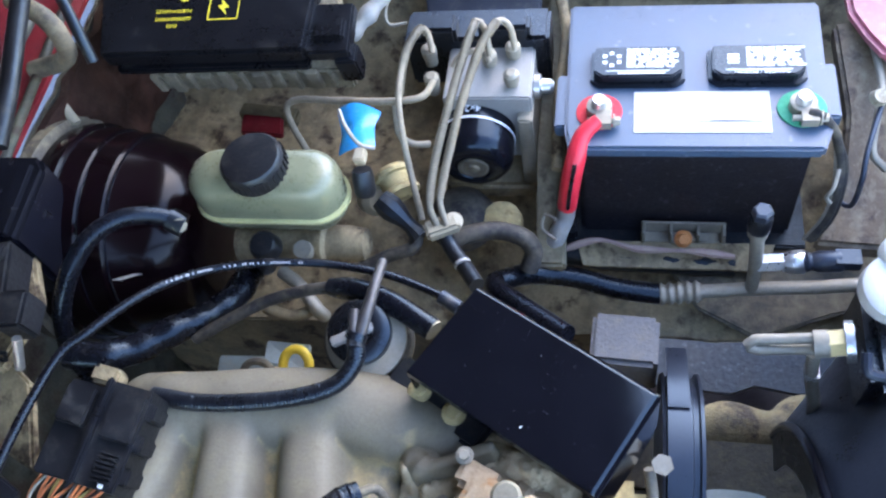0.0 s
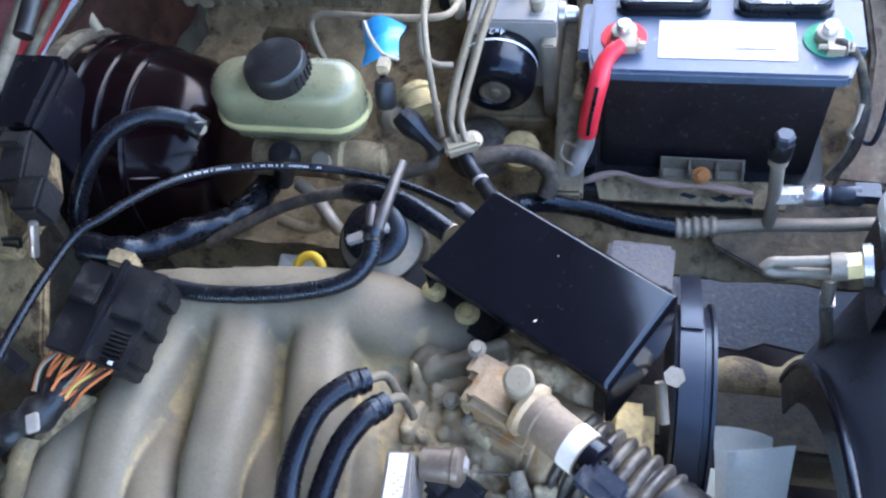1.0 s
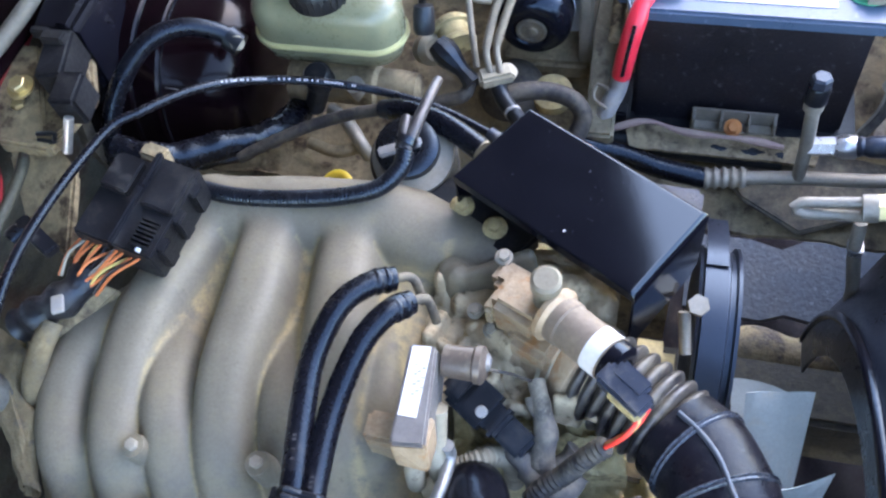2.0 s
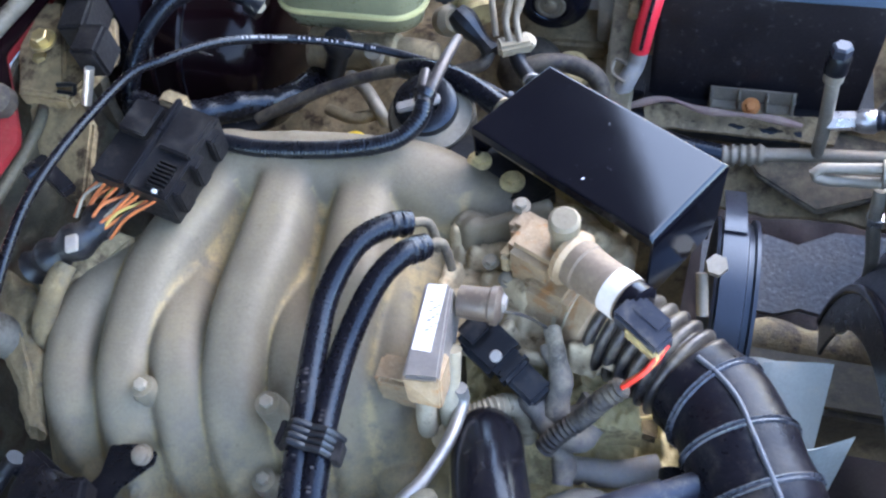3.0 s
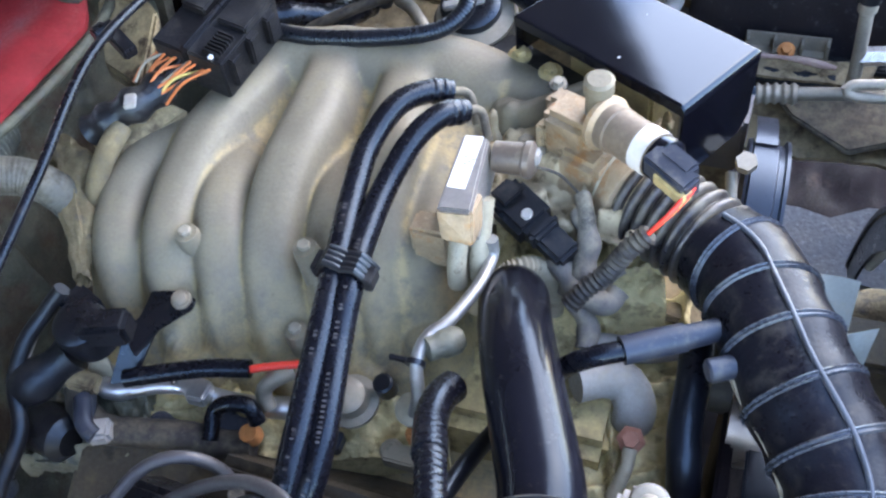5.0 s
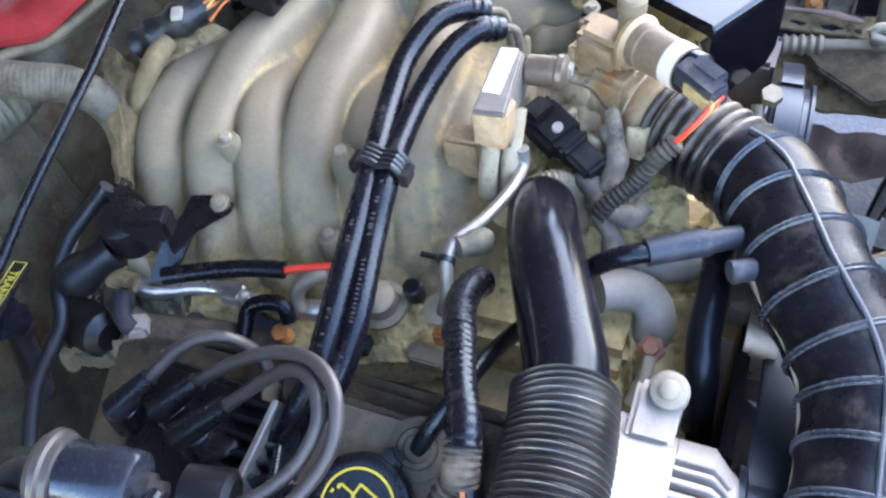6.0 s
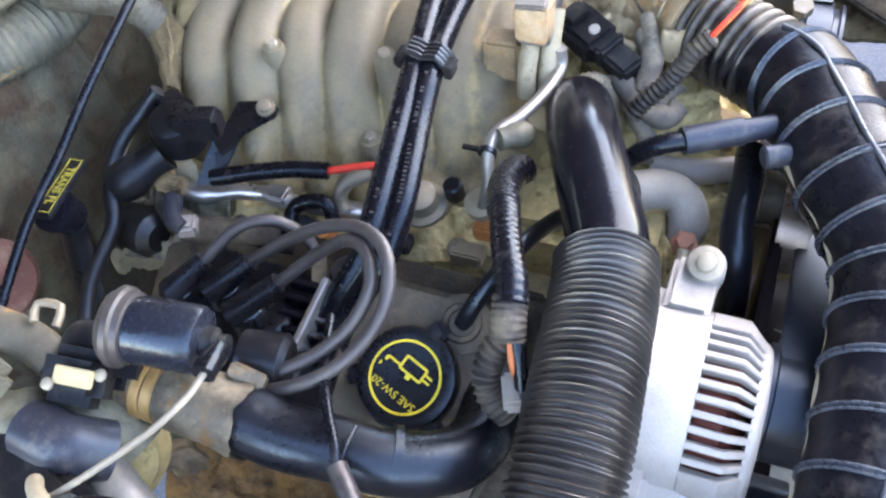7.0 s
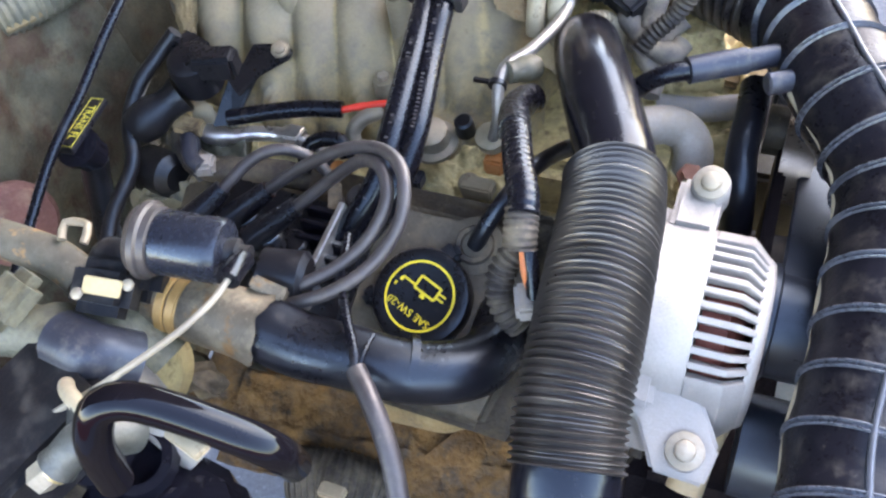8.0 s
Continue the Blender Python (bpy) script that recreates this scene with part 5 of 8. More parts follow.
for a in (0.4, 2.5, 4.6):
    e1 = NV.orthogonal().normalized()
    e2 = NV.cross(e1)
    part("grip", Geo().box(CAPP - NV * 0.014 + (e1 * math.cos(a) + e2 * math.sin(a)) * 0.046, (0.018, 0.018, 0.02), Matrix((e1, e2, NV)).transposed()), BLACK_PLASTIC, oc, bevel=0.004)
part("ring", Geo().lathe(CAPP - NV * 0.0013, NV, [(0, 0.0322), (0.0008, 0.0322), (0.0008, 0.0302), (0, 0.0302)], 64, caps=False), YELLOW_INK, oc)
RT = Vector((-1, 0.36, 0.2))
UPT = NV.cross(RT) * 1.0
part_o = CAPP - NV * 0.0007
lettering("writing", "SAE 5W-20", 0.0098, part_o - UPT.normalized() * -0.0165 + RT.normalized() * 0.0, RT, UPT, YELLOW_INK, oc)
part("symbol", bars([(-0.004, -0.004, 0.022, 0.0022), (-0.004, -0.016, 0.022, 0.0022), (-0.015, -0.010, 0.0022, 0.0125), (0.007, -0.010, 0.0022, 0.0125), (-0.019, -0.0075, 0.008, 0.002), (-0.019, -0.012, 0.008, 0.002), (0.014, -0.006, 0.014, 0.002), (0.021, -0.0035, 0.003, 0.004), (0.0235, 0.003, 0.0022, 0.0035), (-0.004, -0.0015, 0.005, 0.0045)], part_o + RT.normalized() * 0.002, RT, UPT), YELLOW_INK, oc, "yellow oil can symbol")



# ---- fuse box ----
FN = Vector((0.02, -0.22, 0.97)).normalized()
DUSTY_WEB = surface("dusty_web", (0.17, 0.145, 0.1), 0.8, vary=0.4, dust=0.4)
fb = thing("fuse_box", (-0.55, 0.84, 0.98), "black fuse box with yellow print and dusty base", "fuse box")
P0, P1 = Vector((-0.700, 0.768, 1.115)), Vector((-0.408, 0.772, 1.115))
fx = (P1 - P0).normalized()
fy = FN.cross(fx).normalized()
part("lid", Geo().prism([P0, P1, P1 + fy * 0.19 + fx * 0.012, P0 + fy * 0.19 - fx * 0.03], FN * -0.03), BLACK_PLASTIC, fb, bevel=0.005)
part("rim", Geo().prism([P0 + fx * 0.012 - fy * 0.006 - FN * 0.03, P1 - fy * 0.006 - FN * 0.03, P1 + fy * 0.19 - FN * 0.03, P0 + fy * 0.19 - FN * 0.03], FN * -0.012), BLACK_PLASTIC, fb, bevel=0.003)
part("base", Geo().prism([P0 + fx * 0.05 - FN * 0.042 - fy * 0.002, P1 + fx * 0.05 - FN * 0.05 - fy * 0.002, P1 + fy * 0.18 - FN * 0.05, P0 + fy * 0.18 - FN * 0.042], FN * -0.05), surface("dusty_base", (0.16, 0.135, 0.09), 0.8, vary=0.5, dust=0.5, dust_colour=(0.33, 0.285, 0.19), spots=(0.03, 0.024, 0.018), spot_amount=0.35, spot_scale=40.0, bump=0.6), fb, bevel=0.004)
for k in range(11):
    part("web", Geo().box(P0 + fx * (0.06 + 0.0255 * k) - fy * 0.005 - FN * 0.065, (0.012 + 0.006 * math.sin(k * 2.3), 0.008, 0.04 + 0.006 * math.sin(k * 1.7)), Matrix((fx, fy, FN)).transposed()), DUSTY_WEB, fb, bevel=0.0015)
clip = part("latch", Geo().box(P1 + fx * 0.028 + fy * 0.04 - FN * 0.022, (0.06, 0.075, 0.022), Matrix((fx, fy, FN)).transposed()).box(P1 + fx * 0.03 + fy * 0.035 - FN * 0.008, (0.04, 0.03, 0.012), Matrix((fx, fy, FN)).transposed()).box(P1 + fx * 0.05 + fy * 0.01 - FN * 0.05, (0.03, 0.03, 0.05), Matrix((fx, fy, FN)).transposed()), BLACK_PLASTIC, fb, bevel=0.003)
o = P0 + fx * 0.1 + fy * 0.058 + FN * 0.0006
for text, y in (("FUSE", -0.015), ("COMPARTMENT", -0.004), ("PORTE-FUSIBLES", 0.008)):
    lettering("writing", text, 0.0072, o + fy * y, -fx, -fy, YELLOW_INK, fb)
part("symbol", bars([(0, 0.019, 0.042, 0.0016), (0, -0.019, 0.042, 0.0016), (0.021, 0, 0.0016, 0.038), (-0.021, 0, 0.0016, 0.038), ], P0 + fx * 0.172 + fy * 0.07 + FN * 0.0006, -fx, -fy), YELLOW_INK, fb, "yellow lightning symbol in a frame")
bolt_o = P0 + fx * 0.172 + fy * 0.07 + FN * 0.001
part("flash", Geo().prism([bolt_o + fx * x + fy * y for x, y in ((0.006, -0.014), (0.001, -0.002), (0.008, -0.001), (-0.006, 0.014), (-0.002, 0.003), (-0.009, 0.002))], FN * -0.0006), YELLOW_INK, fb)
part("dot", Geo().lathe(P0 + fx * 0.112 + fy * 0.09, FN, [(0, 0.009), (0.0008, 0.009)], 20), YELLOW_INK, fb)

# ---- brake modulator ----
ab = thing("brake_modulator", (-0.18, 0.8, 0.87), "aluminium anti-lock brake unit with black pump motor", "brake part")
part("block", Geo().box((-0.178, 0.812, 0.965), (0.118, 0.095, 0.125)), ALU_CLEAN, ab, bevel=0.003)
part("side_plate", Geo().box((-0.128, 0.79, 0.93), (0.02, 0.085, 0.14)), STEEL_DULL, ab, bevel=0.003)
mo = part("motor", Geo().lathe((-0.197, 0.768, 0.96), (0, -1, -0.06), [(0, 0.053), (0.045, 0.053), (0.053, 0.051), (0.062, 0.044), (0.066, 0.032), (0.0655, 0.026), (0.063, 0.024)], 56), BLACK_GLOSS, ab)
part("boss", Geo().lathe((-0.197, 0.7045, 0.956), (0, -1, -0.06), [(0, 0.021), (0.003, 0.0205), (0.0035, 0.017), (0.0015, 0.015), (0.0015, 0.009), (0.005, 0.008), (0.006, 0.005)], 40), DARK_METAL, mo, "dull metal end boss")
part("stripe", Geo().lathe((-0.197, 0.752, 0.959), (0, -1, -0.06), [(0, 0.0532), (0.0, 0.0535), (0.0035, 0.0535), (0.0035, 0.0532)], 56, caps=False), WHITE_INK, mo, "white printed stripe")
lettering("writing", "4x2", 0.015, (-0.197, 0.760, 1.0138), (-1, 0, 0), (0, -1, -0.06), WHITE_INK, mo)
part("connector", Geo().box((-0.2, 0.885, 1.0), (0.2, 0.06, 0.09)).box((-0.25, 0.87, 1.05), (0.05, 0.035, 0.03)).box((-0.16, 0.87, 1.05), (0.07, 0.03, 0.03)), BLACK_PLASTIC, ab, bevel=0.005)
part("mount_bolt", Geo().lathe((-0.118, 0.805, 1.005), (1, 0, 0), [(0, 0.017), (0.008, 0.017), (0.010, 0.011), (0.022, 0.010), (0.026, 0.006)], 20), STEEL, ab)
FIT = [(-0.262, 0.839, 1.030), (-0.178, 0.827, 1.030), (-0.147, 0.841, 1.030), (-0.145, 0.791, 1.030), (-0.254, 0.796, 1.020)]
for q in FIT:
    part("fitting", Geo().lathe(Vector(q) - Vector((0, 0, 0.012)), (0, -0.1, 1), [(0, 0.009), (0.016, 0.009), (0.0165, 0.0105), (0.03, 0.0105), (0.034, 0.006)], 12), STEEL_DULL, ab)
LINES = [
    ([(-0.141, 0.819, 1.060), (-0.147, 0.835, 1.085), (-0.163, 0.836, 1.095), (-0.179, 0.785, 1.100), (-0.198, 0.704, 1.080), (-0.214, 0.656, 1.040), (-0.224, 0.616, 1.010), (-0.216, 0.592, 0.985)], 0.0062, 2, 7),
    ([(-0.173, 0.808, 1.060), (-0.180, 0.832, 1.085), (-0.191, 0.837, 1.095), (-0.197, 0.790, 1.100), (-0.213, 0.705, 1.080), (-0.230, 0.647, 1.040), (-0.236, 0.607, 1.010), (-0.227, 0.589, 0.980)], 0.0062, 2, 7),
    ([(-0.253, 0.820, 1.055), (-0.259, 0.840, 1.070), (-0.269, 0.840, 1.080), (-0.278, 0.787, 1.090), (-0.278, 0.719, 1.085), (-0.271, 0.676, 1.060), (-0.263, 0.644, 1.020), (-0.248, 0.598, 0.985)], 0.006, 1, 5),
    ([(-0.246, 0.774, 1.050), (-0.256, 0.739, 1.060), (-0.297, 0.732, 1.060), (-0.366, 0.734, 1.060), (-0.424, 0.741, 1.055), (-0.444, 0.736, 1.045), (-0.440, 0.723, 1.020), (-0.424, 0.704, 0.990)], 0.0052, 9, 9),
    ([(-0.224, 0.799, 1.050), (-0.213, 0.811, 1.060), (-0.187, 0.819, 1.060), (-0.175, 0.806, 1.050)], 0.0045, 9, 9),
    ([(-0.254, 0.718, 0.990), (-0.275, 0.710, 1.000), (-0.290, 0.713, 1.020), (-0.293, 0.740, 1.050)], 0.0055, 9, 9),
]
for pts, r, c0, c1 in LINES:
    ln = thing("brake_line", pts[-1], "grey steel brake line with protective coil" if c0 < 9 else "bare grey steel brake line", "pipe", group="brake lines")
    part("pipe", Geo().tube(pts, r * 0.72 if c0 < 9 else r * 0.9, 10), LINE_STEEL, ln)
    if c0 < 9:
        part("coil", Geo().coil(pts[c0:c1], r * 0.84, 0.0011, 0.0034, 8, 5), LINE_STEEL, ln)
di = thing("line_clip", (-0.232, 0.615, 0.940), "pale plastic clip holding the brake lines", "clip")
part("clip", Geo().box((-0.223, 0.593, 0.978), (0.045, 0.026, 0.018), Euler((0, 0, radians(25))).to_matrix()).cyl((-0.212, 0.602, 0.970), (-0.206, 0.601, 0.985), 0.012), PALE_PLASTIC, di, bevel=0.004)
part("stalk", Geo().tube([(-0.225, 0.596, 0.970), (-0.210, 0.572, 0.960), (-0.192, 0.548, 0.960), (-0.170, 0.514, 0.970)], 0.0105, 12), BLACK_DUSTY, di)
part("band", Geo().lathe((-0.194, 0.550, 0.962), (0.4, -0.8, 0.0), [(0, 0.0112), (0.004, 0.0112)], 14), GREY_PLASTIC, di)
pc = thing("sensor_connector", (-0.294, 0.620, 0.950), "black wiring connector beside the brake lines", "connector")
part("shell", Geo().tube([(-0.305, 0.620, 1.000), (-0.288, 0.610, 0.990), (-0.269, 0.597, 0.980), (-0.250, 0.582, 0.970)], lambda s, w: 0.014 + 0.004 * math.sin(s * 90), 10), BLACK_DUSTY, pc, angle=25)
part("tail", Geo().tube([(-0.255, 0.586, 0.970), (-0.262, 0.571, 0.960), (-0.293, 0.565, 0.950), (-0.331, 0.550, 0.940)], 0.009, 10), RUBBER_DUSTY, pc)
part("switch", Geo().lathe((-0.315, 0.622, 1.060), (0.02, -0.3, -0.6), [(0, 0.012), (0.01, 0.014), (0.03, 0.014), (0.035, 0.012)], 16), BLACK_DUSTY, pc)
part("switch_top", Geo().box((-0.311, 0.623, 1.085), (0.014, 0.02, 0.014)), PALE_PLASTIC, pc, bevel=0.002)
part("valve", Geo().lathe((-0.302, 0.675, 0.990), (0.3, -0.5, -0.2), [(0, 0.02), (0.006, 0.026), (0.012, 0.026), (0.014, 0.022), (0.03, 0.022), (0.034, 0.026), (0.04, 0.026)], 24), CAST_DUSTY, pc)
part("valve_nose", Geo().lathe((-0.332, 0.649, 0.960), (0.5, -0.4, 0.4), [(0, 0.02), (0.02, 0.022), (0.03, 0.015)], 20), PALE_PLASTIC, pc)


def film(u, v):
    a, b, c, d = Vector((-0.361, 0.709, 1.070)), Vector((-0.301, 0.704, 1.075)), Vector((-0.348, 0.643, 1.060)), Vector((-0.300, 0.648, 1.070))
    p = a.lerp(b, u).lerp(c.lerp(d, u), v)
    pinch = 0.008 * math.sin(math.pi * v) * (1 - 2 * u)
    return p + Vector((pinch * 0.5, 0, 0.012 * math.sin(math.pi * u) + 0.003 * math.sin(9 * v + 4 * u)))


bf = thing("blue_tag", (-0.353, 0.729, 1.000), "crumpled bright blue plastic film tag with a wire", "tag")
part("film", Geo().sheet(film, 16, 16, (0, 0, -0.0015)), BLUE_FILM, bf)
part("wire", Geo().tube([(-0.350, 0.692, 1.090), (-0.336, 0.665, 1.090), (-0.316, 0.642, 1.085), (-0.299, 0.644, 1.075)], 0.0026, 8), GREY_PLASTIC, bf)
part("hanger", Geo().tube([(-0.318, 0.634, 1.070), (-0.323, 0.637, 1.040), (-0.325, 0.639, 1.000)], 0.005, 8), BLACK_DUSTY, bf)

# ---- far side: pipes on the wing, red patch, hinge things ----
hb = thing("hinge_bracket", (-0.804, 0.828, 1.100), "dirty tan bracket arm by the bulkhead corner", "bracket")
part("arm", Geo().tube([(-0.787, 0.788, 1.200), (-0.738, 0.766, 1.190), (-0.723, 0.755, 1.160), (-0.743, 0.759, 1.120), (-0.803, 0.758, 1.100)], 0.013, 12), DARK_METAL, hb)
part("strip", Geo().tube([(-0.739, 0.773, 1.240), (-0.732, 0.705, 1.220), (-0.724, 0.632, 1.200), (-0.722, 0.562, 1.180)], 0.012, 10), BLACK_DUSTY, hb, "black rubber strip")
part("rod", Geo().tube([(-0.728, 0.806, 1.200), (-0.710, 0.775, 1.160), (-0.699, 0.753, 1.120)], 0.008, 10), BLACK_PLASTIC, hb)
part("stub", Geo().cyl((-0.777, 0.734, 1.060), (-0.754, 0.712, 1.040), 0.008), PALE_PLASTIC, hb)
mp = thing("motor_housing", (-0.877, 0.667, 0.950), "black wiper motor housing on the bulkhead", "motor")
part("housing", Geo().prism([(-0.800, 0.600, 1.115), (-0.765, 0.470, 1.115), (-0.703, 0.472, 1.115), (-0.706, 0.580, 1.115), (-0.722, 0.600, 1.115)], (0, 0, -0.14)), BLACK_GLOSS, mp, bevel=0.006)
part("cover", Geo().prism([(-0.745, 0.590, 1.119), (-0.735, 0.478, 1.119), (-0.716, 0.478, 1.119), (-0.722, 0.585, 1.119)], (0, 0, -0.012)), BLACK_GLOSS, mp, bevel=0.003)
cn = thing("bulkhead_connector", (-0.842, 0.544, 0.950), "stack of black connectors on a tan bracket", "connector")
part("plate", Geo().prism([(-0.870, 0.532, 1.070), (-0.759, 0.330, 1.070), (-0.691, 0.329, 1.070), (-0.673, 0.416, 1.070), (-0.732, 0.523, 1.070), (-0.796, 0.553, 1.070)], (0, 0, -0.02)), TAN_SHEET, cn, bevel=0.004)
part("body", Geo().box((-0.706, 0.431, 1.100), (0.035, 0.07, 0.05), Euler((0.1, 0, 0.2)).to_matrix()), BLACK_DUSTY, cn, bevel=0.004)
part("body", Geo().box((-0.667, 0.383, 1.100), (0.034, 0.045, 0.045), Euler((0.1, 0, 0.1)).to_matrix()), BLACK_DUSTY, cn, bevel=0.004)
part("latch", Geo().box((-0.711, 0.447, 1.125), (0.03, 0.018, 0.02)).box((-0.752, 0.472, 1.110), (0.025, 0.01, 0.014)), BLACK_DUSTY, cn, bevel=0.002)
part("rod", Geo().cyl((-0.659, 0.354, 1.100), (-0.672, 0.335, 1.060), 0.0055), STEEL, cn)
part("stud", hex_bolt(Geo(), (-0.755, 0.384, 1.072), (0, 0, 1), 0.009), ZINC, cn)
part("loop", Geo().tube([(-0.705, 0.341, 1.080), (-0.683, 0.344, 1.080), (-0.686, 0.340, 1.070), (-0.708, 0.340, 1.070)], 0.003, 6), BLACK_PLASTIC, cn)
wb = thing("wing_bracket", (-0.898, 0.543, 0.950), "tan steel bracket with yellow bolt", "bracket")
part("plate", Geo().prism([(-0.831, 0.466, 1.090), (-0.760, 0.335, 1.070), (-0.696, 0.334, 1.070), (-0.767, 0.473, 1.090)], (0, 0, -0.012)), TAN_SHEET, wb, bevel=0.004)
part("pad", Geo().prism([(-0.749, 0.328, 1.060), (-0.725, 0.267, 1.000), (-0.651, 0.233, 1.000), (-0.661, 0.322, 1.050), (-0.705, 0.354, 1.060)], (0, 0, -0.02)), TAN_SHEET, wb, bevel=0.004)
part("bolt", hex_bolt(Geo(), (-0.747, 0.395, 1.095), (0, -0.2, 1), 0.011, 0.01), ZINC, wb)
part("grommet", Geo().lathe((-0.760, 0.303, 1.080), (0.2, -0.4, 1), [(0, 0.022), (0.015, 0.02), (0.022, 0.01)], 20), RUBBER_DUSTY, wb)

# ---- loom, cables and the big connector ----
kb = thing("harness_connector", (-0.609, 0.343, 1.000), "large dusty black engine harness connector", "connector")
c3, e1 = Vector((-0.525, 0.254, 1.105)), Vector((-0.501, 0.322, 1.105)) - Vector((-0.520, 0.196, 1.105))
ez = Vector((0.15, -0.15, 1)).normalized()
e1 = (e1 - ez * e1.dot(ez)).normalized()
e2 = e1.cross(ez)
KM = Matrix((e2, e1, ez)).transposed()


def kbox(name, x, y, z, sx, sy, sz, mat=BLACK_DUSTY, bev=0.002, label=""):
    return part(name, Geo().box(c3 + KM @ Vector((x, y, z)), (sx, sy, sz), KM), mat, kb, label, bevel=bev)


kbox("shell", 0.022, 0, -0.03, 0.046, 0.108, 0.055)
kbox("shell", -0.026, -0.004, -0.032, 0.042, 0.1, 0.052)
kbox("lever", -0.002, 0.0, 0.0, 0.007, 0.112, 0.01, BLACK_PLASTIC)
kbox("step", 0.026, 0.02, -0.002, 0.036, 0.05, 0.014)
kbox("step", -0.028, 0.02, -0.004, 0.032, 0.04, 0.016)
for k in range(7):
    kbox("rib", 0.028, -0.012 - 0.0045 * k * 0 + 0.0048 * (k - 3) - 0.02, 0.0, 0.02, 0.0022, 0.008, bev=0.0005)
for k in range(3):
    kbox("tooth", 0.048, -0.035 + 0.034 * k, -0.025, 0.01, 0.018, 0.04)
kbox("chip", 0.030, -0.05, -0.001, 0.004, 0.004, 0.004, WHITE_INK, 0)
kbox("lug", -0.015, 0.058, -0.02, 0.03, 0.02, 0.03, TAN_SHEET, 0.004, "dusty mounting lug")
random.seed(8)
for k in range(15):
    m = (ORANGE_WIRE, WHITE_WIRE, ORANGE_WIRE, ORANGE_WIRE, YELLOW_WIRE, ORANGE_WIRE, RUBBER_GREY)[k % 7]
    a = c3 + KM @ Vector((-0.045 + 0.0052 * k, -0.053, -0.03 + 0.014 * random.random()))
    b = Vector((-0.574, 0.168, 1.060)) + e2 * (0.0026 * (k - 7)) + Vector((0, 0, random.uniform(-0.012, 0.008)))
    mid_p = (a + b) / 2 + Vector((random.uniform(-0.006, 0.006), random.uniform(-0.006, 0.006), random.uniform(0.0, 0.012)))
    part("wire", Geo().tube([a, mid_p, b], 0.0017, 6), m, kb)
kp = thing("harness_boot", (-0.662, 0.196, 0.980), "black taped harness boot below the connector", "connector")
part("boot", Geo().tube([(-0.570, 0.189, 1.055), (-0.578, 0.163, 1.055), (-0.597, 0.145, 1.050), (-0.636, 0.127, 1.030)], lambda s, w: 0.0185 + 0.0025 * math.sin(s * 190), 14, 0.004), BLACK_DUSTY, kp, angle=25)
part("tag", Geo().box((-0.573, 0.136, 1.075), (0.012, 0.02, 0.006), Euler((0, 0, 0.5)).to_matrix()), GREY_PLASTIC, kp, bevel=0.001)
part("bracket", Geo().prism([(-0.644, 0.126, 1.020), (-0.623, 0.107, 1.010), (-0.582, 0.145, 1.010), (-0.552, 0.190, 1.020), (-0.573, 0.190, 1.030)], (0, 0, -0.02)), TAN_SHEET, kp, bevel=0.003)
cb = thing("control_cable", (-0.692, 0.251, 1.050), "long black sheathed cable with printed lettering marks", "cable")
CAB = [(-0.184, 0.474, 0.985), (-0.216, 0.490, 0.990), (-0.272, 0.504, 1.005), (-0.332, 0.507, 1.020), (-0.384, 0.501, 1.035), (-0.440, 0.486, 1.052), (-0.489, 0.459, 1.072), (-0.526, 0.414, 1.100), (-0.558, 0.359, 1.120), (-0.584, 0.307, 1.128), (-0.596, 0.146, 1.132), (-0.582, -0.002, 1.095), (-0.581, -0.123, 1.052), (-0.589, -0.185, 1.015), (-0.593, -0.252, 0.985), (-0.585, -0.335, 0.945), (-0.572, -0.435, 0.900)]
part("sheath", Geo().tube(CAB, 0.0052, 12), RUBBER, cb)
part("end", Geo().cyl((-0.209, 0.487, 0.989), (-0.186, 0.474, 0.985), 0.009), BLUE_PLASTIC, cb)
part("clip", Geo().lathe(Vector((-0.611, 0.187, 1.125)), (-0.4, -0.8, -0.1), [(0, 0.011), (0.016, 0.011)], 16).box((-0.606, 0.190, 1.110), (0.05, 0.016, 0.014), Euler((0, 0.3, -0.5)).to_matrix()), BLACK_PLASTIC, cb, bevel=0.002)
pts = smooth(CAB, 0.003)
random.seed(5)
for k in range(60, 120):
    t = (pts[k + 1] - pts[k]).normalized()
    nn = Vector((0.0, -0.55, 0.85))
    nn = (nn - t * nn.dot(t)).normalized()
    if random.random() < 0.6:
        part("mark", Geo().box(pts[k] + nn * 0.0051, (0.0018, 0.0026, 0.0006), Matrix((t, nn.cross(t), nn)).transposed()), GREY_INK, cb)
lm = thing("wiring_loom", (-0.594, 0.453, 0.900), "thick taped black wiring loom", "cable")
part("loom", Geo().tube([(-0.641, 0.369, 1.030), (-0.602, 0.371, 1.020), (-0.575, 0.392, 1.000), (-0.540, 0.427, 0.985), (-0.511, 0.458, 0.965), (-0.492, 0.496, 0.950), (-0.488, 0.546, 0.930)], lambda s, w: 0.0185 + 0.001 * math.sin(s * 160), 16), RUBBER, lm)
part("branch", Geo().tube([(-0.518, 0.423, 0.970), (-0.476, 0.442, 0.985), (-0.424, 0.464, 1.000), (-0.368, 0.471, 1.020), (-0.328, 0.469, 1.035)], 0.0075, 12), RUBBER_DUSTY, lm)
ch = thing("cut_hose", (-0.281, 0.484, 0.980), "short black hose with a cut pale end", "hose")
part("hose", Geo().tube([(-0.332, 0.469, 1.035), (-0.290, 0.460, 1.045), (-0.252, 0.444, 1.050), (-0.224, 0.428, 1.050), (-0.200, 0.415, 1.045)], lambda s, w: 0.0105 + 0.003 * min(1, s / 0.02), 16), RUBBER, ch)
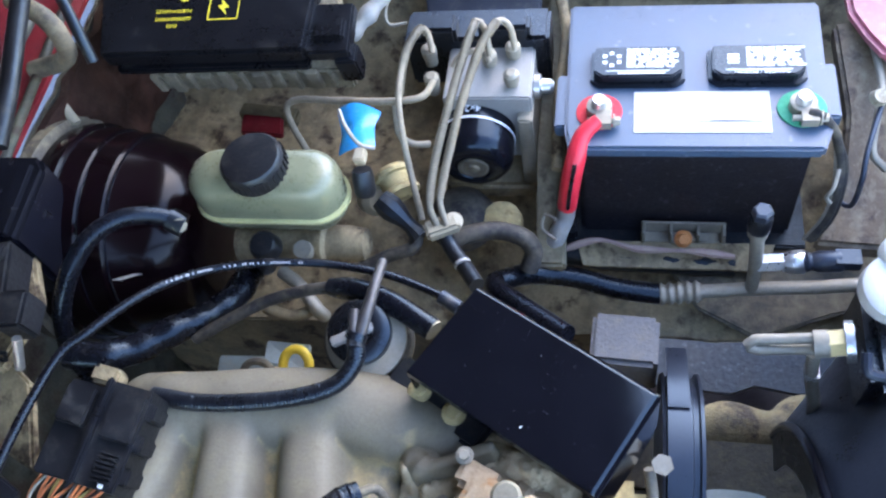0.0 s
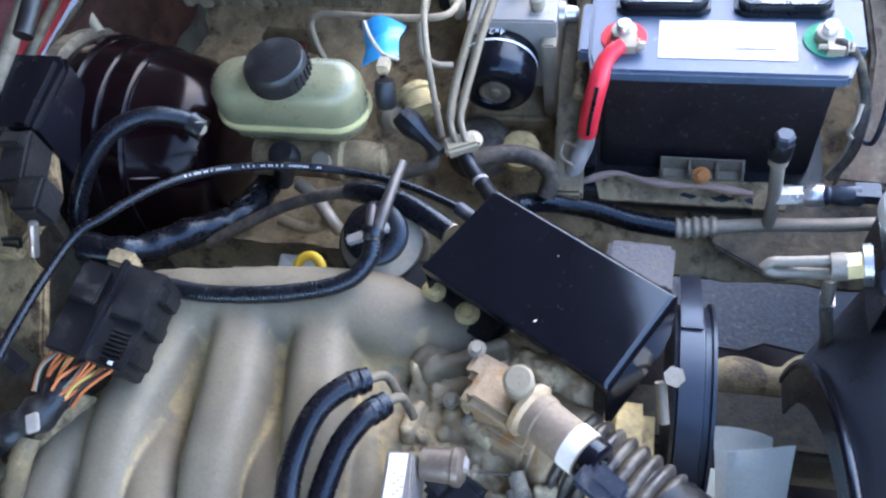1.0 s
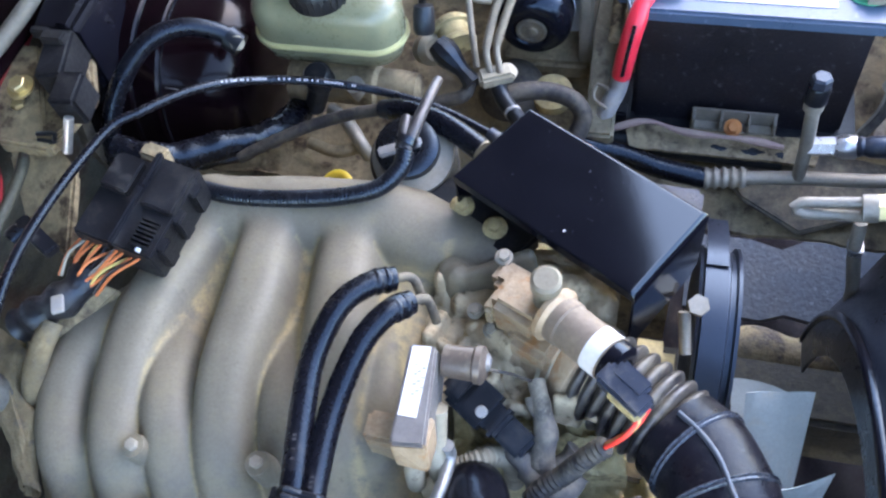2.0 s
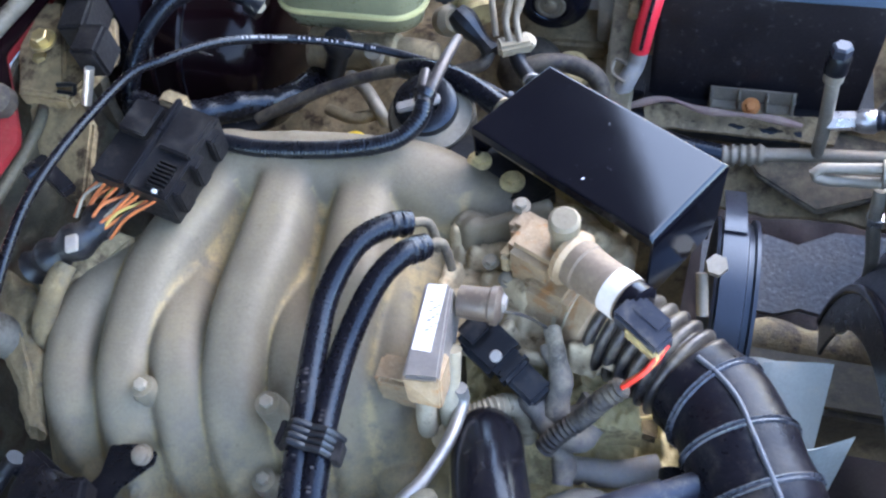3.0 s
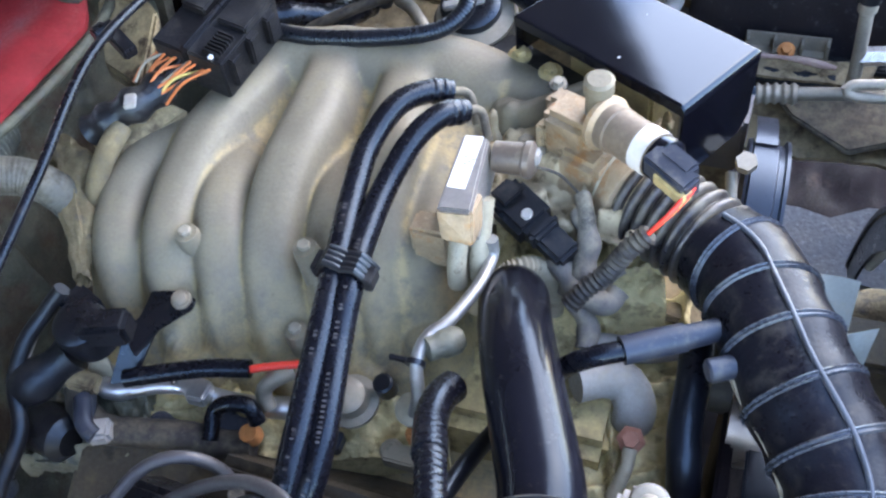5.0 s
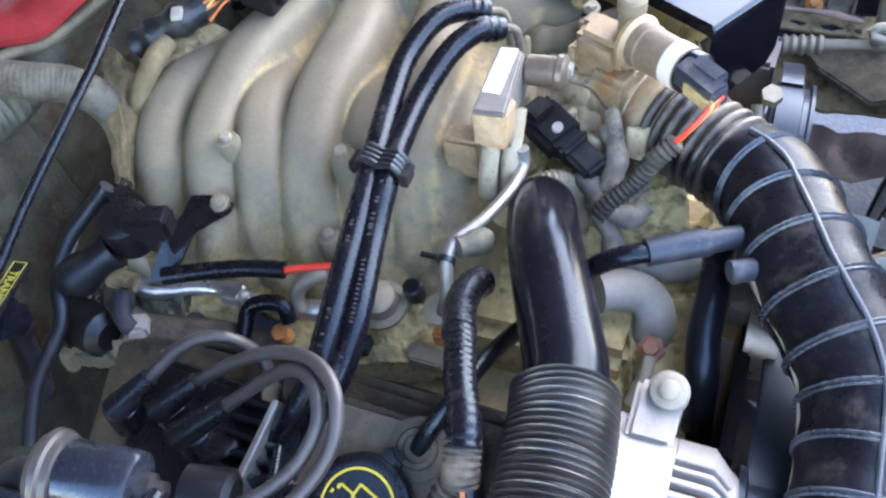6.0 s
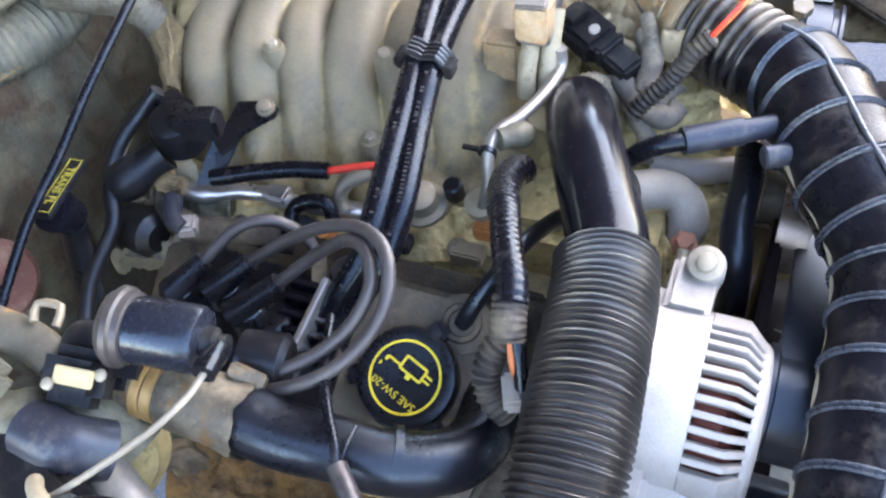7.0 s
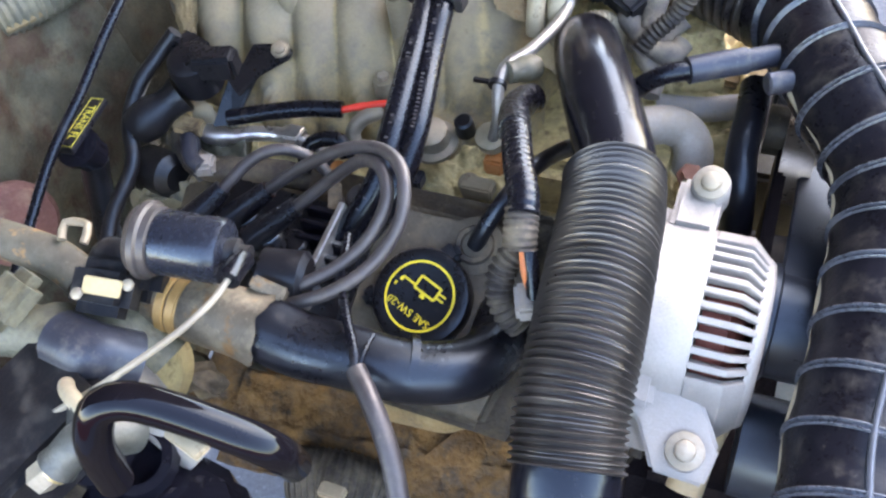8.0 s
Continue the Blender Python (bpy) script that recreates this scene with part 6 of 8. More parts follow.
part("end", Geo().lathe((-0.200, 0.415, 1.045), (0.75, -0.6, -0.05), [(0, 0.0125), (0.003, 0.0125)], 16), PALE_PLASTIC, ch)
cd = thing("split_conduit", (-0.406, 0.334, 1.000), "black corrugated conduit bending up to a grey lead", "cable")
part("conduit", Geo().tube([(-0.507, 0.318, 1.045), (-0.451, 0.313, 1.045), (-0.383, 0.316, 1.050), (-0.326, 0.325, 1.055), (-0.292, 0.338, 1.060), (-0.274, 0.358, 1.070), (-0.271, 0.375, 1.080)], ribbed(0.0102, 0.004, 0.0007), 14, 0.001), RUBBER_HOSE, cd)
part("lead", Geo().tube([(-0.271, 0.374, 1.082), (-0.265, 0.402, 1.090), (-0.261, 0.440, 1.090), (-0.260, 0.480, 1.080)], lambda s, w: 0.0075 - 0.002 * s / w, 12), RUBBER_GREY, cd)
part("lead", Geo().tube([(-0.276, 0.373, 1.083), (-0.276, 0.394, 1.090), (-0.278, 0.411, 1.090)], 0.006, 12), RUBBER_GREY, cd)
part("tie", Geo().cyl((-0.273, 0.379, 1.083), (-0.271, 0.387, 1.086), 0.012), BLACK_PLASTIC, cd)

# ---- vacuum can with silver collar ----
vc = thing("vacuum_can", (-0.298, 0.430, 0.980), "round black vacuum can with a silver collar", "engine part")
VN = Vector((0.05, -0.35, 1)).normalized()
vo = Vector((-0.278, 0.407, 1.030))
part("skirt", Geo().lathe(vo - VN * 0.05, VN, [(0, 0.03), (0.01, 0.049), (0.045, 0.051), (0.05, 0.047)], 48), RUBBER_DUSTY, vc)
part("collar", Geo().lathe(vo - VN * 0.001, VN, [(0, 0.047), (0.005, 0.0465), (0.007, 0.041)], 48), STEEL_DULL, vc)
part("cap", Geo().lathe(vo + VN * 0.006 + Vector((-0.006, 0.006, 0)), VN, [(0, 0.037), (0.012, 0.036), (0.016, 0.03), (0.016, 0.018), (0.012, 0.016)], 48), BLACK_PLASTIC, vc)
part("lever", Geo().box(vo + VN * 0.022 + Vector((-0.012, 0.002, 0)), (0.05, 0.012, 0.008), Euler((0.3, 0, 0.5)).to_matrix()), GREY_PLASTIC, vc, bevel=0.002)
dh = thing("dipstick_handle", (-0.404, 0.415, 0.900), "yellow plastic dipstick ring handle", "dipstick")
RR = [Vector((-0.384, 0.401, 0.955)) + Vector((0.017 * math.cos(a), 0.019 * math.sin(a) * 0.9, 0.012 * math.sin(a))) for a in [2 * math.pi * k / 20 for k in range(21)]]
part("ring", Geo().tube(RR, 0.006, 10, 0.004), YELLOW_PLASTIC, dh)
part("stem", Geo().tube([(-0.384, 0.394, 0.950), (-0.409, 0.405, 0.900), (-0.447, 0.422, 0.820)], 0.005, 10), YELLOW_PLASTIC, dh)
hs = thing("heat_shield", (-0.488, 0.449, 0.850), "pale crumpled shield plate and clips below the loom", "bracket")
part("plate", Geo().prism([(-0.516, 0.434, 0.900), (-0.521, 0.392, 0.880), (-0.464, 0.396, 0.880), (-0.444, 0.437, 0.900)], (0, 0, -0.006)), FAN_PLASTIC, hs, bevel=0.002)
part("plate", Geo().prism([(-0.455, 0.459, 0.900), (-0.453, 0.428, 0.900), (-0.392, 0.416, 0.890), (-0.393, 0.456, 0.900)], (0, 0, -0.006)), FAN_PLASTIC, hs, bevel=0.002)
part("hook", Geo().tube([(-0.470, 0.398, 0.920), (-0.458, 0.412, 0.930), (-0.439, 0.414, 0.930), (-0.425, 0.405, 0.920)], 0.005, 8), DARK_METAL, hs)
part("arm", Geo().tube([(-0.435, 0.536, 0.950), (-0.407, 0.516, 0.950), (-0.381, 0.489, 0.940), (-0.375, 0.488, 0.920)], 0.009, 10), STEEL_DULL, hs)
part("arm", Geo().tube([(-0.455, 0.491, 0.930), (-0.413, 0.481, 0.930), (-0.378, 0.499, 0.930)], 0.008, 10), TAN_SHEET, hs)

# ---- grime and hardware on the far wing ----
wp_ = thing("battery_side_panel", (-0.118, 0.908, 0.800), "khaki folded steel panel beside the battery", "panel")
part("fold", Geo().prism([(-0.110, 0.604, 0.870), (-0.071, 0.605, 0.870), (-0.078, 0.771, 0.930), (-0.087, 1.043, 0.970), (-0.113, 1.044, 0.970), (-0.117, 0.761, 0.930)], (0, 0, -0.05)), surface("khaki_steel", (0.13, 0.115, 0.07), 0.65, vary=0.4, dust=0.3, spots=(0.05, 0.04, 0.025), spot_amount=0.3), wp_, bevel=0.004)
part("rod", Geo().tube([(-0.102, 1.021, 0.990), (-0.082, 0.927, 0.980), (-0.087, 0.833, 0.965), (-0.086, 0.714, 0.940)], 0.008, 10), TAN_SHEET, wp_)
sl_ = thing("modulator_bracket", (-0.221, 1.049, 0.900), "dark blue-grey plate behind the brake unit", "bracket")
part("plate", Geo().prism([(-0.292, 0.953, 0.960), (-0.119, 0.881, 0.960), (-0.125, 1.046, 0.980), (-0.311, 1.055, 0.980)], (0, 0, -0.01)), BLUE_PLASTIC, sl_, bevel=0.004)
part("front", Geo().prism([(-0.254, 0.741, 0.860), (-0.120, 0.743, 0.860), (-0.128, 0.810, 0.880), (-0.251, 0.810, 0.880)], (0, 0, -0.03)), TAN_SHEET, sl_, bevel=0.006)
em_ = thing("engine_mount", (-0.208, 0.721, 0.800), "grimy round rubber mount on the wing", "mount")
part("dome", Geo().lathe((-0.224, 0.688, 0.850), (0, -0.2, 1), [(0, 0.05), (0.02, 0.045), (0.035, 0.03), (0.04, 0.01)], 28), RUBBER_DUSTY, em_)
part("nut", Geo().lathe((-0.164, 0.678, 0.860), (0, -0.3, 1), [(0, 0.03), (0.015, 0.028), (0.02, 0.015)], 20), CAST_DUSTY, em_)
kh = thing("heater_tube", (-0.171, 0.660, 0.850), "black rubber tube behind the cover box", "hose")
part("tube", Geo().tube([(-0.218, 0.599, 0.930), (-0.195, 0.610, 0.935), (-0.159, 0.620, 0.930), (-0.126, 0.617, 0.920), (-0.112, 0.608, 0.900), (-0.119, 0.589, 0.880)], 0.0125, 14), RUBBER_DUSTY, kh)
rw = thing("wing_corner", (0.337, 0.988, 0.950), "faded pinkish red corner of the front wing", "car body", kind="structure")
part("panel", Geo().prism([(0.292, 1.002, 1.000), (0.295, 0.937, 1.000), (0.311, 0.895, 1.000), (0.330, 0.859, 1.000), (0.375, 0.843, 1.000), (0.397, 0.997, 1.000)], (0, 0, -0.02)), surface("faded_red_paint", (0.42, 0.13, 0.16), 0.4, vary=0.15, dust=0.25, dust_colour=(0.45, 0.33, 0.33), bump=0.05), rw, bevel=0.006)
hd = thing("headlamp_bracket", (0.325, 0.845, 0.900), "brown stained folded bracket by the headlamp", "bracket")
part("fold", Geo().prism([(0.278, 0.937, 0.980), (0.292, 0.811, 0.940), (0.284, 0.720, 0.900), (0.254, 0.663, 0.850), (0.342, 0.657, 0.850), (0.366, 0.892, 0.960), (0.325, 0.946, 0.980)], (0, 0, -0.03)), surface("brown_steel", (0.14, 0.1, 0.06), 0.7, vary=0.45, dust=0.3, spots=(0.05, 0.03, 0.02), spot_amount=0.4), hd, bevel=0.005)
part("loop", Geo().tube([(0.262, 0.679, 0.920), (0.255, 0.681, 0.930), (0.262, 0.687, 0.940), (0.269, 0.710, 0.950)], 0.003, 8), STEEL_DULL, hd)
part("clip", Geo().lathe((0.316, 0.796, 0.985), (0.3, -0.3, 1), [(0, 0.012), (0.01, 0.01)], 12), PALE_PLASTIC, hd)
fs_ = thing("fuse_box_stay", (-0.540, 0.838, 0.900), "rust-brown stay plate below the fuse box", "bracket")
part("plate", Geo().prism([(-0.582, 0.824, 0.930), (-0.486, 0.807, 0.930), (-0.473, 0.818, 0.950), (-0.567, 0.830, 0.950)], (0, 0, -0.02)), TAN_SHEET, fs_, bevel=0.003)
part("patch", Geo().prism([(-0.567, 0.786, 0.930), (-0.498, 0.780, 0.930), (-0.504, 0.814, 0.935), (-0.570, 0.820, 0.935)], (0, 0, -0.01)), RED_PAINT, fs_, bevel=0.003)
wc_ = thing("washer_hose_joint", (-0.359, 0.898, 1.050), "grey wrapped hose joint beside the fuse box", "hose")
part("hose", Geo().tube([(-0.369, 0.840, 1.070), (-0.352, 0.856, 1.080), (-0.334, 0.877, 1.090), (-0.317, 0.909, 1.100)], lambda s, w: 0.012 + 0.002 * math.sin(s * 200), 14), GREY_PLASTIC, wc_)
part("wire", Geo().tube([(-0.321, 0.909, 1.080), (-0.325, 0.881, 1.070), (-0.319, 0.870, 1.060), (-0.296, 0.874, 1.060)], 0.002, 8), WHITE_WIRE, wc_)



# ---- front drive: pulley, fan, shroud ----
fp = thing("drive_pulley", (0.09, 0.36, 0.66), "black grooved drive pulley with belt", "pulley")
part("rim", Geo().lathe((0.055, 0.362, 0.775), (1, 0, 0), [(0, 0.09), (0, 0.122), (0.004, 0.124), (0.006, 0.12)] + [(0.008, 0.12), (0.028, 0.12)] + [(0.03, 0.126), (0.034, 0.126), (0.036, 0.118), (0.042, 0.118), (0.044, 0.124), (0.048, 0.124), (0.05, 0.09)], 80), BELT_BLACK, fp)
part("web", Geo().lathe((0.065, 0.362, 0.775), (1, 0, 0), [(0, 0.1), (0.004, 0.1)], 40), DARK_METAL, fp)
ps_ = thing("steering_pump", (0.04, 0.42, 0.72), "grey cast power steering pump bracket", "pump")
part("body", Geo().box((0.010, 0.498, 0.830), (0.085, 0.07, 0.09), Euler((0, 0, -0.05)).to_matrix()), surface("slate_cast_metal", (0.075, 0.077, 0.082), 0.5, vary=0.25, dust=0.3, dust_colour=(0.14, 0.125, 0.09), bump=0.4), ps_, bevel=0.006)
BELT_Y = (0.077, 0.495, 0.885)[1]


def belt(u, v):
    """The flat belt: up from the far side, then over the pulley's top."""
    if u < 0.4:
        y, z = BELT_Y + (0.395 - BELT_Y) * u / 0.4, 0.86 + 0.041 * math.sin(u / 0.4 * math.pi / 2)
    else:
        a = radians(72 + 130 * (u - 0.4) / 0.6)
        y, z = 0.362 + 0.1275 * math.cos(a), 0.775 + 0.1275 * math.sin(a)
    return 0.061 + 0.025 * v, y, z


part("fan_belt", Geo().sheet(belt, 60, 4, (0, 0, -0.004)), BELT_BLACK, ps_, "smooth black belt")
part("stud", Geo().cyl((0.039, 0.313, 0.930), (0.046, 0.278, 0.900), 0.0065).lathe((0.052, 0.316, 0.940), (0, -0.4, 1), [(0, 0.012), (0.012, 0.012)], 6), STEEL_DULL, ps_)
fan = thing("cooling_fan", (0.19, 0.15, 0.55), "pale grey plastic cooling fan", "fan")
FC = Vector((0.165, 0.10, 0.60))
part("hub", Geo().lathe(FC - Vector((0.03, 0, 0)), (1, 0, 0), [(0, 0.05), (0.01, 0.06), (0.05, 0.06), (0.06, 0.045)], 32), DARK_METAL, fan)
for k in range(11):
    a = radians(77) + 2 * math.pi * k / 11

    def blade(u, v, a=a):
        r = 0.055 + 0.228 * u - 0.02 * abs(v - 0.5) ** 3 * u
        w = (v - 0.5) * (0.06 + 0.03 * u)
        b = a + (-0.42 * w + 0.008 * math.sin(math.pi * v)) / r
        return FC + Vector((0.9 * w, r * math.cos(b), r * math.sin(b)))

    part("blade", Geo().sheet(blade, 8, 10, (0.002, 0.002, 0)), FAN_PLASTIC, fan)
sh = thing("fan_shroud", (0.27, 0.12, 0.5), "glossy black plastic fan shroud", "shroud")


def shroud(u, v):
    a = radians(5 + 170 * u)
    r = 0.372 + 0.17 * v
    x = 0.225 + 0.13 * v
    return x, 0.10 + r * math.cos(a), 0.60 + r * math.sin(a) + 0.02 * v


part("ring", Geo().sheet(shroud, 60, 8, (0.0, 0, -0.005)), BELT_BLACK, sh)
part("lip", Geo().tube([shroud(k / 40, 0) for k in range(41)], 0.007, 10), BLACK_GLOSS, sh)
part("skirt", Geo().sheet(lambda u, v: (0.222, 0.10 + (0.372 - 0.05 * v) * math.cos(radians(5 + 170 * u)), 0.60 + (0.372 - 0.05 * v) * math.sin(radians(5 + 170 * u))), 60, 3, (0.004, 0, 0)), BLACK_PLASTIC, sh)
hk = thing("cooler_pipe", (0.204, 0.491, 0.900), "bent steel cooler pipe with brass fitting", "pipe")
part("pipe", Geo().tube([(0.220, 0.469, 0.957), (0.182, 0.469, 0.950), (0.155, 0.469, 0.945), (0.148, 0.465, 0.940), (0.159, 0.462, 0.935), (0.190, 0.464, 0.935), (0.223, 0.462, 0.940)], 0.0065, 12), STEEL_DULL, hk)
part("collar", Geo().cyl((0.217, 0.462, 0.955), (0.233, 0.462, 0.958), 0.016), STEEL_DULL, hk)
part("nut", Geo().cyl((0.232, 0.462, 0.958), (0.249, 0.463, 0.962), 0.0165, n=6), ZINC, hk, "brass coloured nut")
part("washer", Geo().cyl((0.249, 0.463, 0.962), (0.258, 0.463, 0.964), 0.024, n=24), STEEL, hk)
part("line", Geo().tube([(0.222, 0.463, 0.930), (0.230, 0.458, 0.870), (0.245, 0.451, 0.800), (0.248, 0.435, 0.720), (0.237, 0.432, 0.680)], 0.008, 10), STEEL_DULL, hk)
part("clip", Geo().box((0.229, 0.461, 0.880), (0.016, 0.02, 0.014)), STEEL, hk, bevel=0.002)
rc_ = thing("radiator_cap", (0.291, 0.538, 0.980), "white round expansion tank cap", "cap")
part("cap", Geo().lathe((0.294, 0.505, 1.000), (0.02, -0.2, 1), [(0, 0.036), (0.006, 0.039), (0.026, 0.038), (0.031, 0.033), (0.033, 0.02)], 40).lathe((0.292, 0.537, 1.030), (0, -0.2, 1), [(0, 0.018), (0.02, 0.017), (0.024, 0.012)], 20), WHITE_LABEL, rc_)
part("tank", Geo().box((0.313, 0.472, 0.930), (0.09, 0.14, 0.1)), BLACK_PLASTIC, rc_, bevel=0.012)
part("tank_clip", Geo().tube([(0.259, 0.433, 1.000), (0.261, 0.414, 0.990), (0.278, 0.410, 0.990)], 0.006, 8), BLUE_PLASTIC, rc_)

# dark plate and rail under the service line; the plate stands in for shade
bp = thing("shade_plate", (0.15, 0.62, 0.7), "dark plate standing in for shade, with a rail, below the service line", "panel")
part("plate", Geo().prism([(0.108, 0.590, 0.790), (0.189, 0.562, 0.760), (0.282, 0.591, 0.780), (0.345, 0.605, 0.790), (0.338, 0.666, 0.790), (0.154, 0.698, 0.790), (0.067, 0.657, 0.790)], (0, 0, -0.01)), DARK_METAL, bp, bevel=0.003)
part("rail", Geo().tube([(-0.090, 0.667, 0.800), (-0.012, 0.658, 0.800), (0.066, 0.656, 0.800), (0.158, 0.654, 0.800)], 0.016, 12), BLACK_DUSTY, bp)
sl2 = thing("splash_liner", (0.25, 0.75, 0.4), "rough slate-blue speckled splash liner below the battery", "panel")
part("sheet", Geo().prism([(0.07, 0.640, 0.40), (0.20, 0.630, 0.40), (0.24, 0.648, 0.40), (0.31, 0.636, 0.40), (0.45, 0.650, 0.40), (0.45, 0.830, 0.40), (0.30, 0.825, 0.40), (0.235, 0.785, 0.40), (0.18, 0.800, 0.40), (0.07, 0.800, 0.40)], (0, 0, -0.01)), ASPHALT, sl2)
# Added black sheet: covers the ground and stands in for the darkness there.
single("dark_ground_sheet", Geo().sheet(lambda u, v: (-0.05 + 0.52 * u, -0.75 + 1.88 * v, 0.24 + 2.0 * bumpy(u, v * 2)), 30, 60, (0, 0, -0.01)), SHADE_BLACK, "added black sheet hiding the ground, standing in for shade", "car body", kind="structure")
fr = thing("chassis_rail", (0.25, 0.5, 0.3), "rusty tan chassis rail and suspension mount", "chassis")
part("rail", Geo().box((0.2, 0.47, 0.40), (0.7, 0.10, 0.14)), GRIME, fr, bevel=0.01)
part("mount", Geo().tube([(0.160, 0.560, 0.380), (0.215, 0.555, 0.400), (0.280, 0.562, 0.395), (0.350, 0.600, 0.360)], lambda s, w: 0.05 + 0.008 * math.sin(s * 45), 20).tube([(0.150, 0.530, 0.360), (0.190, 0.500, 0.350), (0.256, 0.490, 0.350), (0.340, 0.520, 0.340)], 0.045, 16), surface("rusty_tan", (0.15, 0.11, 0.055), 0.8, vary=0.5, dust=0.3, dust_colour=(0.24, 0.185, 0.09), spots=(0.03, 0.018, 0.012), spot_amount=0.5, spot_scale=14.0, bump=0.9), fr)



# ---- near side: fuel rail, pipes, breather ----
sp = thing("vapour_pipe", (-0.202, 0.006, 0.950), "bent bright silver vapour pipe", "pipe")
part("pipe", Geo().tube([(-0.165, 0.084, 1.020), (-0.164, 0.080, 1.000), (-0.167, 0.041, 1.000), (-0.181, 0.000, 0.998), (-0.194, -0.019, 0.997), (-0.198, -0.036, 0.995), (-0.197, -0.051, 0.985), (-0.195, -0.061, 0.960), (-0.201, -0.068, 0.930)], 0.0062, 14), surface("tarnished_tube", (0.3, 0.295, 0.28), 0.42, 0.75, vary=0.35, dust=0.3, dust_colour=(0.22, 0.2, 0.15), bump=0.2), sp)
part("tie", Geo().lathe((-0.199, -0.044, 0.990), (0.05, -1, -0.3), [(0, 0.0095), (0.005, 0.0095)], 14).box((-0.209, -0.047, 0.992), (0.028, 0.004, 0.004)), BLACK_PLASTIC, sp)
part("grommet", Geo().lathe((-0.204, -0.059, 0.925), (0, -0.4, 1), [(0, 0.016), (0.012, 0.016), (0.016, 0.01)], 20), PALE_PLASTIC, sp)
part("base", Geo().box((-0.198, -0.070, 0.905), (0.022, 0.02, 0.02)), ORANGE_RUST, sp, bevel=0.003)
pv = thing("breather_hose", (-0.166, -0.107, 0.920), "black breather hose with valve and braided lead", "hose")
part("valve", Geo().lathe((-0.167, -0.010, 0.990), (-0.6, -0.6, 0.15), [(0, 0.009), (0.006, 0.013), (0.02, 0.013), (0.024, 0.011), (0.035, 0.011)], 20), GREY_GREEN, pv, "dusty plastic valve")
part("elbow", Geo().tube([(-0.158, -0.064, 0.995), (-0.162, -0.082, 1.005), (-0.160, -0.108, 1.015), (-0.147, -0.146, 1.030)], 0.0145, 16), RUBBER, pv)
part("hose", Geo().tube([(-0.161, -0.104, 1.015), (-0.142, -0.156, 1.035), (-0.126, -0.198, 1.045), (-0.112, -0.228, 1.045), (-0.107, -0.245, 1.040)], lambda s, w: 0.0125 + 0.0006 * math.sin(s * 900), 16, 0.002), RUBBER, pv)
part("braid", Geo().tube([(-0.110, -0.237, 1.040), (-0.107, -0.253, 1.030), (-0.105, -0.262, 1.020)], ribbed(0.0145, 0.005, 0.0015), 16, 0.0012), RUBBER_DUSTY, pv)
part("loop", Geo().tube([(-0.110, -0.256, 1.010), (-0.117, -0.265, 1.000), (-0.119, -0.277, 0.985), (-0.112, -0.286, 0.970), (-0.099, -0.289, 0.955)], ribbed(0.0125, 0.006, 0.003), 14, 0.0012), RUBBER_DUSTY, pv)
part("bare_lead", Geo().tube([(-0.103, -0.261, 1.020), (-0.098, -0.274, 1.010), (-0.092, -0.279, 0.990)], 0.003, 8), ORANGE_WIRE, pv)
part("lead", Geo().tube([(-0.102, -0.247, 1.030), (-0.095, -0.266, 1.015), (-0.088, -0.283, 0.990)], 0.006, 10), RUBBER, pv)
part("fitting", Geo().box((-0.095, -0.285, 0.985), (0.016, 0.03, 0.016), Euler((0, 0, 0.4)).to_matrix()), GREY_PLASTIC, pv, bevel=0.003)
dgh = thing("plug_lead", (-0.160, -0.184, 0.940), "black spark plug lead into the rocker cover", "cable")
part("lead", Geo().tube([(-0.116, -0.049, 0.930), (-0.125, -0.087, 0.955), (-0.133, -0.135, 0.980), (-0.143, -0.178, 0.986), (-0.157, -0.201, 0.966), (-0.167, -0.211, 0.944)], lambda s, w: 0.0078 + 0.002 * max(0, 1 - s / 0.06), 16), RUBBER_HOSE, dgh)
part("washer", Geo().lathe((-0.1665, -0.2105, 0.9435), (0.03, -0.47, 0.88), [(0, 0.027), (0.0035, 0.0265), (0.0042, 0.0215), (0.0042, 0.012)], 40), VALVE_METAL, dgh, "flat dusty seat")
part("grommet", Geo().lathe((-0.1665, -0.2115, 0.9460), (0.03, -0.47, 0.88), [(0, 0.0185), (0.003, 0.018), (0.0046, 0.0165), (0.0044, 0.0125), (0.0015, 0.0115), (0.001, 0.008)], 40), RUBBER_DUSTY, dgh, "dusty rubber grommet")
nh = thing("duct_breather", (-0.011, 0.061, 0.960), "black breather tube with blue-grey sleeve into the duct", "hose")
part("sleeve", Geo().tube([(-0.027, 0.004, 1.000), (-0.003, 0.018, 1.000), (0.022, 0.031, 1.000)], 0.013, 18), BLUE_PLASTIC, nh)
part("tube", Geo().tube([(-0.024, 0.005, 1.000), (-0.044, -0.005, 1.000), (-0.066, -0.009, 0.985), (-0.081, -0.007, 0.960), (-0.094, -0.002, 0.920)], 0.0095, 14), RUBBER, nh)
th = thing("coolant_elbow", (-0.051, 0.090, 0.840), "dusty grey cast coolant elbow", "engine part")
part("elbow", Geo().tube([(-0.071, 0.025, 0.900), (-0.045, 0.041, 0.895), (-0.024, 0.043, 0.885), (-0.012, 0.029, 0.870), (-0.015, 0.023, 0.840)], 0.021, 18), surface("grey_cast", (0.3, 0.29, 0.26), 0.6, dust=0.35), th)
part("pipe", Geo().tube([(-0.065, 0.085, 0.880), (-0.018, 0.090, 0.880), (0.021, 0.105, 0.880)], 0.014, 14), GREY_PLASTIC, th)
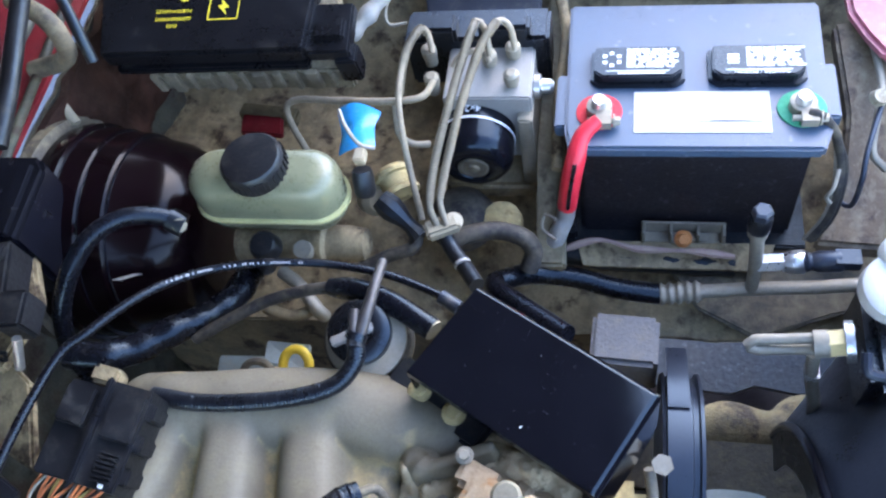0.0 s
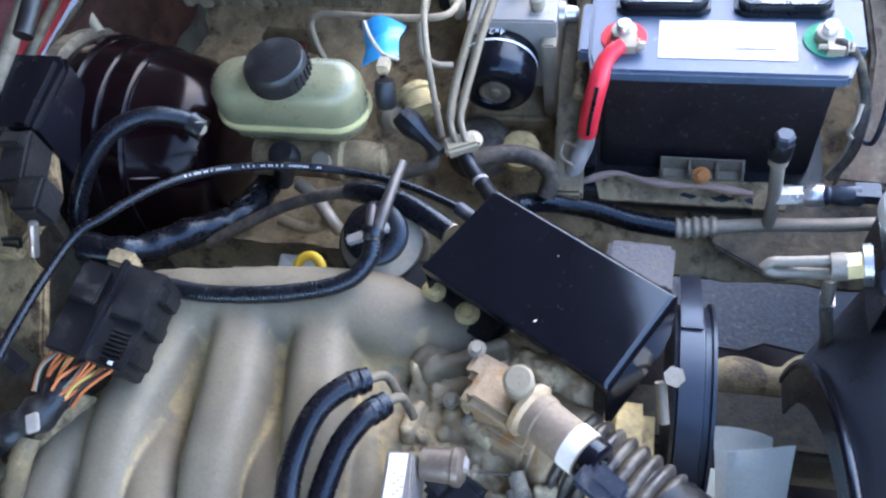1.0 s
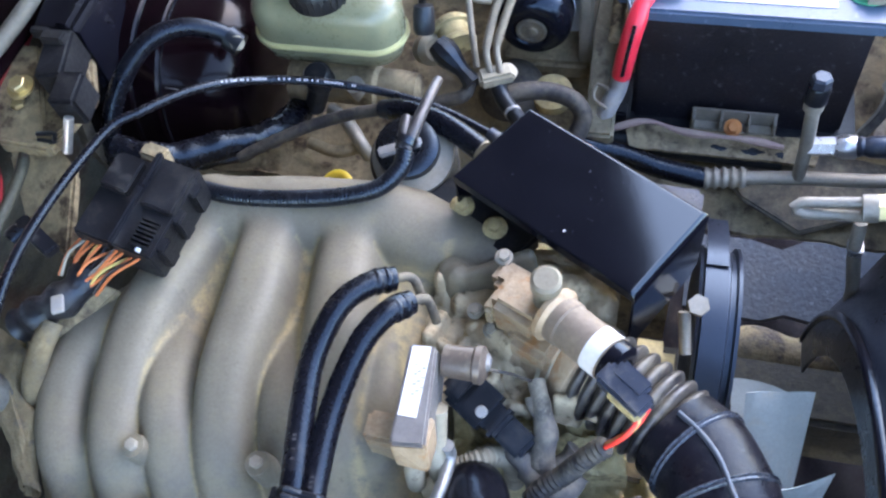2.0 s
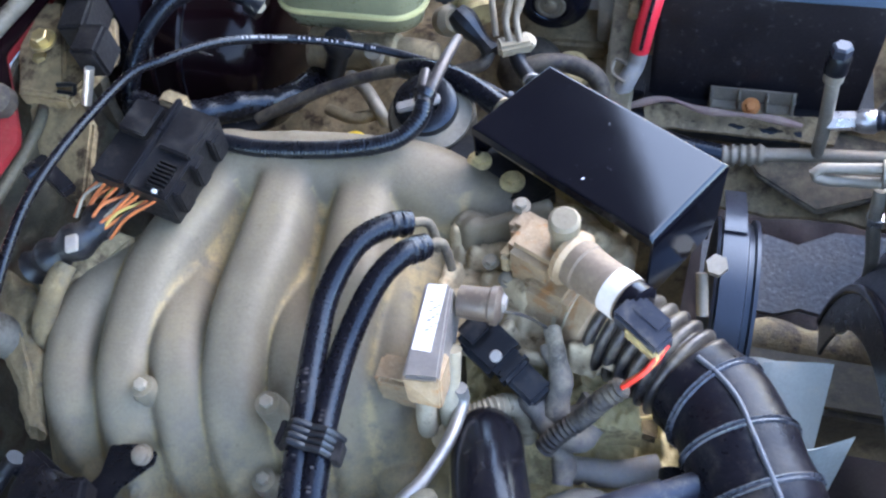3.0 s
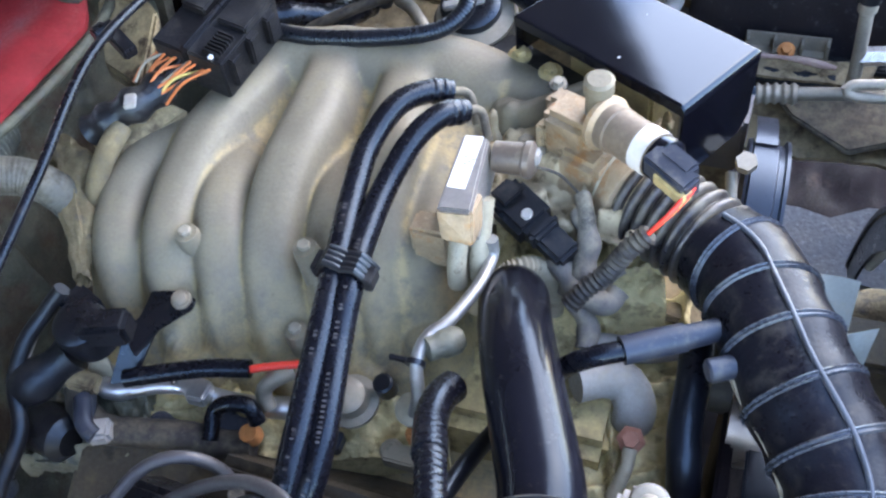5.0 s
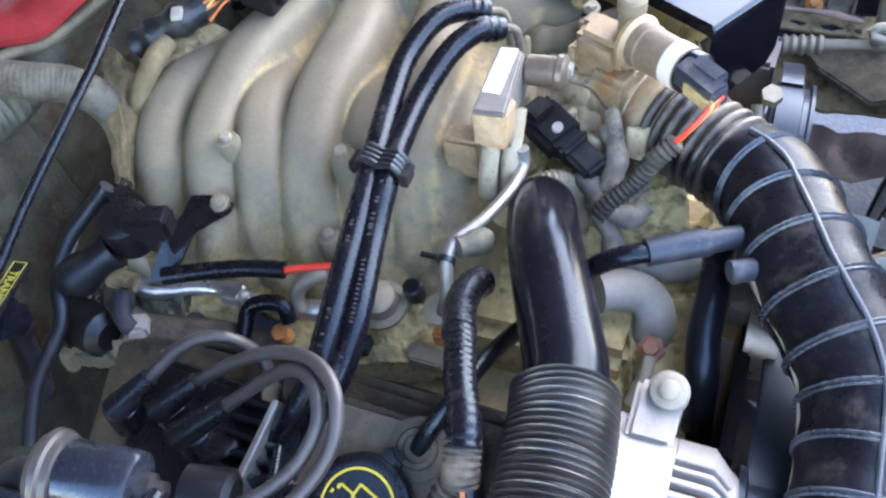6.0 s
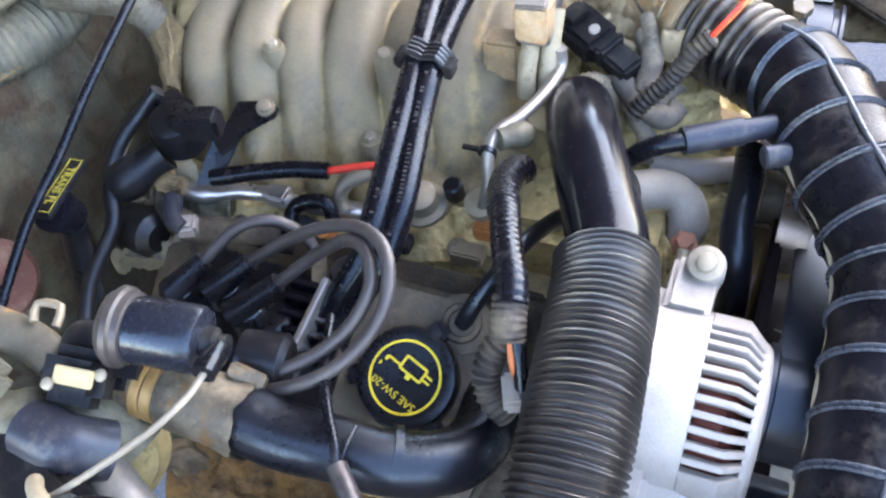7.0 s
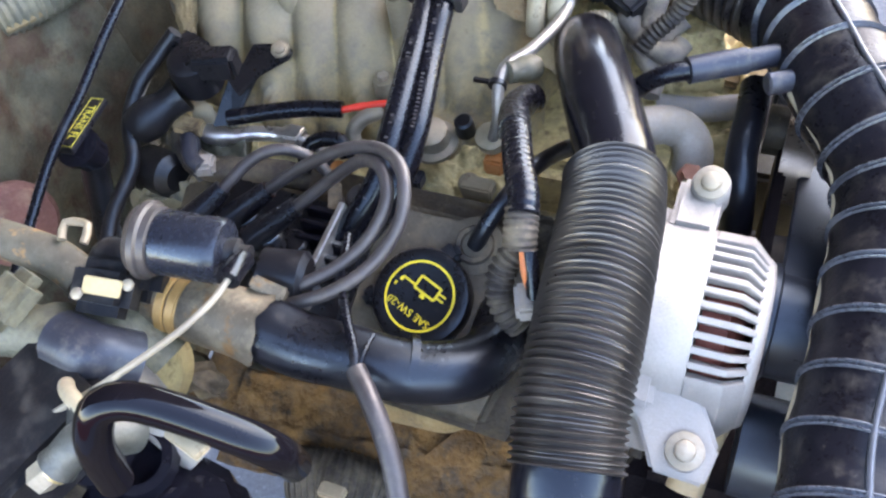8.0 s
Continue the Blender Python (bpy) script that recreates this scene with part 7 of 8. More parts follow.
part("fin", Geo().box((-0.020, 0.158, 0.890), (0.12, 0.05, 0.012), Euler((0.2, 0.1, -0.1)).to_matrix()), TAN_SHEET, th, bevel=0.004)
cv = thing("belt_tensioner", (0.034, 0.086, 0.850), "black tensioner arm and bright idler beside the duct", "pulley")
part("arm", Geo().tube([(0.034, 0.081, 0.930), (0.036, 0.033, 0.930), (0.036, -0.011, 0.920), (0.042, -0.043, 0.900), (0.048, -0.050, 0.830), (0.054, -0.028, 0.740)], 0.0155, 20), RUBBER_HOSE, cv)
part("idler", Geo().lathe((0.073, 0.036, 0.880), (1, 0, 0), [(0, 0.02), (0.0, 0.045), (0.03, 0.045), (0.032, 0.02)], 40), surface("browned_polished_steel", (0.24, 0.19, 0.15), 0.3, 0.7, vary=0.2, dust=0.15), cv, "polished steel idler")
part("hub", Geo().lathe((0.053, 0.055, 0.900), (1, 0, 0), [(0, 0.026), (0.02, 0.026), (0.022, 0.018)], 24), GRIME, cv)
# Black backing in place of the shaded gap behind the idler.
part("dark_backing", Geo().box((0.075, -0.02, 0.80), (0.012, 0.2, 0.2)), SHADE_BLACK, cv, bevel=0.003)
part("belt", Geo().box((0.113, -0.078, 0.905), (0.042, 0.19, 0.006), Euler((-0.12, 0, 0)).to_matrix()), BELT_BLACK, cv, bevel=0.002)
part("lower_roller", Geo().lathe((0.09, -0.23, 0.76), (1, 0, 0), [(0, 0.02), (0.0, 0.05), (0.04, 0.05), (0.042, 0.02)], 32), BELT_BLACK, cv)
rn = thing("rusty_nut", (-0.014, 0.036, 0.800), "reddish rusted sensor nut", "sensor")
part("nut", Geo().lathe((-0.009, -0.007, 0.870), (0, -0.5, 1), [(0, 0.014), (0.012, 0.014), (0.014, 0.009), (0.022, 0.008)], 6), surface("red_rust", (0.32, 0.14, 0.09), 0.75, vary=0.3, bump=0.4), rn)
part("tail", Geo().tube([(-0.008, -0.021, 0.880), (-0.009, -0.039, 0.870), (-0.017, -0.061, 0.850)], 0.007, 10), PALE_PLASTIC, rn)
wl = thing("wiring_branch", (-0.098, 0.136, 0.920), "dusty grey wiring branch of tape and conduit", "cable")
for pts, r in (([(-0.096, 0.156, 1.000), (-0.082, 0.130, 0.990), (-0.080, 0.102, 0.970), (-0.085, 0.089, 0.950), (-0.069, 0.072, 0.930), (-0.067, 0.052, 0.920)], 0.011), ([(-0.111, 0.113, 0.975), (-0.093, 0.096, 0.965), (-0.076, 0.086, 0.955), (-0.054, 0.089, 0.950), (-0.046, 0.102, 0.955)], 0.012), ([(-0.102, 0.100, 0.950), (-0.081, 0.097, 0.950), (-0.062, 0.109, 0.960), (-0.051, 0.121, 0.970)], 0.01)):
    part("branch", Geo().tube(pts, lambda s, w, r=r: r + 0.0012 * math.sin(s * 210), 12, 0.003), surface("dusty_tape", (0.1, 0.095, 0.09), 0.75, dust=0.5), wl)
part("hose", Geo().tube([(-0.182, 0.072, 0.920), (-0.161, 0.091, 0.940), (-0.137, 0.109, 0.945), (-0.118, 0.112, 0.940), (-0.111, 0.106, 0.930)], ribbed(0.0125, 0.009, 0.003), 14, 0.0015), PALE_PLASTIC, wl, "dusty pale corrugated hose")

fl = thing("fuel_rail", (-0.474, -0.049, 0.850), "bright steel fuel rail with regulator", "engine part")
part("rail", Geo().tube([(-0.549, -0.100, 0.895), (-0.515, -0.097, 0.892), (-0.481, -0.081, 0.890), (-0.449, -0.074, 0.888), (-0.413, -0.076, 0.886), (-0.353, -0.071, 0.886), (-0.280, -0.055, 0.886)], lambda s, w: 0.0088 + 0.003 * (math.sin(s * 70) > 0.6), 14), STEEL, fl)
part("lug", Geo().box((-0.430, -0.083, 0.900), (0.022, 0.024, 0.016)), STEEL, fl, bevel=0.003)
reg = part("regulator", Geo().lathe((-0.275, -0.048, 0.885), (0, -0.25, 1), [(0, 0.018), (0.012, 0.018), (0.013, 0.027), (0.018, 0.027), (0.02, 0.019), (0.036, 0.018), (0.04, 0.012)], 36), STEEL_DULL, fl, "silver pressure regulator can")
part("vacuum_arm", Geo().tube([(-0.331, -0.049, 0.930), (-0.350, -0.062, 0.925), (-0.361, -0.071, 0.910), (-0.355, -0.078, 0.895)], 0.0085, 12), STEEL_DULL, fl)
part("schrader", Geo().lathe((-0.244, -0.033, 0.905), (0, -0.25, 1), [(0, 0.011), (0.02, 0.0105), (0.022, 0.008)], 10), BLACK_PLASTIC, fl)
for q, m in (((-0.564, -0.094, 0.910), TAN_SHEET), ((-0.472, -0.104, 0.875), BLUE_PLASTIC), ((-0.404, -0.084, 0.875), BLUE_PLASTIC), ((-0.307, -0.073, 0.875), BLUE_PLASTIC), ((-0.225, -0.075, 0.885), PALE_PLASTIC)):
    inj = part("injector", Geo().lathe(Vector(q) + Vector((0, 0, -0.03)), (0, -0.3, 1), [(0, 0.011), (0.03, 0.012), (0.034, 0.008)], 16).box(Vector(q) + Vector((0.012, -0.012, -0.004)), (0.034, 0.02, 0.016)), m, fl, bevel=0.002)
part("rusty_seal", Geo().lathe((-0.367, -0.102, 0.875), (0, -0.3, 1), [(0, 0.011), (0.016, 0.009)], 12), ORANGE_RUST, fl)
ip = thing("return_pipe", (-0.531, -0.094, 0.820), "grey rubber return pipe with white clip", "hose")
part("hose", Geo().tube([(-0.566, -0.106, 0.890), (-0.548, -0.128, 0.885), (-0.517, -0.137, 0.880), (-0.476, -0.131, 0.880), (-0.429, -0.121, 0.878), (-0.400, -0.118, 0.870), (-0.365, -0.109, 0.870)], 0.0155, 14), RUBBER_DUSTY, ip)
part("clip", Geo().box((-0.511, -0.147, 0.895), (0.024, 0.024, 0.018), Euler((0, 0, 0.4)).to_matrix()), GREY_PLASTIC, ip, bevel=0.004)
part("loop", Geo().tube([(-0.400, -0.124, 0.890), (-0.402, -0.100, 0.905), (-0.386, -0.093, 0.915), (-0.365, -0.091, 0.915), (-0.357, -0.098, 0.900)], 0.0085, 12), RUBBER, ip)
part("bend", Geo().tube([(-0.544, -0.122, 0.905), (-0.524, -0.149, 0.905), (-0.510, -0.155, 0.900)], 0.009, 12), BLUE_PLASTIC, ip)
bl = thing("injector_harness", (-0.308, -0.016, 0.900), "black sleeve with bare red wire across the manifold", "cable")
part("sleeve", Geo().tube([(-0.498, -0.099, 0.925), (-0.453, -0.083, 0.930), (-0.412, -0.069, 0.932), (-0.375, -0.059, 0.930)], 0.0095, 14), RUBBER, bl)
part("wire", Geo().tube([(-0.376, -0.060, 0.930), (-0.352, -0.053, 0.935), (-0.324, -0.047, 0.940), (-0.294, -0.036, 0.940)], 0.004, 10), RED_WIRE, bl)

# black bracket and solenoid
bs = thing("solenoid_bracket", (-0.528, -0.058, 0.900), "black steel bracket bolted to the manifold", "bracket")
part("arm", Geo().prism([(-0.500, -0.017, 0.965), (-0.499, -0.046, 0.960), (-0.515, -0.062, 0.950), (-0.486, -0.086, 0.950), (-0.476, -0.053, 0.955), (-0.450, -0.026, 0.962), (-0.451, -0.015, 0.964), (-0.468, -0.010, 0.966)], (0, 0.002, -0.006)), BLACK_PLASTIC, bs, bevel=0.0015)
part("leg", Geo().prism([(-0.512, -0.057, 0.952), (-0.522, -0.104, 0.910), (-0.500, -0.093, 0.910), (-0.481, -0.053, 0.950)], (0, 0.006, -0.004)), BLACK_PLASTIC, bs, bevel=0.0015)
part("bolt", Geo().lathe((-0.463, -0.020, 0.964), (0.1, -0.4, 1), [(0, 0.0105), (0.004, 0.0102), (0.0045, 0.0075), (0.008, 0.007), (0.009, 0.005)], 20), LINE_STEEL, bs)
so = thing("vacuum_solenoid", (-0.573, -0.035, 0.920), "black vacuum solenoid beside the manifold", "solenoid")
part("can", Geo().lathe((-0.536, -0.077, 0.950), (0.05, -0.2, 1), [(0, 0.026), (0.03, 0.027), (0.04, 0.025), (0.045, 0.018)], 28), BLACK_PLASTIC, so)
part("port_block", Geo().box((-0.505, -0.081, 0.985), (0.05, 0.03, 0.03), Euler((0, 0, 0.3)).to_matrix()).box((-0.546, -0.063, 0.980), (0.04, 0.03, 0.03), Euler((0, 0, -0.4)).to_matrix()), BLACK_PLASTIC, so, bevel=0.005)
part("foot", Geo().prism([(-0.558, -0.075, 0.930), (-0.561, -0.095, 0.900), (-0.521, -0.093, 0.900), (-0.530, -0.080, 0.920)], (0, 0, -0.01)), PALE_PLASTIC, so, bevel=0.003)
ex = thing("vapour_valve", (-0.618, -0.074, 0.900), "dusty black vapour valve with tubes", "solenoid")
part("body", Geo().tube([(-0.598, -0.135, 0.920), (-0.574, -0.117, 0.935), (-0.554, -0.095, 0.945)], lambda s, w: 0.021 + 0.003 * math.sin(s * 100), 14), BLACK_DUSTY, ex)
part("tube", Geo().tube([(-0.563, -0.059, 1.000), (-0.581, -0.077, 0.980), (-0.597, -0.105, 0.960), (-0.603, -0.137, 0.930), (-0.588, -0.173, 0.900), (-0.591, -0.230, 0.870), (-0.577, -0.281, 0.840)], 0.0085, 12), BLACK_DUSTY, ex)
part("tube", Geo().tube([(-0.593, -0.095, 0.960), (-0.597, -0.128, 0.940), (-0.594, -0.151, 0.920)], 0.004, 8), WHITE_WIRE, ex)
part("block", Geo().lathe((-0.605, -0.146, 0.870), (1, -0.2, 0.1), [(0, 0.02), (0.01, 0.027), (0.05, 0.026), (0.06, 0.016)], 16), BLACK_DUSTY, ex)
part("stub", Geo().tube([(-0.546, -0.114, 0.900), (-0.532, -0.139, 0.890), (-0.523, -0.144, 0.870)], 0.009, 12), BLUE_PLASTIC, ex)

part("caked_bracket", Geo().sheet(lumpy((-0.615, -0.085, 0.880), (-0.500, -0.070, 0.885), (-0.470, -0.150, 0.860), (-0.600, -0.190, 0.855), 0.016, 0.008, 11.0), 90, 60, (0, 0, -0.02)), GREY_GREEN, ex, "caked grey-tan dirt on a bracket")
# wrapped heater pipe at the bulkhead
wp = thing("wrapped_pipe", (-0.745, 0.113, 0.950), "tan fabric-wrapped pipe at the bulkhead", "pipe")
part("pipe", Geo().tube([(-0.753, 0.023, 1.040), (-0.717, 0.032, 1.035), (-0.684, 0.053, 1.020), (-0.657, 0.060, 1.000), (-0.645, 0.063, 0.970), (-0.646, 0.063, 0.930)], ribbed(0.0215, 0.005, 0.0006), 22, 0.0012), PIPE_PALE, wp)
part("strap", Geo().tube([(-0.596, 0.131, 1.040), (-0.600, 0.103, 1.030), (-0.612, 0.078, 1.000), (-0.619, 0.054, 0.950)], 0.012, 12), WRAP, wp)
torn = [Vector(p) for p in ((-0.676, 0.115, 1.000), (-0.643, 0.065, 0.990), (-0.610, 0.020, 0.975), (-0.584, -0.021, 0.960))]


def torn_wrap(u, v):
    k = min(2, int(v * 3))
    p, a = torn[k].lerp(torn[k + 1], v * 3 - k), 2 * math.pi * u
    d = Vector((math.cos(a), 0.35 * math.sin(a), 0.6 * math.sin(a)))
    return p + d * (0.028 - 0.017 * v) * (1 + 0.5 * noise.noise((d.x * 2.2, d.z * 3, v * 5)) + 0.2 * noise.noise((d.x * 7, d.z * 7, v * 17)))


part("torn_end", Geo().sheet(torn_wrap, 40, 40, (0, 0.001, -0.002)), WRAP, wp, "torn crumpled wrap end")
hp = thing("heater_pipe", (-0.929, 0.081, 0.900), "thick ribbed grey heater pipe along the bulkhead", "pipe")
part("pipe", Geo().tube([(-0.809, -0.082, 1.000), (-0.790, -0.045, 1.000), (-0.778, -0.010, 1.000), (-0.773, 0.049, 1.000), (-0.799, 0.130, 1.000)], ribbed(0.036, 0.009, 0.003), 24, 0.002), surface("grey_green_rubber", (0.07, 0.075, 0.062), 0.6, vary=0.4, dust=0.45, dust_colour=(0.2, 0.185, 0.12), bump=0.4), hp)
part("edge", Geo().tube([(-0.781, -0.092, 0.990), (-0.762, -0.046, 0.990), (-0.764, -0.006, 1.000)], 0.006, 8), WRAP, hp)

# transmission dipstick
td = thing("transmission_dipstick", (-0.663, -0.140, 0.860), "black transmission dipstick with yellow lettered tag", "dipstick")
ta, tb_ = Vector((-0.593, -0.238, 0.980)), Vector((-0.606, -0.159, 0.980))
tx = (tb_ - ta).normalized()
tn = Vector((0.15, -0.6, 0.8))
tn = (tn - tx * tn.dot(tx)).normalized()
ty = tn.cross(tx)
TM = Matrix((tx, ty, tn)).transposed()
tc = (ta + tb_) / 2 + tx * 0.004
part("tag", Geo().box(tc - tn * 0.004, (0.08, 0.018, 0.008), TM), BLACK_PLASTIC, td, bevel=0.0015)
part("outline", bars([(0, 0.0066, 0.073, 0.0007), (0, -0.0066, 0.073, 0.0007), (0.036, 0, 0.0007, 0.0132), (-0.036, 0, 0.0007, 0.0132)], tc + tn * 0.0004, tx, ty), TAG_INK, td)
lettering("writing", "TRANS FL", 0.0118, tc + tn * 0.0004, -tx, -ty, TAG_INK, td)
part("plug", Geo().lathe((-0.602, -0.202, 0.940), (0.1, -0.5, 1), [(0, 0.019), (0.02, 0.019), (0.022, 0.023), (0.03, 0.023), (0.032, 0.016)], 28), BLACK_GLOSS, td)
part("tube", Geo().tube([(-0.598, -0.205, 0.940), (-0.624, -0.200, 0.880), (-0.661, -0.196, 0.780)], 0.015, 14), BLACK_PLASTIC, td)
dr = thing("drain_disc", (-0.770, -0.226, 0.800), "reddish round rubber disc on the bulkhead", "grommet")
part("disc", Geo().lathe((-0.735, -0.246, 0.838), (1, -0.2, 0.3), [(0, 0.05), (0.012, 0.05), (0.02, 0.042), (0.022, 0.02)], 36), surface("red_brown_rubber", (0.11, 0.05, 0.045), 0.7, vary=0.3, dust=0.3), dr)

# ---- ignition coil and plug leads ----
co = thing("ignition_coil", (-0.405, -0.212, 0.850), "black ignition coil pack with lead towers", "ignition coil")
part("body", Geo().box((-0.346, -0.245, 0.900), (0.17, 0.12, 0.07), Euler((0.45, 0, -0.05)).to_matrix()), BLACK_PLASTIC, co, bevel=0.006)
TOW = [((-0.433, -0.255, 0.955), (-0.424, -0.232, 0.960)), ((-0.393, -0.240, 0.955), (-0.371, -0.221, 0.965)), ((-0.356, -0.259, 0.960), (-0.326, -0.233, 0.975)), ((-0.331, -0.257, 0.950), (-0.313, -0.246, 0.955))]
for a, b in TOW:
    part("tower", Geo().cyl(Vector(a) - Vector((0, 0, 0.035)), Vector(a), 0.017, chamfer=0.003), BLACK_PLASTIC, co)
for k in range(5):
    part("fin", Geo().box(Vector((-0.304, -0.247, 0.930)) + Vector((0.0, 0.014 * k - 0.03, 0.004 * k)), (0.05, 0.006, 0.03)), BLACK_GLOSS, co, bevel=0.001)
part("clamp", Geo().box((-0.294, -0.261, 0.945), (0.006, 0.1, 0.03), Euler((0.4, 0, -0.15)).to_matrix()), STEEL, co, "bright steel strip", bevel=0.001)
LEADS = [
    [(-0.426, -0.254, 0.960), (-0.407, -0.230, 0.975), (-0.389, -0.206, 0.990), (-0.367, -0.190, 0.995), (-0.345, -0.181, 0.985), (-0.327, -0.180, 0.965), (-0.310, -0.196, 0.940)],
    [(-0.387, -0.242, 0.960), (-0.359, -0.223, 0.980), (-0.317, -0.210, 1.010), (-0.275, -0.207, 1.035), (-0.237, -0.216, 1.050), (-0.211, -0.236, 1.050), (-0.203, -0.266, 1.030), (-0.214, -0.294, 1.010), (-0.236, -0.324, 1.000), (-0.272, -0.339, 0.985), (-0.312, -0.336, 0.960)],
    [(-0.351, -0.261, 0.965), (-0.320, -0.239, 0.985), (-0.289, -0.222, 1.010), (-0.259, -0.219, 1.035), (-0.234, -0.230, 1.045), (-0.220, -0.253, 1.035), (-0.227, -0.279, 1.015), (-0.246, -0.303, 1.000), (-0.273, -0.324, 0.990), (-0.301, -0.328, 0.970)],
]
for k, pts in enumerate(LEADS):
    ld = thing("spark_lead", pts[0], "grey rubber spark plug lead looping from the coil", "cable", group="spark plug leads")
    part("lead", Geo().tube(pts, 0.0058, 14), RUBBER_GREY, ld)
    part("boot", Geo().tube([Vector(pts[0]) + (Vector(pts[0]) - Vector(pts[1])) * 0.4, pts[0], Vector(pts[0]).lerp(Vector(pts[1]), 0.9)], lambda s, w: 0.0135 - 0.0045 * s / w, 14), RUBBER_HOSE, ld)
bt = thing("lead_clip", (-0.322, -0.159, 0.900), "grey cast clip post for the leads", "clip")
part("post", Geo().tube([(-0.318, -0.192, 0.950), (-0.304, -0.208, 0.940), (-0.287, -0.229, 0.930), (-0.266, -0.266, 0.920)], 0.007, 10), RUBBER_DUSTY, bt)
part("cap", Geo().lathe((-0.285, -0.192, 0.945), (0.1, -0.4, 1), [(0, 0.015), (0.012, 0.016), (0.02, 0.012)], 16), RUBBER_GREY, bt)
part("tab", Geo().box((-0.310, -0.201, 0.955), (0.014, 0.03, 0.004), Euler((0.4, 0, 0.4)).to_matrix()), DARK_METAL, bt, bevel=0.001)

# ---- recirculation valve ----
ev = thing("recirculation_valve", (-0.395, -0.323, 0.970), "black round recirculation valve with blue-black can", "valve")
va, vb = Vector((-0.390, -0.358, 1.050)), Vector((-0.307, -0.344, 1.042))
vx = (vb - va).normalized()
part("diaphragm", Geo().lathe(va, vx, [(0, 0.02), (0.003, 0.027), (0.007, 0.029), (0.009, 0.0315), (0.014, 0.0315), (0.016, 0.029), (0.021, 0.028), (0.023, 0.024)], 48), RUBBER_GREY, ev)
part("can", Geo().lathe(va + vx * 0.022, vx, [(0, 0.0255), (0.003, 0.0262), (0.05, 0.0262), (0.054, 0.0245), (0.056, 0.014)], 48), surface("blue_black_can", (0.01, 0.012, 0.019), 0.26, vary=0.15, dust=0.03, dust_colour=(0.05, 0.05, 0.05), bump=0.05, tint=BLUISH), ev)
part("nose", Geo().lathe(va + vx * 0.076, vx, [(0, 0.012), (0.01, 0.012), (0.012, 0.008), (0.02, 0.008)], 20), BLACK_DUSTY, ev)
part("collar", Geo().lathe(Vector((-0.314, -0.319, 0.985)), vx, [(0, 0.022), (0.035, 0.024), (0.04, 0.018)], 24), BLACK_PLASTIC, ev)
bx = thing("valve_bracket", (-0.421, -0.378, 0.980), "black position sensor with beige plate", "sensor")
kx = Vector((-0.365, -0.371, 1.030)) - Vector((-0.440, -0.379, 1.030))
kx = kx.normalized()
kz = Vector((0.1, -0.5, 0.9))
kz = (kz - kx * kz.dot(kx)).normalized()
SM = Matrix((kx, kz.cross(kx), kz)).transposed()
part("body", Geo().box((-0.408, -0.392, 1.020), (0.056, 0.044, 0.03), SM), BLACK_DUSTY, bx, bevel=0.009)
part("shoulder", Geo().box((-0.395, -0.369, 1.013), (0.050, 0.042, 0.03), SM), BLACK_DUSTY, bx, bevel=0.010)
part("lug", Geo().lathe((-0.424, -0.359, 1.005), kz, [(0, 0.022), (0.016, 0.021), (0.022, 0.016), (0.024, 0.008)], 24), BLACK_DUSTY, bx)
part("plate", Geo().box((-0.397, -0.401, 1.038), (0.034, 0.014, 0.003), SM), surface("beige_plastic", (0.42, 0.35, 0.2), 0.5, vary=0.15, dust=0.15), bx, "beige rectangular plate", bevel=0.001)
for q in ((-0.415, -0.411, 1.035), (-0.378, -0.393, 1.037)):
    part("screw", Geo().lathe(q, kz, [(0, 0.005), (0.002, 0.0047), (0.003, 0.003)], 14), STEEL_DULL, bx)
sl = thing("metal_sleeve", (-0.358, -0.355, 0.940), "tan metal sleeve on a black hose", "pipe")
ha, hb_ = Vector((-0.390, -0.369, 0.985)), Vector((-0.288, -0.365, 0.975))
hx = (hb_ - ha).normalized()
hl = (hb_ - ha).length
SLEEVE = surface("stained_grey_tan_metal", (0.105, 0.09, 0.066), 0.55, 0.3, vary=0.35, dust=0.35, spots=(0.16, 0.085, 0.03), spot_amount=0.3, spot_scale=34.0, bump=0.3)
part("sleeve", Geo().lathe(ha, hx, [(0, 0.024), (0.3 * hl, 0.0245), (0.34 * hl, 0.0275), (0.7 * hl, 0.0285)], 36), SLEEVE, sl)
he1 = hx.orthogonal().normalized()
he2 = hx.cross(he1)


def torn_sleeve(u, v):
    a = 2 * math.pi * u
    d = he1 * math.cos(a) + he2 * math.sin(a)
    tear = 1 + 0.4 * noise.noise((1.8 * math.cos(a), 1.8 * math.sin(a), 0.4)) + 0.1 * noise.noise((4.5 * math.cos(a), 4.5 * math.sin(a), 0.4))
    return ha + hx * hl * (0.66 + 0.36 * v * tear) + d * (0.0285 + 0.004 * v * v)


part("torn_flare", Geo().sheet(torn_sleeve, 72, 10, tuple(hx * -0.0015)), SLEEVE, sl, "torn flared end")
for k in (0.12, 0.22, 0.3):
    part("band", Geo().lathe(ha + hx * hl * k, hx, [(0, 0.0248), (0.001, 0.0262), (0.008, 0.0262), (0.009, 0.0248)], 32), surface("copper_band", (0.42, 0.26, 0.1), 0.5, 0.4), sl, "coppery band")
part("tab", Geo().box(hb_ + Vector((-0.005, 0.025, 0.022)), (0.03, 0.012, 0.02), Euler((0.5, 0.3, 0)).to_matrix()), SLEEVE, sl, "bent ear", bevel=0.002)
lh = thing("lower_hose", (-0.221, -0.345, 0.930), "thick black hose along the rocker cover", "hose")
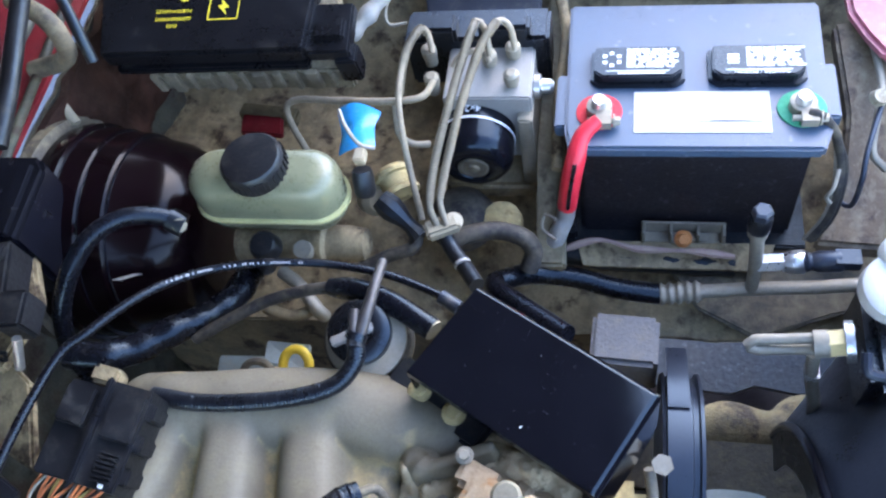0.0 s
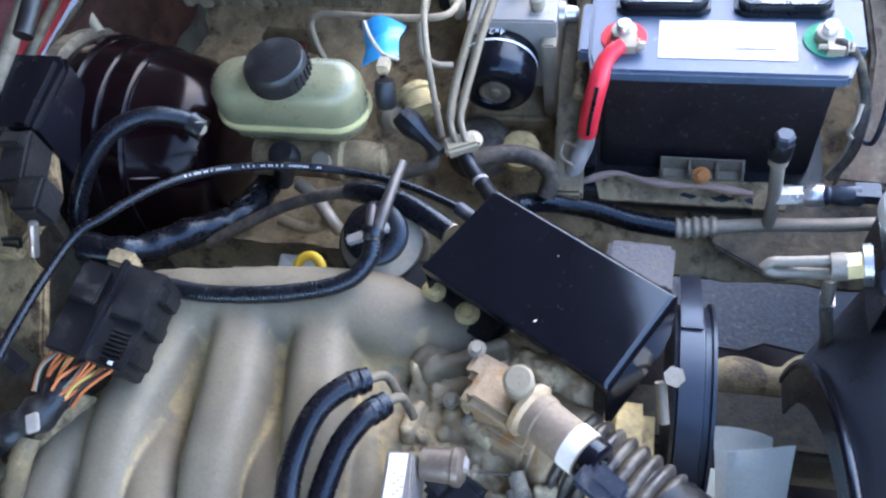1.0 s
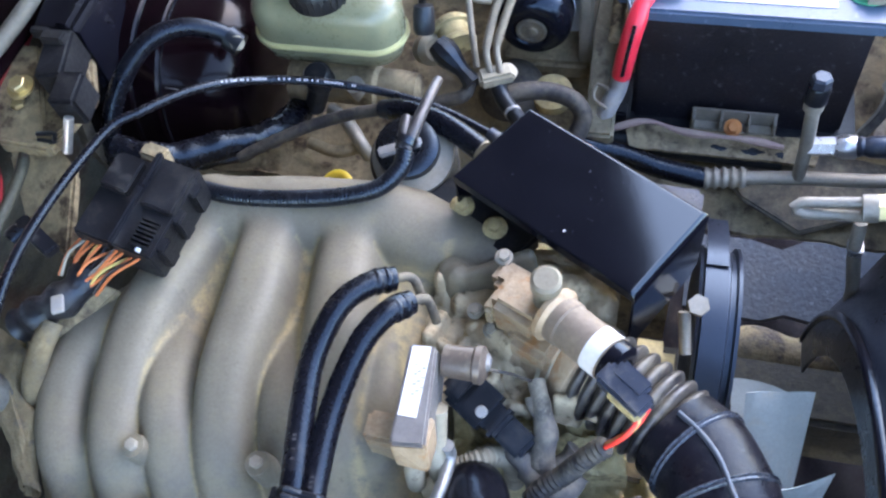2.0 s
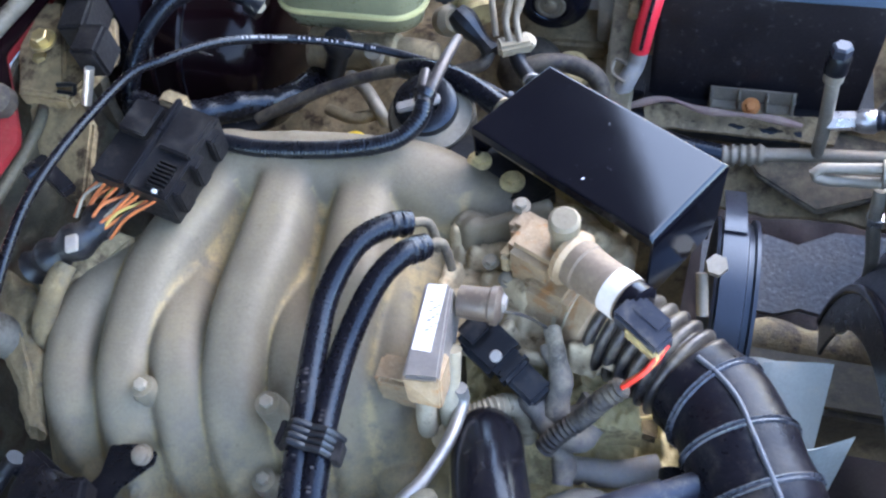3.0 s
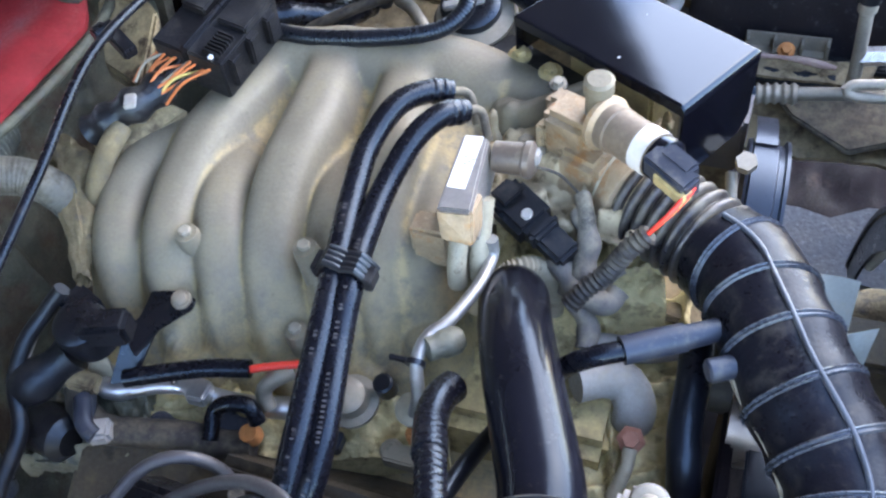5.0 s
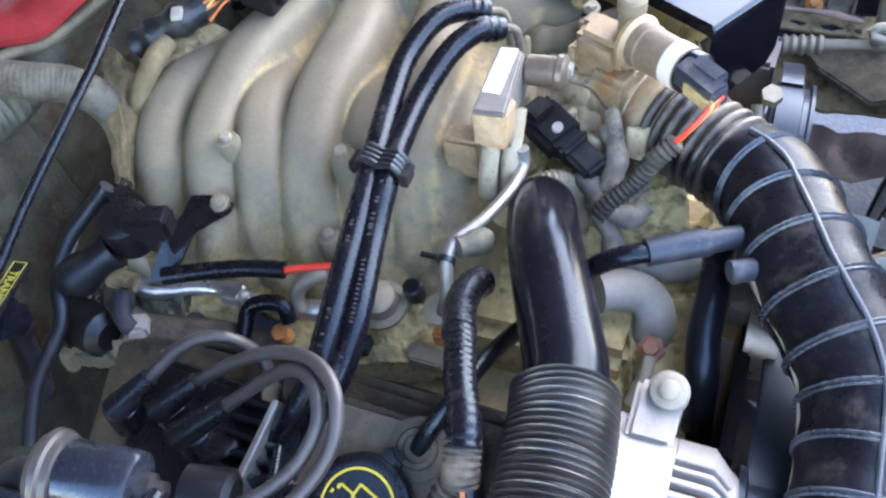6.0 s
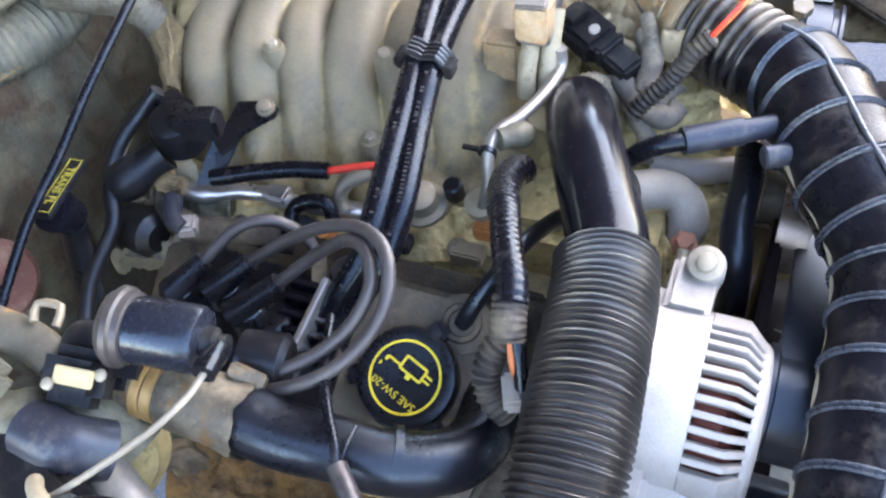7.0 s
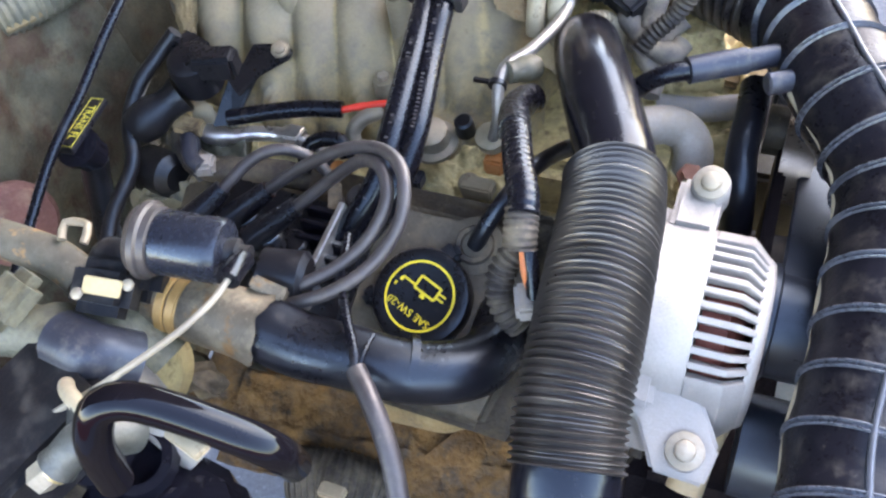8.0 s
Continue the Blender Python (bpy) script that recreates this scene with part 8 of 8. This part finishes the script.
part("hose", Geo().tube([ha.lerp(hb_, 0.85), hb_, (-0.254, -0.366, 0.968), (-0.213, -0.361, 0.962), (-0.169, -0.354, 0.952), (-0.131, -0.332, 0.940), (-0.120, -0.300, 0.925), (-0.125, -0.257, 0.910), (-0.127, -0.202, 0.900), (-0.133, -0.144, 0.880)], lambda s, w: 0.0285 - 0.003 * min(1, s / 0.1), 24), RUBBER_HOSE, lh)
part("collar", Geo().tube([(-0.173, -0.352, 0.954), (-0.167, -0.350, 0.952)], 0.0264, 24), RUBBER_HOSE, lh)
wr = thing("sensor_wire", (-0.249, -0.322, 0.900), "thin black sensor wire with grey sleeve", "cable")
part("wire", Geo().tube([(-0.259, -0.265, 0.990), (-0.242, -0.309, 0.995), (-0.220, -0.347, 1.000), (-0.201, -0.374, 0.998), (-0.195, -0.388, 0.990)], 0.0042, 10), RUBBER, wr)
part("wire", Geo().tube([(-0.198, -0.349, 0.985), (-0.196, -0.368, 0.990), (-0.196, -0.385, 0.985)], 0.002, 8), RUBBER, wr)
part("sleeve", Geo().tube([(-0.196, -0.385, 0.990), (-0.176, -0.404, 0.985), (-0.155, -0.427, 0.970), (-0.138, -0.453, 0.950), (-0.124, -0.484, 0.930)], 0.0082, 12), RUBBER_GREY, wr)
wc = thing("white_tube", (-0.367, -0.393, 0.980), "white plastic vacuum tube with black boot", "hose")
part("tube", Geo().tube([(-0.295, -0.373, 1.050), (-0.296, -0.394, 1.050), (-0.308, -0.420, 1.045), (-0.330, -0.446, 1.035), (-0.360, -0.473, 1.020), (-0.393, -0.491, 1.000), (-0.423, -0.503, 0.980)], 0.0027, 12), WHITE_WIRE, wc)
part("boot", Geo().tube([(-0.301, -0.346, 1.040), (-0.297, -0.362, 1.048), (-0.295, -0.374, 1.050)], 0.0095, 12), RUBBER, wc)
part("post", Geo().lathe((-0.332, -0.338, 1.010), (0, -0.2, 1), [(0, 0.012), (0.02, 0.011), (0.022, 0.008)], 16), CAST_DUSTY, wc)

# ---- bottom left: mount arm, air pump parts, loop hose ----
am = thing("lifting_bracket", (-0.530, -0.344, 0.950), "tan rusty bracket arm with a square eye", "bracket")
part("arm", Geo().tube([(-0.560, -0.372, 1.020), (-0.511, -0.373, 1.018), (-0.478, -0.373, 1.012), (-0.452, -0.378, 1.000)], 0.017, 16), surface("tan_rust_arm", (0.085, 0.078, 0.058), 0.65, vary=0.35, spots=(0.3, 0.15, 0.045), spot_amount=0.3, dust=0.4, dust_colour=(0.12, 0.112, 0.08)), am)
part("eye", Geo().tube([(-0.468, -0.365, 1.030), (-0.472, -0.351, 1.035), (-0.451, -0.348, 1.035), (-0.447, -0.363, 1.030)], 0.0036, 10), LINE_STEEL, am)
lw = thing("lower_manifold_parts", (-0.493, -0.411, 0.900), "grimy grey-green fittings and blue connector", "engine part")
part("casting", Geo().tube([(-0.506, -0.435, 1.000), (-0.466, -0.433, 0.990), (-0.424, -0.419, 0.980), (-0.395, -0.403, 0.970), (-0.373, -0.406, 0.950)], lambda s, w: 0.026 + 0.003 * math.sin(s * 130), 16), GREY_GREEN, lw)
part("connector", Geo().box((-0.469, -0.429, 1.030), (0.035, 0.05, 0.03), Euler((0.3, 0, -0.3)).to_matrix()), GREY_GREEN, lw, bevel=0.009)
part("union", Geo().tube([(-0.430, -0.435, 1.000), (-0.395, -0.438, 1.000), (-0.374, -0.426, 0.980)], 0.024, 18), BLUE_PLASTIC, lw)
part("flange", Geo().lathe((-0.408, -0.415, 0.930), (0.9, -0.3, 0.2), [(0, 0.03), (0.006, 0.049), (0.012, 0.051), (0.018, 0.049), (0.02, 0.042), (0.03, 0.03)], 36), CAST_DUSTY, lw)
FITTING = surface("weathered_grey_fitting", (0.052, 0.06, 0.056), 0.4, 0.2, vary=0.5, dust=0.25, dust_colour=(0.14, 0.14, 0.12), bump=0.3)
part("elbow", Geo().tube([(-0.334, -0.482, 0.985), (-0.342, -0.497, 1.006), (-0.352, -0.512, 1.010), (-0.364, -0.528, 1.000)], lambda s, w: 0.0152 + 0.0012 * math.sin(s * 190), 20), FITTING, lw)
part("collar", Geo().box((-0.356, -0.489, 1.012), (0.03, 0.026, 0.024), Euler((0.2, 0, 0.5)).to_matrix()), FITTING, lw, bevel=0.005)
part("tube_end", Geo().tube([(-0.392, -0.473, 1.010), (-0.378, -0.482, 1.020), (-0.356, -0.492, 1.020)], 0.0062, 12), PALE_PLASTIC, lw, "pale end of a tube")
part("neck", Geo().tube([(-0.392, -0.432, 0.962), (-0.362, -0.446, 0.958), (-0.335, -0.456, 0.945), (-0.310, -0.462, 0.925)], lambda s, w: 0.0205 - 0.004 * s / w, 20), surface("pale_oxidised_pipe", (0.17, 0.172, 0.165), 0.45, 0.3, vary=0.35, dust=0.3, dust_colour=(0.26, 0.24, 0.16), bump=0.3), lw, "pale oxidised pipe")
part("clod", Geo().sheet(lambda u, v: (-0.386 + 0.012 * (v - 0.5) + (0.014 + 0.011 * noise.noise((math.cos(2 * math.pi * u) * 1.6, math.sin(2 * math.pi * u) * 1.6, v * 4))) * math.sin(math.pi * v) ** 0.7 * math.cos(2 * math.pi * u), -0.372 + 0.02 * (v - 0.5) + (0.014 + 0.011 * noise.noise((math.cos(2 * math.pi * u) * 1.6, math.sin(2 * math.pi * u) * 1.6, v * 4 + 7))) * math.sin(math.pi * v) ** 0.7 * math.sin(2 * math.pi * u), 0.86 + 0.022 * math.cos(math.pi * v)), 36, 20, (0, 0, -0.001)), DARK_METAL, lw, "caked stub")
part("nut", Geo().cyl((-0.378, -0.539, 0.990), (-0.365, -0.528, 1.000), 0.012, n=6, chamfer=0.001), STEEL_DULL, lw)
part("brass_band", Geo().cyl((-0.365, -0.529, 1.000), (-0.361, -0.526, 1.002), 0.0135, n=16), ZINC, lw)
part("body", Geo().box((-0.425, -0.496, 0.968), (0.1, 0.12, 0.06), Euler((0.2, 0, -0.4)).to_matrix()), BLACK_DUSTY, lw, bevel=0.008)
part("nub", Geo().lathe((-0.471, -0.319, 0.750), (0, -0.3, 1), [(0, 0.022), (0.02, 0.02), (0.03, 0.01)], 10), GREEN_SHEET, lw)
lo = thing("loop_hose", (-0.319, -0.462, 0.980), "glossy black bent hose above the exhaust", "hose")
part("hose", Geo().tube([(-0.316, -0.523, 1.000), (-0.310, -0.521, 1.050), (-0.302, -0.509, 1.080), (-0.287, -0.499, 1.085), (-0.264, -0.492, 1.075), (-0.235, -0.487, 1.060), (-0.212, -0.483, 1.045), (-0.202, -0.478, 1.025), (-0.214, -0.462, 0.970)], 0.0128, 24), surface("polished_black_rubber", (0.004, 0.0035, 0.005), 0.08, vary=0.3, bump=0.02, spec=0.18, tint=BLUISH), lo)
part("tag", Geo().box((-0.250, -0.500, 1.055), (0.03, 0.012, 0.006), Euler((0, 0.1, -0.25)).to_matrix()), PALE_PLASTIC, lo, "pale paper tag", bevel=0.001)
fm = thing("filter_housing", (-0.375, -0.458, 0.850), "glossy black housing with ring ports", "housing")
part("housing", Geo().prism([(-0.396, -0.515, 0.930), (-0.359, -0.565, 0.930), (-0.216, -0.516, 0.930), (-0.274, -0.465, 0.930), (-0.343, -0.457, 0.930), (-0.398, -0.474, 0.930)], (0, 0, -0.12)), BLACK_GLOSS, fm, bevel=0.012)
for q in ((-0.344, -0.486, 0.940), (-0.382, -0.490, 0.940)):
    part("port", Geo().lathe(q, (0.1, -0.3, 1), [(0, 0.03), (0.012, 0.028), (0.012, 0.02), (0.0, 0.02)], 32), BLACK_GLOSS, fm)
em = thing("exhaust_manifold", (-0.25, -0.33, 0.6), "rusted brown cast iron exhaust manifold", "exhaust")
part("log", Geo().tube([(-0.459, -0.342, 0.720), (-0.388, -0.326, 0.720), (-0.304, -0.314, 0.720), (-0.217, -0.300, 0.720), (-0.145, -0.290, 0.720)], 0.043, 22), RUST, em)
for q in ((-0.426, -0.305, 0.750), (-0.314, -0.292, 0.750), (-0.188, -0.265, 0.760)):
    part("port", Geo().tube([Vector(q) + Vector((0, 0.06, 0.02)), q, Vector(q) + Vector((0.0, -0.05, -0.03))], 0.032, 18), RUST, em)
part("outlet", Geo().tube([(-0.177, -0.298, 0.740), (-0.147, -0.317, 0.720), (-0.146, -0.334, 0.660)], 0.05, 20), RUST, em)
part("shield", Geo().sheet(lumpy((-0.400, -0.292, 0.790), (-0.110, -0.285, 0.785), (-0.095, -0.385, 0.740), (-0.400, -0.400, 0.740), 0.006, 0.003, 3.0), 90, 40, (0, 0, -0.003)), RUST, em)
part("gasket", Geo().tube([(-0.255, -0.305, 0.790), (-0.206, -0.303, 0.790), (-0.172, -0.298, 0.790), (-0.152, -0.272, 0.790)], 0.02, 14), WRAP, em, "frayed tan gasket")
tw = thing("braided_conduit", (-0.306, -0.373, 0.700), "dark braided conduit below the exhaust", "cable")
part("sheath", Geo().tube([(-0.310, -0.392, 0.750), (-0.264, -0.383, 0.750), (-0.223, -0.373, 0.730), (-0.177, -0.375, 0.700)], ribbed(0.03, 0.006, 0.003), 16, 0.002), RUBBER_DUSTY, tw)
part("tag", Geo().box((-0.245, -0.414, 0.800), (0.026, 0.014, 0.01)), PALE_PLASTIC, tw, bevel=0.002)
